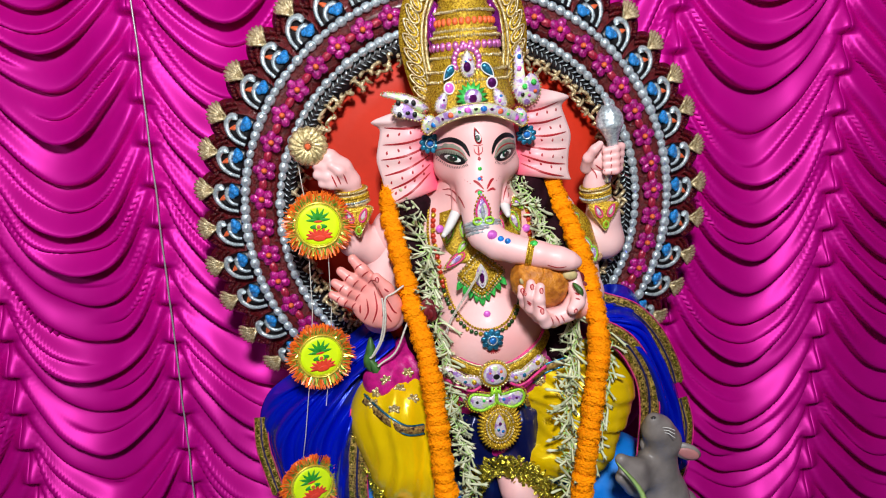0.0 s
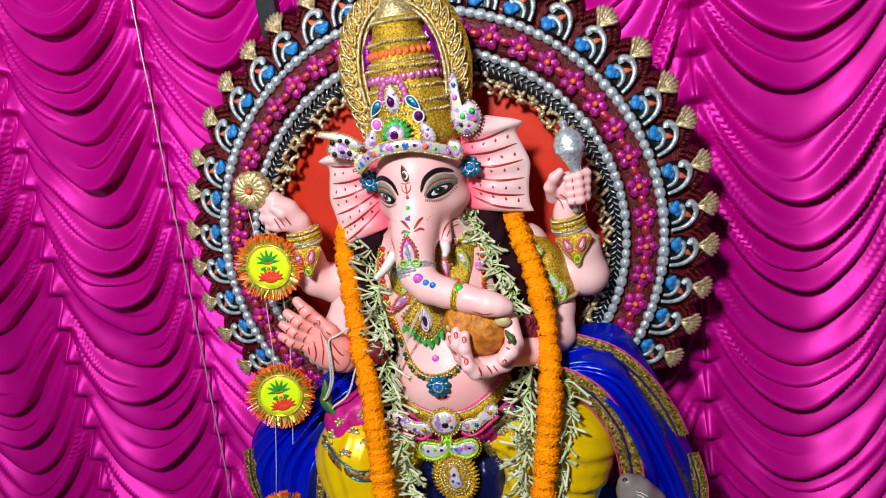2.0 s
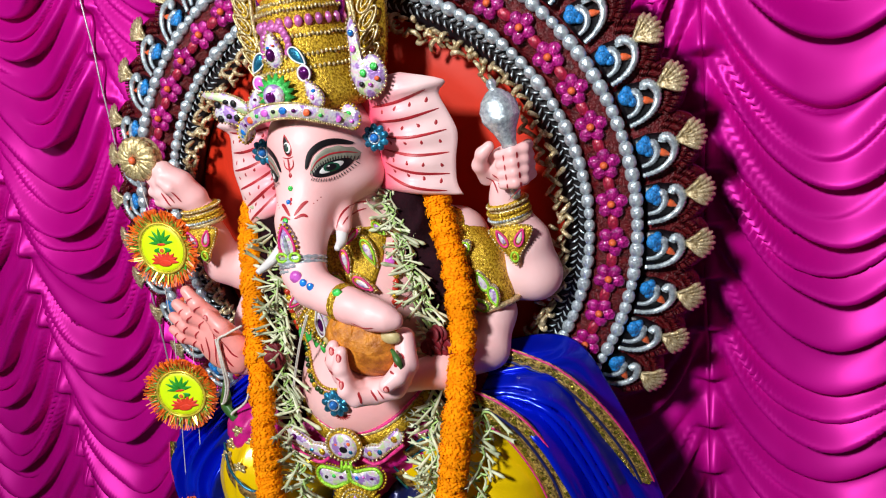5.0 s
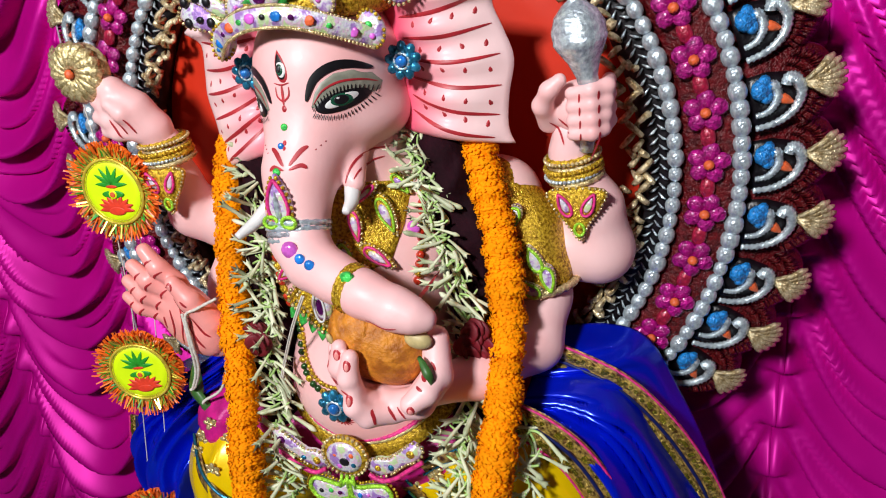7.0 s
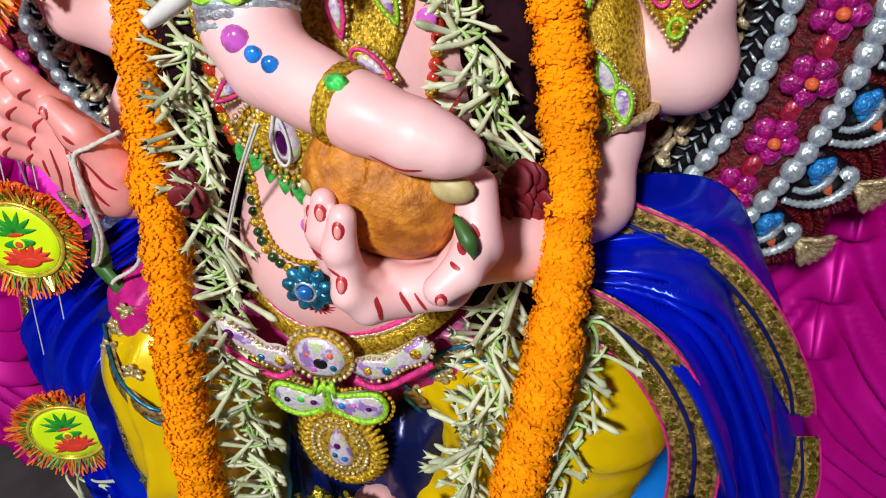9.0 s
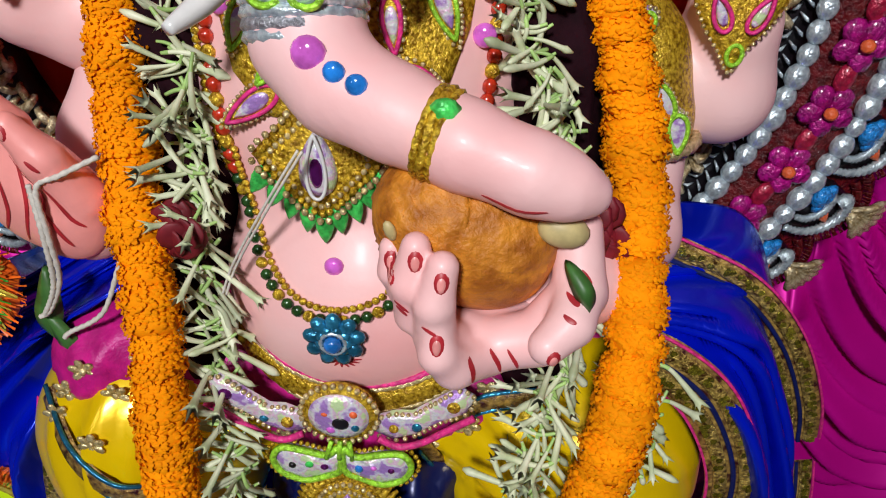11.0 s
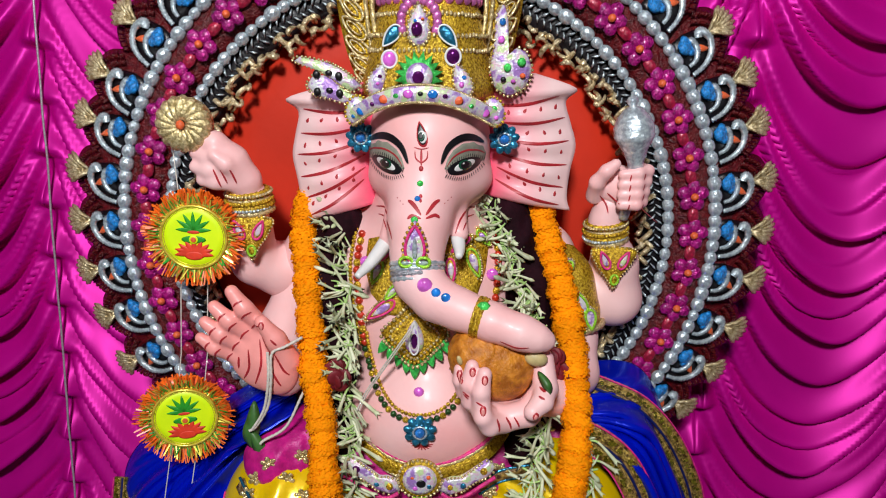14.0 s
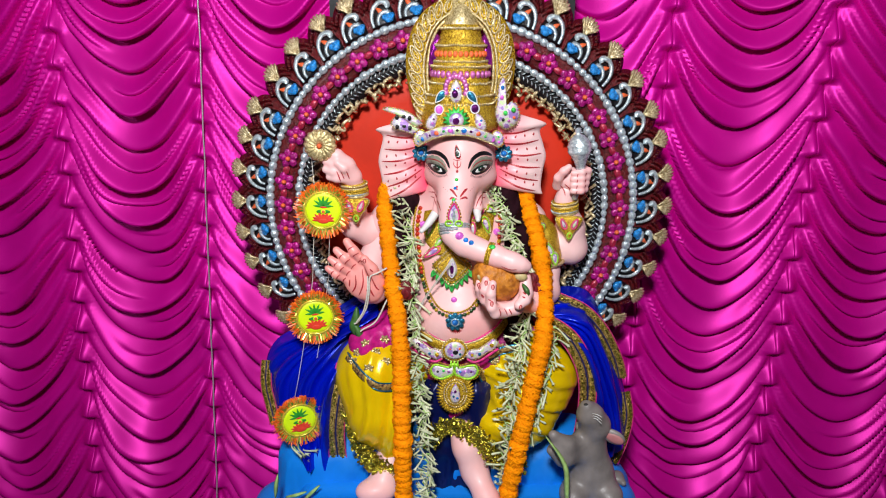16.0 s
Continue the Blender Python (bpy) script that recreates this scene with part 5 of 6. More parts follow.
# green star with a pearl and a black mirror
y0 = cf(-0.003, 1.484) - 0.008
star = [(-0.003 + r * math.sin(a), 1.484 + r * math.cos(a)) for i in range(32) for r, a in (((0.031 if i % 2 else 0.021), 2 * math.pi * i / 32),)]
st = part("green_star", plate(MB(), star, y0, 0.006, 0.007), M_GREEN, crown, "green foil star")
part("pearl", plate(MB(), oval(-0.002, 1.484, 0.0165, 0.0165), y0 - 0.0075, 0.004, 0.006), M_PEARL, st, "iridescent pearl")
part("mirror", plate(MB(), oval(-0.003, 1.483, 0.0072, 0.0075, 14), y0 - 0.0145, 0.003, 0.001), M_PURPLE, st, "dark round mirror")
for u, z, m2 in ((-0.041, 1.504, M_VIOLET), (0.039, 1.508, M_PURPLE)):
    jewel(crown, "round_stone", oval(u, z, 0.0095, 0.0105, 18), cf(u, z) - 0.006, m2, M_WHITE, 0.005, 0.0016)
for sd in (-1, 1):
    u, z = -0.003 + sd * 0.053, 1.480
    j = jewel(crown, "leaf_ornament", drop(u, z, 0.014, 0.022, 22, sd * 22), cf(u, z, 0.19) - 0.008, M_PEARL, M_GOLD_PALE, 0.005, 0.0022, True)
    spots(j, [(u, z - 0.006), (u + 0.003, z + 0.003)], cf(u, z, 0.19) - 0.0135, GLITTER, 0.002, 0.0035, sd + 5)
    u, z = -0.003 + sd * 0.036, 1.532
    jewel(crown, "spike_ornament", drop(u, z, 0.010, 0.016, 18, sd * -140), cf(u, z) - 0.005, M_TEAL, M_WHITE, 0.003, 0.0012)
    # end curls of the forehead band
    u, z = 0.004 + sd * 0.088, 1.440
    j = jewel(crown, "curl_ornament", oval(u, z, 0.014, 0.019, 20, sd * 15), -0.185, M_PEARL, M_GOLD, 0.005, 0.0022, True)
    spots(j, [(u, z + 0.004), (u + sd * 0.003, z - 0.007)], -0.1915, GLITTER, 0.003, 0.005, sd + 9)
u, z = -0.004, 1.546
j = jewel(crown, "drop_ornament", drop(u, z, 0.017, 0.026, 24), cf(u, z) - 0.010, M_PEARL, M_GOLD_PALE, 0.005, 0.0025, True)
part("stone", plate(MB(), oval(u - 0.002, z - 0.006, 0.007, 0.009), cf(u, z) - 0.016, 0.002, 0.004), M_PURPLE, j)
spots(j, [(u + 0.005, z + 0.006), (u - 0.004, z + 0.004)], cf(u, z) - 0.016, [M_BLUEGEM2, M_ORANGE], 0.002, 0.003, 4)
me = ball(MB(), (0, 0, 0), (0.0062, 0.004, 0.0072), 8, 5).mesh("pink_bead", M_PINK_FOIL)
for i in range(13):
    a = radians(-112 + 224 * i / 12)
    for k2 in (0,):
        u2, z2 = u + (0.023 + 0.008 * k2) * math.sin(a), z + 0.004 + (0.027 + 0.008 * k2) * math.cos(a)
        part("pink_bead", me, None, crown, m=Matrix.Translation((u2, cf(u2, z2) - 0.004, z2)))
# forehead band
band = [(-0.088, -0.185, 1.432), (-0.060, -0.212, 1.450), (-0.030, -0.226, 1.461), (0.0, -0.230, 1.464), (0.030, -0.227, 1.461), (0.062, -0.212, 1.449), (0.094, -0.185, 1.432)]
fb = part("forehead_band", strip(MB(), band, 0.020, 0.004), M_PEARL, crown, "iridescent band edged with gold beads")
mb = MB()
for dz in (-0.0105, 0.0105):
    for p in curve([(x, y - 0.003, z + dz) for x, y, z in band], 80):
        ball(mb, p, 0.0021, 5, 4)
tagged(part("bead_edge", mb, M_GOLD_PALE, fb), kind="stuff")
for i, p in enumerate(curve([(x, y - 0.0045, z) for x, y, z in band], 12)[1:-1]):
    q = 0.0030 if i % 2 else 0.0055
    part("mirror", ball(MB(), p, (q * 1.2, 0.0018, q), 8, 4), GLITTER[(i * 5 + 1) % 6], fb)
# side ornaments: an upright one and a swept one
o = jewel(crown, "side_ornament", [(0.094, 1.470), (0.112, 1.458), (0.134, 1.468), (0.143, 1.492), (0.135, 1.515), (0.122, 1.520), (0.116, 1.505), (0.108, 1.520), (0.109, 1.560), (0.103, 1.575), (0.094, 1.560), (0.092, 1.520), (0.087, 1.495)], -0.150, M_PEARL, M_GOLD_PALE, 0.006, 0.0022, True)
spots(o, [(0.105, 1.480), (0.128, 1.502), (0.118, 1.478), (0.130, 1.485), (0.101, 1.53), (0.102, 1.552), (0.110, 1.495)], -0.158, GLITTER, 0.003, 0.006, 3)
for pts in ([(-0.080, 1.470), (-0.100, 1.488), (-0.125, 1.500), (-0.160, 1.506), (-0.168, 1.500), (-0.135, 1.488), (-0.112, 1.474), (-0.095, 1.462)], [(-0.085, 1.455), (-0.105, 1.466), (-0.122, 1.482), (-0.142, 1.484), (-0.152, 1.470), (-0.142, 1.457), (-0.122, 1.452), (-0.100, 1.446)]):
    o = jewel(crown, "swept_ornament", pts, -0.160, M_PEARL, M_GOLD_PALE, 0.005, 0.0020, True)
    cx = sum(p[0] for p in pts) / 8
    cz = sum(p[1] for p in pts) / 8
    spots(o, [(cx - 0.016, cz - 0.002), (cx, cz), (cx + 0.013, cz - 0.004)], -0.167, [M_BLACK, M_PURPLE, M_TEAL], 0.004, 0.007, 8)


def blossom(th, c, r, mats, n=9, layers=((1.0, 0.0), (0.62, 0.4))):
    """A flower brooch of cupped foil petals round a domed stone."""
    for L, off in layers:
        for i in range(n):
            a = 2 * math.pi * (i + off) / n
            part("petal", ball(MB(), (c[0] + 0.68 * r * L * math.sin(a), c[1] - 0.004 * (2 - L), c[2] + 0.68 * r * L * math.cos(a)), (0.26 * r * (0.5 + L * 0.6), 0.22 * r, 0.36 * r * L), 8, 5, rot=(0, math.degrees(a), 0)), mats[0], th)
    part("stone", ball(MB(), (c[0], c[1] - 0.30 * r - 0.004, c[2]), (0.30 * r, 0.24 * r, 0.30 * r), 12, 8), mats[1], th)
    mb = MB()
    tube(mb, [(c[0] + 0.40 * r * math.sin(a), c[1] - 0.26 * r - 0.003, c[2] + 0.40 * r * math.cos(a)) for a in (2 * math.pi * i / 20 for i in range(20))], 0.075 * r, 6, 0, True)
    part("bead_ring", mb, M_SILVER, th)


for u in (-0.083, 0.109):
    e = thing("earring", "blue foil flower earring at the ear's root", "earring", "earrings")
    blossom(e, (u, -0.148, 1.402), 0.0205, (M_TEAL, M_BLUEGEM2))
br = thing("brooch", "dark blue foil flower brooch on the belly", "brooch")
blossom(br, (0.001, -front(0.001, 1.016) - 0.006, 1.016), 0.0225, (M_TEAL, M_BLUEGEM2))

# ---- stones on brow and trunk ----
for u, z, r, m2, nm in ((0.0, 1.354, 0.0042, M_GREEN, "green"), (-0.003, 1.336, 0.0040, M_BLUEGEM2, "blue"), (-0.006, 1.312, 0.0048, M_GREEN, "green"), (0.008, 1.236, 0.0098, M_VIOLET, "pink"), (0.022, 1.229, 0.0062, M_BLUEGEM2, "blue"), (0.034, 1.224, 0.0062, M_BLUEGEM2, "blue"), (-0.002, 1.060, 0.0075, M_VIOLET, "violet")):
    p = on(u, z, 0.0)
    solid("rhinestone", ball(MB(), p, (r, r * 0.65, r), 12, 7), m2, nm + " rhinestone stuck on the painted clay", "rhinestone", "rhinestones on the statue")
tj = thing("trunk_ornament", "pink-edged pearl drop ornament glued on the trunk", "ornament")
y0 = -front(-0.005, 1.286) - 0.004
jewel(tj, "drop", drop(-0.005, 1.284, 0.0185, 0.029, 24), y0, M_PEARL, M_GOLD, 0.004, 0.0024, True)
mb = MB()
trim(mb, scaled(drop(-0.005, 1.284, 0.0185, 0.029, 24), 0.80), y0 - 0.003, 0.0021)
part("pink_cord", mb, M_HOTPINK, tj)
part("stone", plate(MB(), drop(-0.005, 1.281, 0.0045, 0.015, 16), y0 - 0.005, 0.002, 0.002), M_SILVER, tj)
for sd in (-1, 1):
    mb = MB()
    trim(mb, oval(-0.005 + sd * 0.011, 1.262, 0.0078, 0.0060, 14), -front(-0.005 + sd * 0.011, 1.262) - 0.004, 0.0022)
    part("lime_loop", mb, M_LIMEF, tj)


def ring_round(mb, c, axis, r, thick, n=40, flat=1.0):
    x, y = frame_of(axis)
    tube(mb, [Vector(c) + x * r * math.cos(a) + y * r * flat * math.sin(a) for a in (2 * math.pi * i / n for i in range(n))], [thick + (thick * 0.25 if i % 2 else 0) for i in range(n)], 6, 0, True)


sb = thing("trunk_band", "silver braided bands round the trunk", "bracelet")
for i in range(4):
    mb = MB()
    ring_round(mb, (-0.003, -0.236 - 0.0018 * i, 1.250 - 0.0062 * i), (0.02, -0.35, -1), 0.0325 - 0.0006 * i, 0.0036)
    part("braid", mb, M_SILVER if i != 2 else mat("silver_grey_braid", (0.42, 0.42, 0.46), 0.4, 0.6, 0.4, 300, 0.6, 600), sb)
gb = thing("trunk_bracelet", "gold link bracelet with a green stone on the trunk", "bracelet")
for k2 in (-1, 0, 1):
    mb = MB()
    ring_round(mb, (0.076 + 0.0042 * k2, -0.2865 - 0.001 * k2, 1.1975 - 0.0010 * k2), (1, -0.28, -0.22), 0.0242, 0.0022 if k2 else 0.0028)
    part("chain", mb, M_GOLD, gb)
part("stone", ball(MB(), (0.080, -0.302, 1.217), (0.0085, 0.006, 0.0065), 6, 5), M_GREEN, gb, "green stone")
for u0, z0, y0, ax, sd, nm in ((0.270, 1.262, -0.072, (-0.13, -0.10, 1), 1, "right"), (-0.246, 1.312, -0.128, (-0.05, -0.1, 1), -1, "left")):
    bt = thing("bracelet", "gold embroidered wrist bracelet with pink paisley flap", "bracelet", "bracelets")
    for k2 in range(4):
        mb = MB()
        ring_round(mb, (u0 + 0.001 * k2, y0 + 0.001 * k2, z0 + 0.010 - 0.0085 * k2), ax, 0.0258 + 0.0014 * k2, 0.0048 if k2 % 2 == 0 else 0.0034, 44)
        part("band", mb, M_GOLD if k2 % 2 == 0 else M_GOLD_PALE, bt)
    x0, y1 = frame_of(ax)
    for k2, q in ((0, 0.0026), (1, 0.0034), (2, 0.0026)):
        mb = MB()
        for i in range(40):
            a = 2 * math.pi * i / 40
            ball(mb, Vector((u0, y0, z0 + 0.010 - 0.010 * k2)) + (x0 * math.cos(a) + y1 * math.sin(a)) * 0.0318, q, 6, 4)
        tagged(part("beading", mb, (M_GOLD_PALE, M_GOLD, M_SILVER)[k2], bt), kind="stuff")
    cu = u0 + (0.008 if sd > 0 else 0.006)
    fz = z0 - 0.022
    yb = y0 - (0.033 if sd > 0 else 0.026)
    flap = [(cu - 0.030, fz), (cu + 0.030, fz), (cu + 0.026, fz - 0.022), (cu + 0.012, fz - 0.042), (cu + 0.002, fz - 0.060), (cu - 0.010, fz - 0.044), (cu - 0.026, fz - 0.022)]
    flap = [(p.x, p.z) for p in curve([(a, 0, b) for a, b in flap], 36, True)]
    f = jewel(bt, "flap", flap, yb, M_GOLD, M_GOLD_PALE, 0.005, 0.0018, True, label="embroidered gold flap")
    for dx, dz, rot in ((-0.014, -0.016, 25), (0.014, -0.016, -25)):
        mb = MB()
        trim(mb, drop(cu + dx, fz + dz, 0.0075, 0.014, 16, rot), yb - 0.006, 0.0017)
        part("pink_cord", mb, M_HOTPINK, f)
        part("pearl", plate(MB(), drop(cu + dx, fz + dz, 0.0045, 0.010, 14, rot), yb - 0.006, 0.002, 0.001), M_PEARL, f)
    mb = MB()
    trim(mb, oval(cu + 0.002, fz - 0.046, 0.0055, 0.0075, 14), yb - 0.004, 0.0018)
    part("lime_cord", mb, M_LIMEF, f)

# ---- chest ornaments and necklaces ----
yoke = thing("chest_ornament", "gold embroidered chest piece with diamond pendant and green fringe", "necklace")
mb = MB()
lace = [(-0.075, 1.262), (-0.04, 1.275), (0.0, 1.28), (0.05, 1.275), (0.095, 1.265), (0.088, 1.22), (0.075, 1.185), (0.045, 1.170), (0.0, 1.160), (-0.045, 1.165), (-0.070, 1.190), (-0.080, 1.225)]
plate(mb, lace, 0.0, 0.002, 0.0, rings=8)
mb.v = [(u, y - chest(u, z) - 0.003, z) for u, y, z in mb.v]
part("lace", mb, M_GOLD, yoke, "gold lace cloth")
for u, z, rx, rz, rot, ed in ((-0.062, 1.222, 0.011, 0.024, 160, M_LIMEF), (-0.055, 1.172, 0.013, 0.030, 125, M_HOTPINK), (0.072, 1.235, 0.013, 0.028, 200, M_LIMEF), (0.040, 1.228, 0.010, 0.024, 185, M_HOTPINK), (0.062, 1.190, 0.012, 0.024, 235, M_HOTPINK), (-0.035, 1.232, 0.009, 0.020, 175, M_LIMEF), (0.052, 1.262, 0.006, 0.022, 130, M_HOTPINK), (-0.048, 1.252, 0.009, 0.020, 150, M_HOTPINK), (0.085, 1.265, 0.009, 0.018, 220, M_LIMEF), (0.028, 1.195, 0.009, 0.020, 200, M_LIMEF), (-0.040, 1.198, 0.008, 0.018, 140, M_LIMEF)):
    yy = -chest(u, z) - 0.006
    j = jewel(yoke, "paisley", drop(u, z, rx, rz, 22, rot), yy, M_GOLD, M_GOLD_PALE, 0.004, 0.0018, True)
    mb = MB()
    trim(mb, scaled(drop(u, z, rx, rz, 22, rot), 0.74), yy - 0.003, 0.0017)
    part("cord", mb, ed, j)
    part("pearl", plate(MB(), scaled(drop(u, z, rx, rz, 22, rot), 0.5), yy - 0.004, 0.002, 0.0015), M_PEARL, j)
for u, z in ((-0.078, 1.232), (0.098, 1.215)):
    part("stone", ball(MB(), (u, -chest(u, z, 0.15) - 0.006, z), (0.0085, 0.005, 0.0085), 12, 7), M_VIOLET, yoke)
CU, CZ2 = -0.008, 1.142
yy = -chest(CU, CZ2) - 0.012
dia = [(CU - 0.046, CZ2 + 0.002), (CU - 0.026, CZ2 + 0.024), (CU, CZ2 + 0.046), (CU + 0.026, CZ2 + 0.024), (CU + 0.046, CZ2 + 0.002), (CU + 0.026, CZ2 - 0.024), (CU, CZ2 - 0.046), (CU - 0.026, CZ2 - 0.024)]
pd = part("pendant", plate(MB(), dia, yy, 0.006, 0.006), M_GOLD, yoke, "diamond-shaped gold pendant")
for k2, r, m2 in ((1.0, 0.0028, M_GOLD_PALE), (0.86, 0.0026, M_GOLD), (0.73, 0.0024, M_GOLD_PALE), (0.62, 0.0020, M_GOLD)):
    mb = MB()
    trim(mb, scaled(dia, k2), yy - 0.003 - 0.003 * (1 - k2), r, 0, 110, True)
    tagged(part("beading", mb, m2, pd), kind="stuff")
part("pearl", plate(MB(), drop(CU, CZ2, 0.016, 0.024, 22), yy - 0.008, 0.003, 0.005), M_PEARL, pd, "iridescent drop")
mb = MB()
trim(mb, drop(CU, CZ2, 0.008, 0.023, 22), yy - 0.0135, 0.0013)
part("cord", mb, M_WHITE, pd)
part("stone", plate(MB(), oval(CU, CZ2 - 0.004, 0.0045, 0.011), yy - 0.0125, 0.002, 0.002), M_PURPLE, pd)
for i in range(9):
    t = (i - 4) / 4
    u, z = CU + t * 0.043, CZ2 - 0.054 + abs(t) * 0.036
    part("green_leaf", plate(MB(), drop(u, z, 0.0085, 0.0125, 12, 180 + t * 35), yy + 0.001 - 0.001 * (i % 2), 0.002, 0.002), M_GREEN, pd, "green foil leaf")


def chain(name, pts, r, mats, label, lift=0.004, step=1.7):
    th = thing(name, label, "necklace")
    c = [Vector((p.x, -chest(p.x, p.z, 0.15) - lift, p.z)) for p in curve([(u, 0, z) for u, z in pts], 160)]
    acc, last, n = 0.0, c[0], 0
    for p in c:
        acc += (p - last).length
        last = p
        if acc > step * r:
            acc = 0.0
            n += 1
            part("bead", ball(MB(), p, (r, r * 0.8, r), 7, 5), mats[n % len(mats)], th)
    return th


M_DGREEN = mat("dark_green_bead", (0.02, 0.07, 0.015), 0.25, 0.2, 0.4, 200, coat=0.4)
chain("bead_necklace", [(-0.085, 1.14), (-0.080, 1.10), (-0.066, 1.060), (-0.038, 1.032), (0.0, 1.026), (0.036, 1.036), (0.062, 1.062), (0.075, 1.09)], 0.0048, [M_DGREEN, M_DGREEN, M_GOLD], "dark green and gold bead necklace across the belly")
chain("bead_necklace", [(-0.078, 1.138), (-0.073, 1.10), (-0.060, 1.066), (-0.034, 1.040), (0.0, 1.034), (0.034, 1.044), (0.058, 1.068)], 0.0030, [M_GOLD], "fine gold bead necklace across the belly")
chain("bead_strand", [(-0.084, 1.275), (-0.092, 1.22), (-0.086, 1.16), (-0.080, 1.11)], 0.0058, [M_REDBEAD, M_REDBEAD, M_GOLD], "red bead strand with gold edging")
chain("bead_strand", [(-0.094, 1.275), (-0.102, 1.22), (-0.096, 1.16), (-0.088, 1.11)], 0.0032, [M_GOLD], "gold bead strand beside the red one")
chain("bead_strand", [(0.100, 1.285), (0.106, 1.24), (0.104, 1.19), (0.098, 1.15)], 0.0058, [M_REDBEAD, M_REDBEAD, M_GOLD], "red bead strand with gold edging")
# shoulder sleeve
sl = thing("sleeve", "gold embroidered sleeve with lime paisley on the upper arm", "sleeve")
part("cloth", blob(limb((0.172, 0.068, 1.225, 0.046), (0.205, 0.075, 1.180, 0.047), (0.222, 0.088, 1.135, 0.045)), 0.006, 120), M_GOLD, sl)
stree = BVHTree.FromPolygons([tuple(v.co) for v in sl.children[0].data.vertices], [tuple(p.vertices) for p in sl.children[0].data.polygons])
for u, z, rot in ((0.205, 1.212, 150), (0.230, 1.165, 20), (0.195, 1.170, 100), (0.222, 1.130, 60), (0.245, 1.140, 190)):
    h = stree.ray_cast(Vector((u, -1, z)), Vector((0, 1, 0)))[0]
    yy = (h.y if h else -0.13) - 0.003
    j = jewel(sl, "paisley", drop(u, z, 0.011, 0.019, 20, rot), yy, M_PEARL, M_GOLD_PALE, 0.004, 0.0018, True)
    mb = MB()
    trim(mb, scaled(drop(u, z, 0.011, 0.019, 20, rot), 0.8), yy - 0.003, 0.0020)
    part("lime_cord", mb, M_LIMEF, j)
mb = MB()
ring_round(mb, (0.223, -0.087, 1.118), (0.1, -0.05, -1), 0.048, 0.0045, 60)
part("hem", mb, M_GOLD_PALE, sl)

# ---- belt ----
belt = thing("belt", "gold belt with pearl medallion, bow and drop below the belly", "belt", m=S @ Matrix.Translation((0.004, 0, 0.004)))
bp = [(u, -chest(u, z, 0.15) - 0.004, z) for u, z in ((-0.125, 1.005), (-0.10, 0.978), (-0.06, 0.950), (-0.02, 0.936), (0.02, 0.935), (0.06, 0.948), (0.10, 0.975), (0.135, 1.008))]
bp = [(x, min(y, -0.12), z) for x, y, z in bp]
part("band", strip(MB(), bp, 0.027, 0.006), M_GOLD, belt)
for dz, m2 in ((0.0155, M_HOTPINK), (-0.0135, M_GOLD_PALE), (0.0115, M_GOLD_PALE)):
    mb = MB()
    tube(mb, curve([(x, y - 0.005, z + dz) for x, y, z in bp], 90), [0.0024 + (0.0008 if i % 2 else 0) for i in range(len(curve(bp, 90)))], 6)
    part("cord", mb, m2, belt)
yb = -0.243
md = jewel(belt, "medallion", oval(-0.003, 0.940, 0.030, 0.029, 30), yb, M_GOLD, M_GOLD_PALE, 0.004, 0.0026, True)
part("pearl", plate(MB(), oval(-0.003, 0.940, 0.0235, 0.0225, 28), yb - 0.0035, 0.003, 0.004), M_PEARL, md, "iridescent pearl disc")
part("mirror", plate(MB(), oval(-0.001, 0.937, 0.0066, 0.0058, 14), yb - 0.008, 0.002, 0.0006), M_BLACK, md)
spots(md, [(0.009, 0.946), (-0.013, 0.945), (0.010, 0.932), (-0.009, 0.929)], yb - 0.0068, [M_VIOLET, M_LIMEF, M_ORANGE, M_TEAL], 0.0025, 0.0042, 12)
for sd in (-1, 1):
    X = lambda u: -0.003 + sd * u
    o = jewel(belt, "swoop", [(X(u), z) for u, z in ((0.026, 0.920), (0.040, 0.912), (0.058, 0.918), (0.078, 0.934), (0.097, 0.944), (0.104, 0.960), (0.092, 0.968), (0.074, 0.954), (0.056, 0.940), (0.044, 0.940), (0.030, 0.934))], yb + 0.004, M_PEARL, M_GOLD_PALE, 0.004, 0.0022, True)
    mb = MB()
    tube(mb, curve([(X(u), yb - 0.002, z) for u, z in ((0.030, 0.918), (0.046, 0.910), (0.064, 0.916), (0.084, 0.931), (0.104, 0.946))], 30), 0.0030, 6)
    part("pink_cord", mb, M_HOTPINK, o)
    spots(o, [(X(0.042), 0.927), (X(0.060), 0.930), (X(0.088), 0.953)], yb - 0.0005, [M_PURPLE, M_TEAL, M_GOLD], 0.0035, 0.0055, sd + 20)
    o = jewel(belt, "bow_lobe", [(X(u), z) for u, z in ((0.002, 0.905), (0.012, 0.896), (0.030, 0.900), (0.048, 0.902), (0.056, 0.890), (0.050, 0.874), (0.032, 0.866), (0.014, 0.872), (0.002, 0.880))], yb - 0.002, M_PEARL, M_LIMEF, 0.004, 0.0030)
    mb = MB()
    trim(mb, [(X(u), z) for u, z in ((-0.002, 0.912), (0.012, 0.901), (0.030, 0.905), (0.050, 0.907), (0.062, 0.890), (0.054, 0.869), (0.032, 0.860), (0.012, 0.866), (-0.002, 0.876))], yb, 0.0022, 0, 80, True)
    tagged(part("bead_edge", mb, M_GOLD, o), kind="stuff")
    spots(o, [(X(0.026), 0.888), (X(0.040), 0.886), (X(0.014), 0.886)], yb - 0.0068, GLITTER, 0.0025, 0.0042, sd + 30)
mb = MB()
for du in (-0.010, -0.003, 0.004):
    tube(mb, [(du, yb - 0.004, 0.914), (du * 1.5, yb - 0.005, 0.895)], 0.0022, 6)
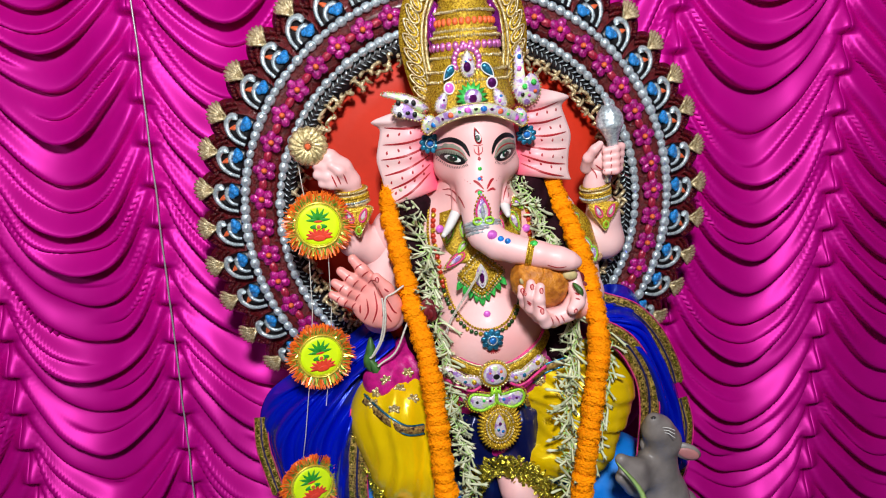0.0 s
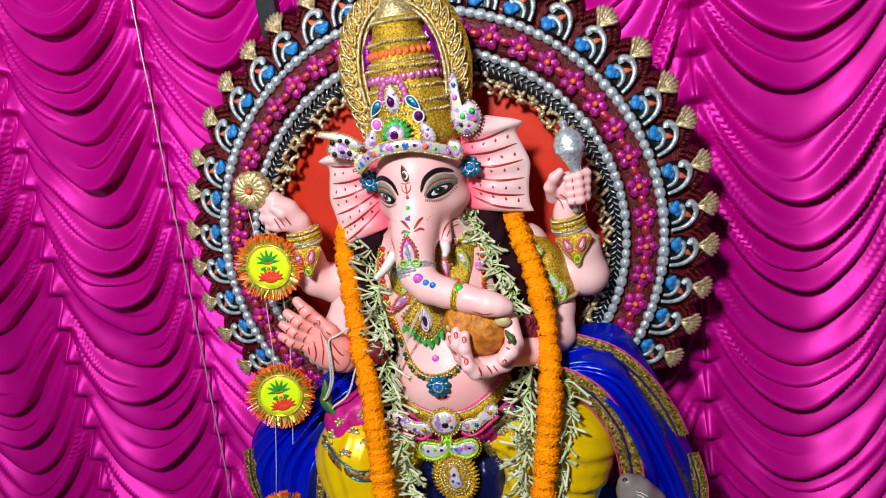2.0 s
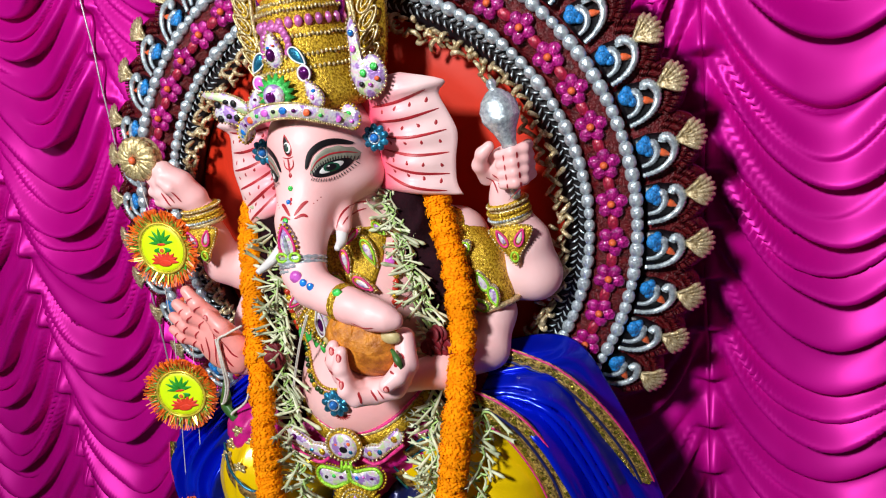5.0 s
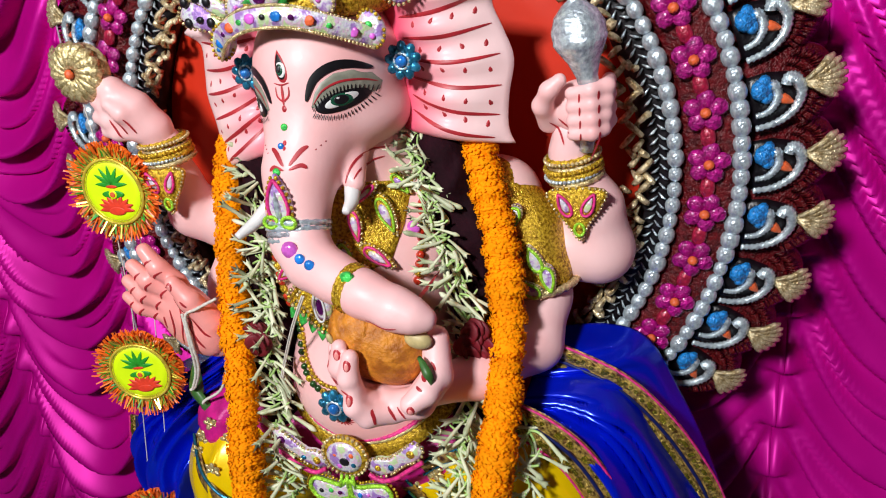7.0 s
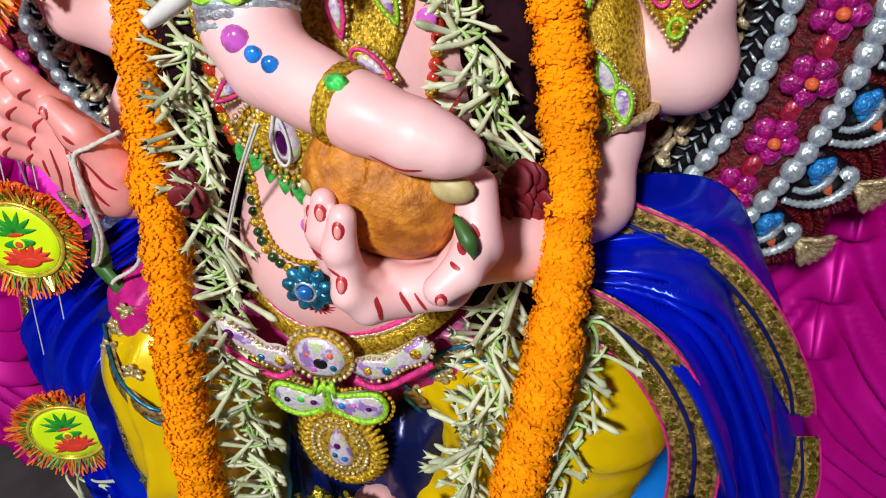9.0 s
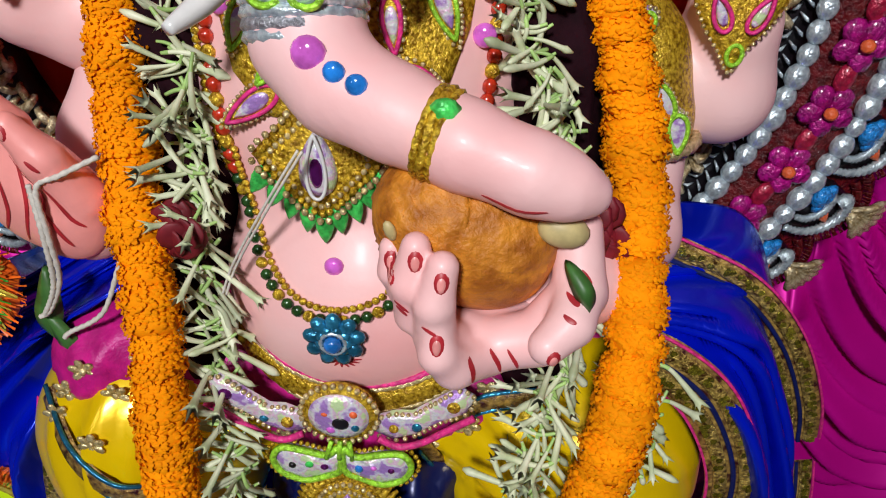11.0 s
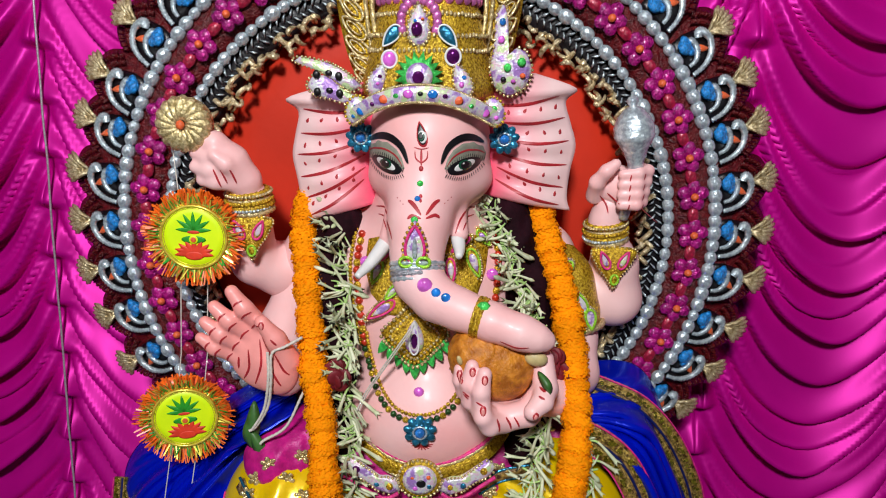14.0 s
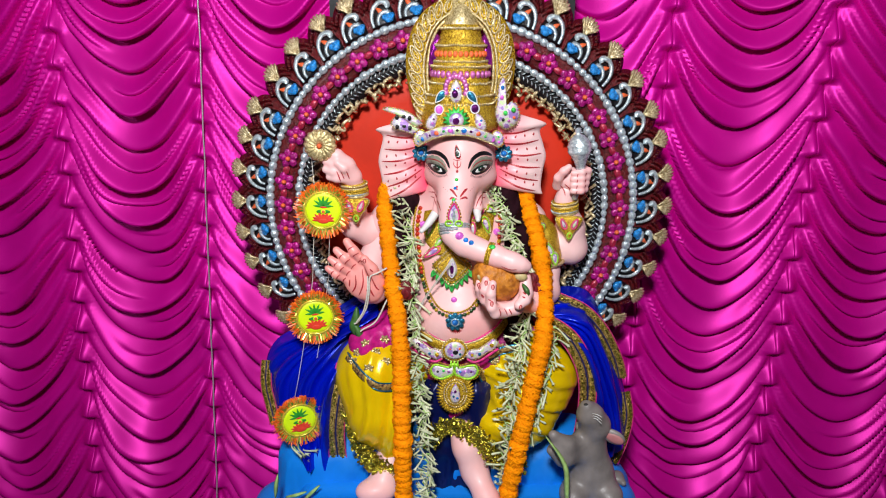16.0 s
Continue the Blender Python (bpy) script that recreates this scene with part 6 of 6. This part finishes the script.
part("lime_cord", mb, M_LIMEF, belt)
mb = MB()
for i in range(40):
    a = 2 * math.pi * i / 40
    tube(mb, [(0.0 + 0.026 * math.sin(a), yb + 0.001, 0.826 + 0.036 * math.cos(a)), (0.0 + 0.036 * math.sin(a), yb - 0.003, 0.826 + 0.047 * math.cos(a)), (0.0 + 0.046 * math.sin(a), yb + 0.003, 0.826 + 0.058 * math.cos(a))], [0.002, 0.0042, 0.0016], 5)
dp = part("drop_fringe", mb, M_GOLD, belt, "gold fringed drop")
part("oval_plate", plate(MB(), oval(0, 0.828, 0.032, 0.043, 30), yb - 0.002, 0.006, 0.004), M_GOLD, dp)
for k2, r, m2 in ((0.86, 0.0024, M_GOLD_PALE), (0.66, 0.0022, M_GOLD_PALE)):
    mb = MB()
    trim(mb, oval(0, 0.828, 0.032 * k2, 0.043 * k2, 30), yb - 0.005, r, 0, 110, True)
    tagged(part("beading", mb, m2, dp), kind="stuff")
part("pearl", plate(MB(), drop(0, 0.828, 0.015, 0.026, 22), yb - 0.006, 0.003, 0.004), M_PEARL, dp, "iridescent drop")
spots(dp, [(0.0, 0.835), (-0.004, 0.822), (0.005, 0.818)], yb - 0.0105, [M_BLUEGEM2, M_PURPLE, M_TEAL], 0.0025, 0.0042, 17)

# ---- held things ----
mace = thing("mace", "silver foil-covered mace held in the fist", "mace")
lathe_pts = [(0.0008, 0.048), (0.006, 0.046), (0.008, 0.040), (0.005, 0.034), (0.012, 0.030), (0.022, 0.020), (0.028, 0.006), (0.0275, -0.004), (0.0285, -0.006), (0.026, -0.012), (0.017, -0.028), (0.0115, -0.044), (0.0095, -0.070)]
part("head", lathe(MB(), lathe_pts, (0.290, -0.118, 1.412), 28, rot=(4, -8, 0)), M_SILVER, mace)
part("handle", tube(MB(), [(0.299, -0.104, 1.345), (0.292, -0.096, 1.300), (0.289, -0.093, 1.283)], [0.0098, 0.009, 0.008], 12), M_SILVER, mace)
ros = thing("rosette", "pale gold swirled rosette on the raised fingertips", "ornament")
RU, RZ, RY = -0.316, 1.418, -0.158
for i in range(16):
    a = 2 * math.pi * i / 16
    pts = [(RU + r * math.sin(a + 14 * r), RY - 0.016 * math.cos(math.pi * r / 0.085), RZ + r * math.cos(a + 14 * r)) for r in (0.006, 0.014, 0.022, 0.030, 0.036)]
    part("rib", tube(MB(), pts, [0.0026, 0.0055, 0.0085, 0.0095, 0.0050], 8), M_GOLD_PALE, ros)
part("backing", plate(MB(), oval(RU, RZ, 0.034, 0.034, 32), RY + 0.002, 0.010, 0.006), M_GOLD_PALE, ros)
part("centre", ball(MB(), (RU, RY - 0.020, RZ), (0.0062, 0.005, 0.0062), 10, 6), M_ORANGE, ros, "orange centre")

# the brown sweet, cracked and lumpy
sw = MB()
blob([("e", (0.094, 0.273, 1.134), (0.050, 0.040, 0.047), (0, 14, 0)), ("e", (0.074, 0.277, 1.146), (0.034, 0.036, 0.036)), ("e", (0.112, 0.275, 1.128), (0.034, 0.035, 0.040))], 0.0030, 160, sw, wrinkle=lambda v: v + Vector((1, -1, 1)) * (0.0009 * noise.noise(v * 60) + 0.0008 * noise.noise(v * 170) - 0.0020 * smooth01(1 - abs(noise.noise(v * 32)) * 14)))
sweet = thing("sweet", "large cracked brown sweet in the cupped hand", "sweet")
part("crumb_ball", sw, M_SWEET, sweet)
M_NUT = mat("pale_nut", (0.50, 0.40, 0.18), 0.5, 0.0, 0.15, 120)
part("nut", ball(MB(), (0.052, -0.309, 1.150), (0.0035, 0.0025, 0.0065), 8, 5, 0, rot=(0, -20, 0)), M_NUT, sweet, "pale sliver of nut")
part("raisin", ball(MB(), (0.066, -0.313, 1.143), (0.003, 0.002, 0.006), 8, 5, 0, rot=(0, 15, 0)), M_REDBEAD, sweet, "dark raisin")
solid("grape", ball(MB(), (0.146, -0.300, 1.150), (0.0150, 0.008, 0.0100), 14, 8, 0, rot=(0, 10, 0)), M_NUT, "pale green grape resting on the fingers", "fruit")

# ---- hanging paper medallions ----
def medallion(u, z, y, turn, yaw):
    th = thing("paper_medallion", "lime paper medallion with lotus print and orange tinsel rim", "decoration", "paper medallions on strings", S @ Matrix.Translation((u, y, z)) @ Euler((0, radians(turn), radians(yaw))).to_matrix().to_4x4())
    r = random.Random(int(1000 * z))
    rim = [((0.059 + 0.005 * abs(math.sin(5 * a))) * math.sin(a), (0.059 + 0.005 * abs(math.sin(5 * a))) * math.cos(a)) for a in (2 * math.pi * i / 90 for i in range(90))]
    part("orange_rim", plate(MB(), rim, 0.0, 0.004, 0.002), M_TINSEL_O, th, "orange scalloped rim")
    part("card", plate(MB(), oval(0, 0, 0.0435, 0.0435, 40), -0.005, 0.003, 0.0005), M_LIME, th, "lime card disc")
    mb = MB()
    ring_round(mb, (0, -0.0055, 0), (0, 1, 0), 0.0440, 0.0018, 70)
    ring_round(mb, (0, -0.0050, 0), (0, 1, 0), 0.0405, 0.0006, 60)
    part("cord_ring", mb, M_TINSEL_G, th, "gold cord")
    for m2, n, r0, r1, nm in ((M_TINSEL_O, 230, 0.050, 0.0685, "orange_tinsel"), (M_TINSEL_G, 130, 0.046, 0.062, "gold_tinsel"), (M_GREENP, 70, 0.047, 0.058, "green_tinsel")):
        mb = MB()
        for i in range(n):
            a = 2 * math.pi * (i + r.random()) / n
            b = a + r.uniform(-0.12, 0.12)
            p0, p1 = Vector((r0 * math.sin(a), -0.004, r0 * math.cos(a))), Vector((r1 * r.uniform(0.86, 1.05) * math.sin(b), -0.004 - r.uniform(-0.004, 0.010), r1 * math.cos(b)))
            s = Vector((math.cos(a), r.uniform(-0.6, 0.6), -math.sin(a))) * 0.0009
            mb.add([p0 - s, p0 + s, p1 + s, p1 - s], [(0, 1, 2, 3)])
        tagged(part(nm, mb, m2, th), kind="stuff")
    mb = MB()
    for a in (-88, -58, -30, 0, 30, 58, 88):
        L = 0.025 if abs(a) < 80 else 0.023
        plate(mb, drop(0.5 * L * math.sin(radians(a)), 0.010 + 0.5 * L * math.cos(radians(a)), 0.0042, L * 0.55, 12, -a), -0.0062, 0.0008, 0.0003, rings=2)
    part("leaf_print", mb, M_GREENP, th, "printed green leaves")
    mb = MB()
    for a in (-100, -75, -50, -25, 0, 25, 50, 75, 100):
        plate(mb, drop(0.014 * math.sin(radians(a)), -0.022 + 0.007 * math.cos(radians(a)), 0.0056, 0.013, 12, -a), -0.0066, 0.0008, 0.0003, rings=2)
    plate(mb, oval(0, -0.026, 0.013, 0.006), -0.0068, 0.0008, 0.0003)
    plate(mb, oval(0, 0.0075, 0.0085, 0.0022), -0.0066, 0.0008, 0.0003)
    part("lotus_print", mb, M_REDP, th, "printed red lotus")
    part("pot_print", plate(MB(), oval(0, -0.003, 0.0165, 0.0052), -0.0066, 0.0008, 0.0003), M_GREENP, th, "printed pot band")
    part("pot_disc", plate(MB(), oval(0, -0.003, 0.0060, 0.0060), -0.0074, 0.0008, 0.0003), M_LIME, th)
    part("pot_mark", plate(MB(), oval(0, -0.003, 0.0038, 0.0038), -0.0082, 0.0006, 0.0003), M_ORANGE, th)


medallion(-0.315, 1.264, -0.160, 2, 4)
medallion(-0.341, 1.001, -0.182, -4, 12)
medallion(-0.392, 0.722, -0.190, -8, 20)
mb = MB()
for d in (-0.020, 0.018):
    tube(mb, [(-0.322 + d, -0.145, 1.40), (-0.316 + d, -0.148, 1.30), (-0.328 + d, -0.160, 1.09), (-0.340 + d, -0.168, 1.00), (-0.372 + d, -0.176, 0.83), (-0.392 + d, -0.178, 0.74)], 0.0008, 5)
tube(mb, [(-0.392, -0.180, 0.69), (-0.385, -0.175, 0.62), (-0.385, -0.17, 0.54)], 0.0009, 5)
solid("medallion_string", mb, M_STRING, "thin white strings that carry the paper medallions", "string")
mb = MB()
for pts in ([(-0.162, -0.205, 1.135), (-0.182, -0.222, 1.128), (-0.200, -0.224, 1.118), (-0.203, -0.222, 1.08), (-0.212, -0.212, 1.035), (-0.232, -0.205, 1.00), (-0.243, -0.205, 0.992)], [(-0.206, -0.222, 1.12), (-0.207, -0.222, 1.08), (-0.218, -0.212, 1.03), (-0.238, -0.205, 0.995)], [(-0.150, -0.200, 1.075), (-0.165, -0.205, 1.05), (-0.190, -0.205, 1.00), (-0.222, -0.205, 0.978), (-0.228, -0.205, 0.972)]):
    c = curve(pts, 50)
    tube(mb, c, [0.0018 + (0.0006 if i % 2 else 0) for i in range(len(c))], 6)
solid("sacred_thread", mb, M_STRING, "twisted white cotton thread round the open hand", "string")
mb = MB()
c = curve([(-0.012, -0.245, 1.165), (-0.040, -0.235, 1.12), (-0.075, -0.215, 1.06), (-0.088, -0.212, 1.03)], 30)
tube(mb, c, 0.0011, 5)
tube(mb, [p + Vector((0.003, -0.001, 0)) for p in c], 0.0011, 5)
solid("cotton_string", mb, M_STRING, "white cotton string across the chest", "string")


def leaf(pts, width, label, material=M_LEAF):
    c = curve(pts, 16)
    k = len(c)
    V = []
    for i, p in enumerate(c):
        d = (c[min(i + 1, k - 1)] - c[max(i - 1, 0)]).normalized()
        s = d.cross(Vector((0, -1, 0))).normalized() * width * math.sin(math.pi * (i + 0.3) / (k - 0.4)) ** 0.8
        V += [p - s + Vector((0, 0.003, 0)), p + Vector((0, -0.002, 0)), p + s + Vector((0, 0.004, 0))]
    F = [q for i in range(k - 1) for q in ((3 * i, 3 * i + 1, 3 * i + 4, 3 * i + 3), (3 * i + 1, 3 * i + 2, 3 * i + 5, 3 * i + 4))]
    ob = solid("leaf", MB().add(V, F), material, label, "leaf", "loose leaves")
    md = ob.modifiers.new("thickness", "SOLIDIFY")
    md.thickness = 0.001


leaf([(-0.238, -0.190, 1.03), (-0.240, -0.196, 1.00), (-0.246, -0.196, 0.975), (-0.240, -0.190, 0.95)], 0.012, "green leaf hanging below the open hand")
leaf([(-0.246, -0.196, 0.99), (-0.232, -0.200, 0.96), (-0.226, -0.198, 0.925)], 0.010, "green leaf hanging below the open hand")
leaf([(0.215, -0.335, 0.77), (0.262, -0.345, 0.70), (0.272, -0.345, 0.62), (0.278, -0.335, 0.53)], 0.0065, "long pale grass blade before the mouse", M_STEM)
leaf([(0.148, -0.312, 1.137), (0.158, -0.322, 1.124), (0.163, -0.320, 1.110)], 0.006, "small green leaf on the cupped hand")

# ---- mouse figure ----
mo = MB()
blob([("e", (0.335, 0.225, 0.595), (0.054, 0.050, 0.070)), ("e", (0.325, 0.225, 0.665), (0.040, 0.038, 0.050)), *limb((0.332, 0.225, 0.70, 0.026), (0.335, 0.235, 0.735, 0.029), (0.318, 0.25, 0.772, 0.024), (0.308, 0.258, 0.795, 0.012)),
      *limb((0.300, 0.245, 0.69, 0.020), (0.265, 0.275, 0.705, 0.015), (0.236, 0.285, 0.735, 0.011)), *limb((0.295, 0.25, 0.665, 0.019), (0.262, 0.285, 0.672, 0.014), (0.232, 0.295, 0.70, 0.010)),
      ("e", (0.292, 0.262, 0.565), (0.032, 0.042, 0.028)), ("e", (0.372, 0.262, 0.565), (0.032, 0.042, 0.028)), *limb((0.365, 0.19, 0.56, 0.014), (0.41, 0.17, 0.555, 0.010), (0.42, 0.20, 0.555, 0.006))], 0.0045, 110, mo)
ball(mo, (0.374, -0.252, 0.714), (0.029, 0.008, 0.018), 14, 8, 0, rot=(0, 20, -20))
ball(mo, (0.376, -0.258, 0.712), (0.022, 0.005, 0.012), 14, 8, 2, rot=(0, 20, -20))
ball(mo, (0.302, -0.228, 0.728), (0.010, 0.010, 0.016), 12, 6)
ball(mo, (0.334, -0.2665, 0.766), (0.0062, 0.0045, 0.0062), 10, 6, 3)
ball(mo, (0.334, -0.2700, 0.766), (0.0040, 0.0030, 0.0040), 10, 6, 1)
ball(mo, (0.306, -0.265, 0.802), (0.006, 0.005, 0.005), 8, 5, 1)
for i in range(3):
    tube(mo, [(0.316, -0.272, 0.785 - 0.005 * i), (0.328, -0.284, 0.788 - 0.006 * i), (0.338, -0.29, 0.784 - 0.008 * i)], 0.0008, 4, 3)
mo.v = [(0.350 + (x - 0.335) * 1.10, y, 0.53 + (z - 0.53) * 1.05) for x, y, z in mo.v]
solid("mouse_figure", mo, [M_GREY, M_BLACK, mat("dusky_pink_paint", (0.42, 0.16, 0.16), 0.5), M_WHITE], "grey painted clay mouse figure beside the knee", "figurine")

# ---- sequinned hems, gold flowers and braids on the clothes ----
def sequins(mb, pts, width, count, seed, r=0.0034):
    rr = random.Random(seed)
    c = curve(pts, 120)
    for i in range(count):
        p = c[rr.randrange(len(c))] + Vector((rr.uniform(-1, 1) * width, rr.uniform(-0.008, 0.004), rr.uniform(-1, 1) * width))
        nrm = Euler((rr.uniform(-0.7, 0.7), 0, rr.uniform(-0.7, 0.7))).to_matrix()
        mb.add([p + nrm @ Vector((r * math.cos(a), 0, r * math.sin(a))) for a in (math.pi * k / 3 for k in range(6))], [tuple(range(6))])


mb = MB()
sequins(mb, [(-0.255, -0.200, 0.735), (-0.235, -0.235, 0.69), (-0.200, -0.255, 0.645), (-0.15, -0.26, 0.61)], 0.022, 1100, 1, 0.0042)
tagged(part("sequin_hem", mb, M_SEQUIN, legs, "dark gold sequinned hem"), kind="stuff")
mb = MB()
sequins(mb, [(-0.06, -0.245, 0.70), (-0.02, -0.25, 0.745), (0.04, -0.262, 0.735), (0.085, -0.262, 0.69), (0.125, -0.262, 0.655), (0.165, -0.262, 0.64)], 0.020, 1300, 2, 0.0042)
tagged(part("sequin_hem", mb, M_SEQUIN, legs, "dark gold sequinned hem"), kind="stuff")
ltree = {}
for ob in legs.children:
    if ob.name.startswith(("trouser", "hip")):
        ltree[ob.name] = BVHTree.FromPolygons([tuple(v.co) for v in ob.data.vertices], [tuple(p.vertices) for p in ob.data.polygons])


def leg_y(u, z):
    hits = [h.y for t in ltree.values() for h in (t.ray_cast(Vector((u, -1, z)), Vector((0, 1, 0)))[0],) if h]
    return min(hits) if hits else -0.18


rr = random.Random(6)
for u, z in ((-0.215, 0.945), (-0.19, 0.925), (-0.235, 0.92), (-0.205, 0.895), (-0.17, 0.95), (-0.165, 0.905), (-0.245, 0.90), (0.145, 0.945), (0.165, 0.955), (0.10, 0.90), (0.115, 0.93), (-0.06, 0.87), (0.065, 0.865), (-0.07, 0.80), (0.06, 0.80), (-0.10, 0.90), (0.19, 0.965)):
    y = leg_y(u, z)
    f = MB()
    n = 6
    for i in range(n):
        a = 2 * math.pi * i / n + u * 40
        ball(f, (u + 0.0075 * math.sin(a), y - 0.001, z + 0.0075 * math.cos(a)), (0.0042, 0.0016, 0.0055), 6, 4, rot=(0, math.degrees(a), 0))
    ball(f, (u, y - 0.0015, z), (0.0035, 0.002, 0.0035), 6, 4)
    part("gold_flower", f, M_GOLD_PALE, legs, "woven gold flower")
for pts, w in (([(-0.262, 0.905), (-0.225, 0.880), (-0.185, 0.855), (-0.150, 0.845)], 0.020), ([(0.085, 0.905), (0.115, 0.925), (0.16, 0.935)], 0.018), ([(0.060, 0.875), (0.075, 0.83), (0.085, 0.79), (0.06, 0.765)], 0.018), ([(-0.05, 0.83), (-0.055, 0.78), (-0.045, 0.73)], 0.018)):
    c = [(u, leg_y(u, z) - 0.004, z) for u, z in pts]
    part("braid", strip(MB(), c, w, 0.003), M_BORDER, legs, "gold and maroon braid")
    mb = MB()
    tube(mb, curve([(x, y - 0.002, z + w * 0.5) for x, y, z in c], 24), 0.0022, 5)
    tube(mb, curve([(x, y - 0.002, z - w * 0.5) for x, y, z in c], 24), 0.0022, 5)
    part("blue_edge", mb, M_TEAL, legs)
M_ROSERED = mat("dark_red_rose", (0.16, 0.004, 0.012), 0.6, 0.0, 0.3, 60)
# dark red rose petals tucked in the garlands
rr = random.Random(9)
for u, z, y in ((-0.118, 1.085, -0.215), (-0.112, 1.075, -0.222), (0.180, 1.115, -0.235), (0.172, 1.100, -0.24), (0.188, 1.095, -0.235), (-0.120, 1.07, -0.212)):
    ro = thing("rose", "dark red rose tucked into the garland", "flower", "roses in the garland")
    for i in range(7):
        a = 2 * math.pi * i / 7
        part("petal", ball(MB(), (u + 0.006 * math.sin(a), y + 0.016 - 0.001 * i, z + 0.006 * math.cos(a)), (0.013, 0.0025, 0.012), 9, 5, rot=(rr.uniform(-30, 30), math.degrees(a), rr.uniform(-30, 30))), M_ROSERED, ro)

# white blossoms below the lowest medallion, and pale grass on the pedestal
bl = thing("white_blossom", "white blossoms hanging below the lowest paper medallion", "flower")
rr = random.Random(21)
for i in range(5):
    q = Euler((rr.uniform(1.7, 3.6), rr.uniform(-0.5, 0.5), rr.uniform(-1, 1))).to_matrix().to_4x4()
    part("blossom", bud_data[(i * 3) % 12], None, bl, m=Matrix.Translation((-0.415 + 0.006 * i, -0.195, 0.655 - 0.008 * (i % 3))) @ q @ Matrix.Diagonal((0.8, 0.8, 0.8, 1)))
for u, z, du, dz in ((-0.452, 0.525, 0.012, 0.075), (-0.425, 0.530, 0.055, 0.020), (-0.380, 0.520, 0.045, 0.050), (0.115, 0.53, -0.03, 0.035)):
    leaf([(u, -0.245, z), (u + du * 0.5, -0.255, z + dz * 0.55), (u + du, -0.250, z + dz)], 0.0055, "pale green grass blade lying on the pedestal cloth", M_STEM)
bt = thing("white_petal", "small white petal stuck to the blue drape", "flower")
part("petal", ball(MB(), (0.350, -0.205, 0.866), (0.007, 0.002, 0.004), 8, 5, rot=(0, 15, 0)), M_WHITE, bt)
part("petal", ball(MB(), (0.355, -0.205, 0.859), (0.003, 0.002, 0.006), 8, 5, rot=(0, -20, 0)), M_WHITE, bt)
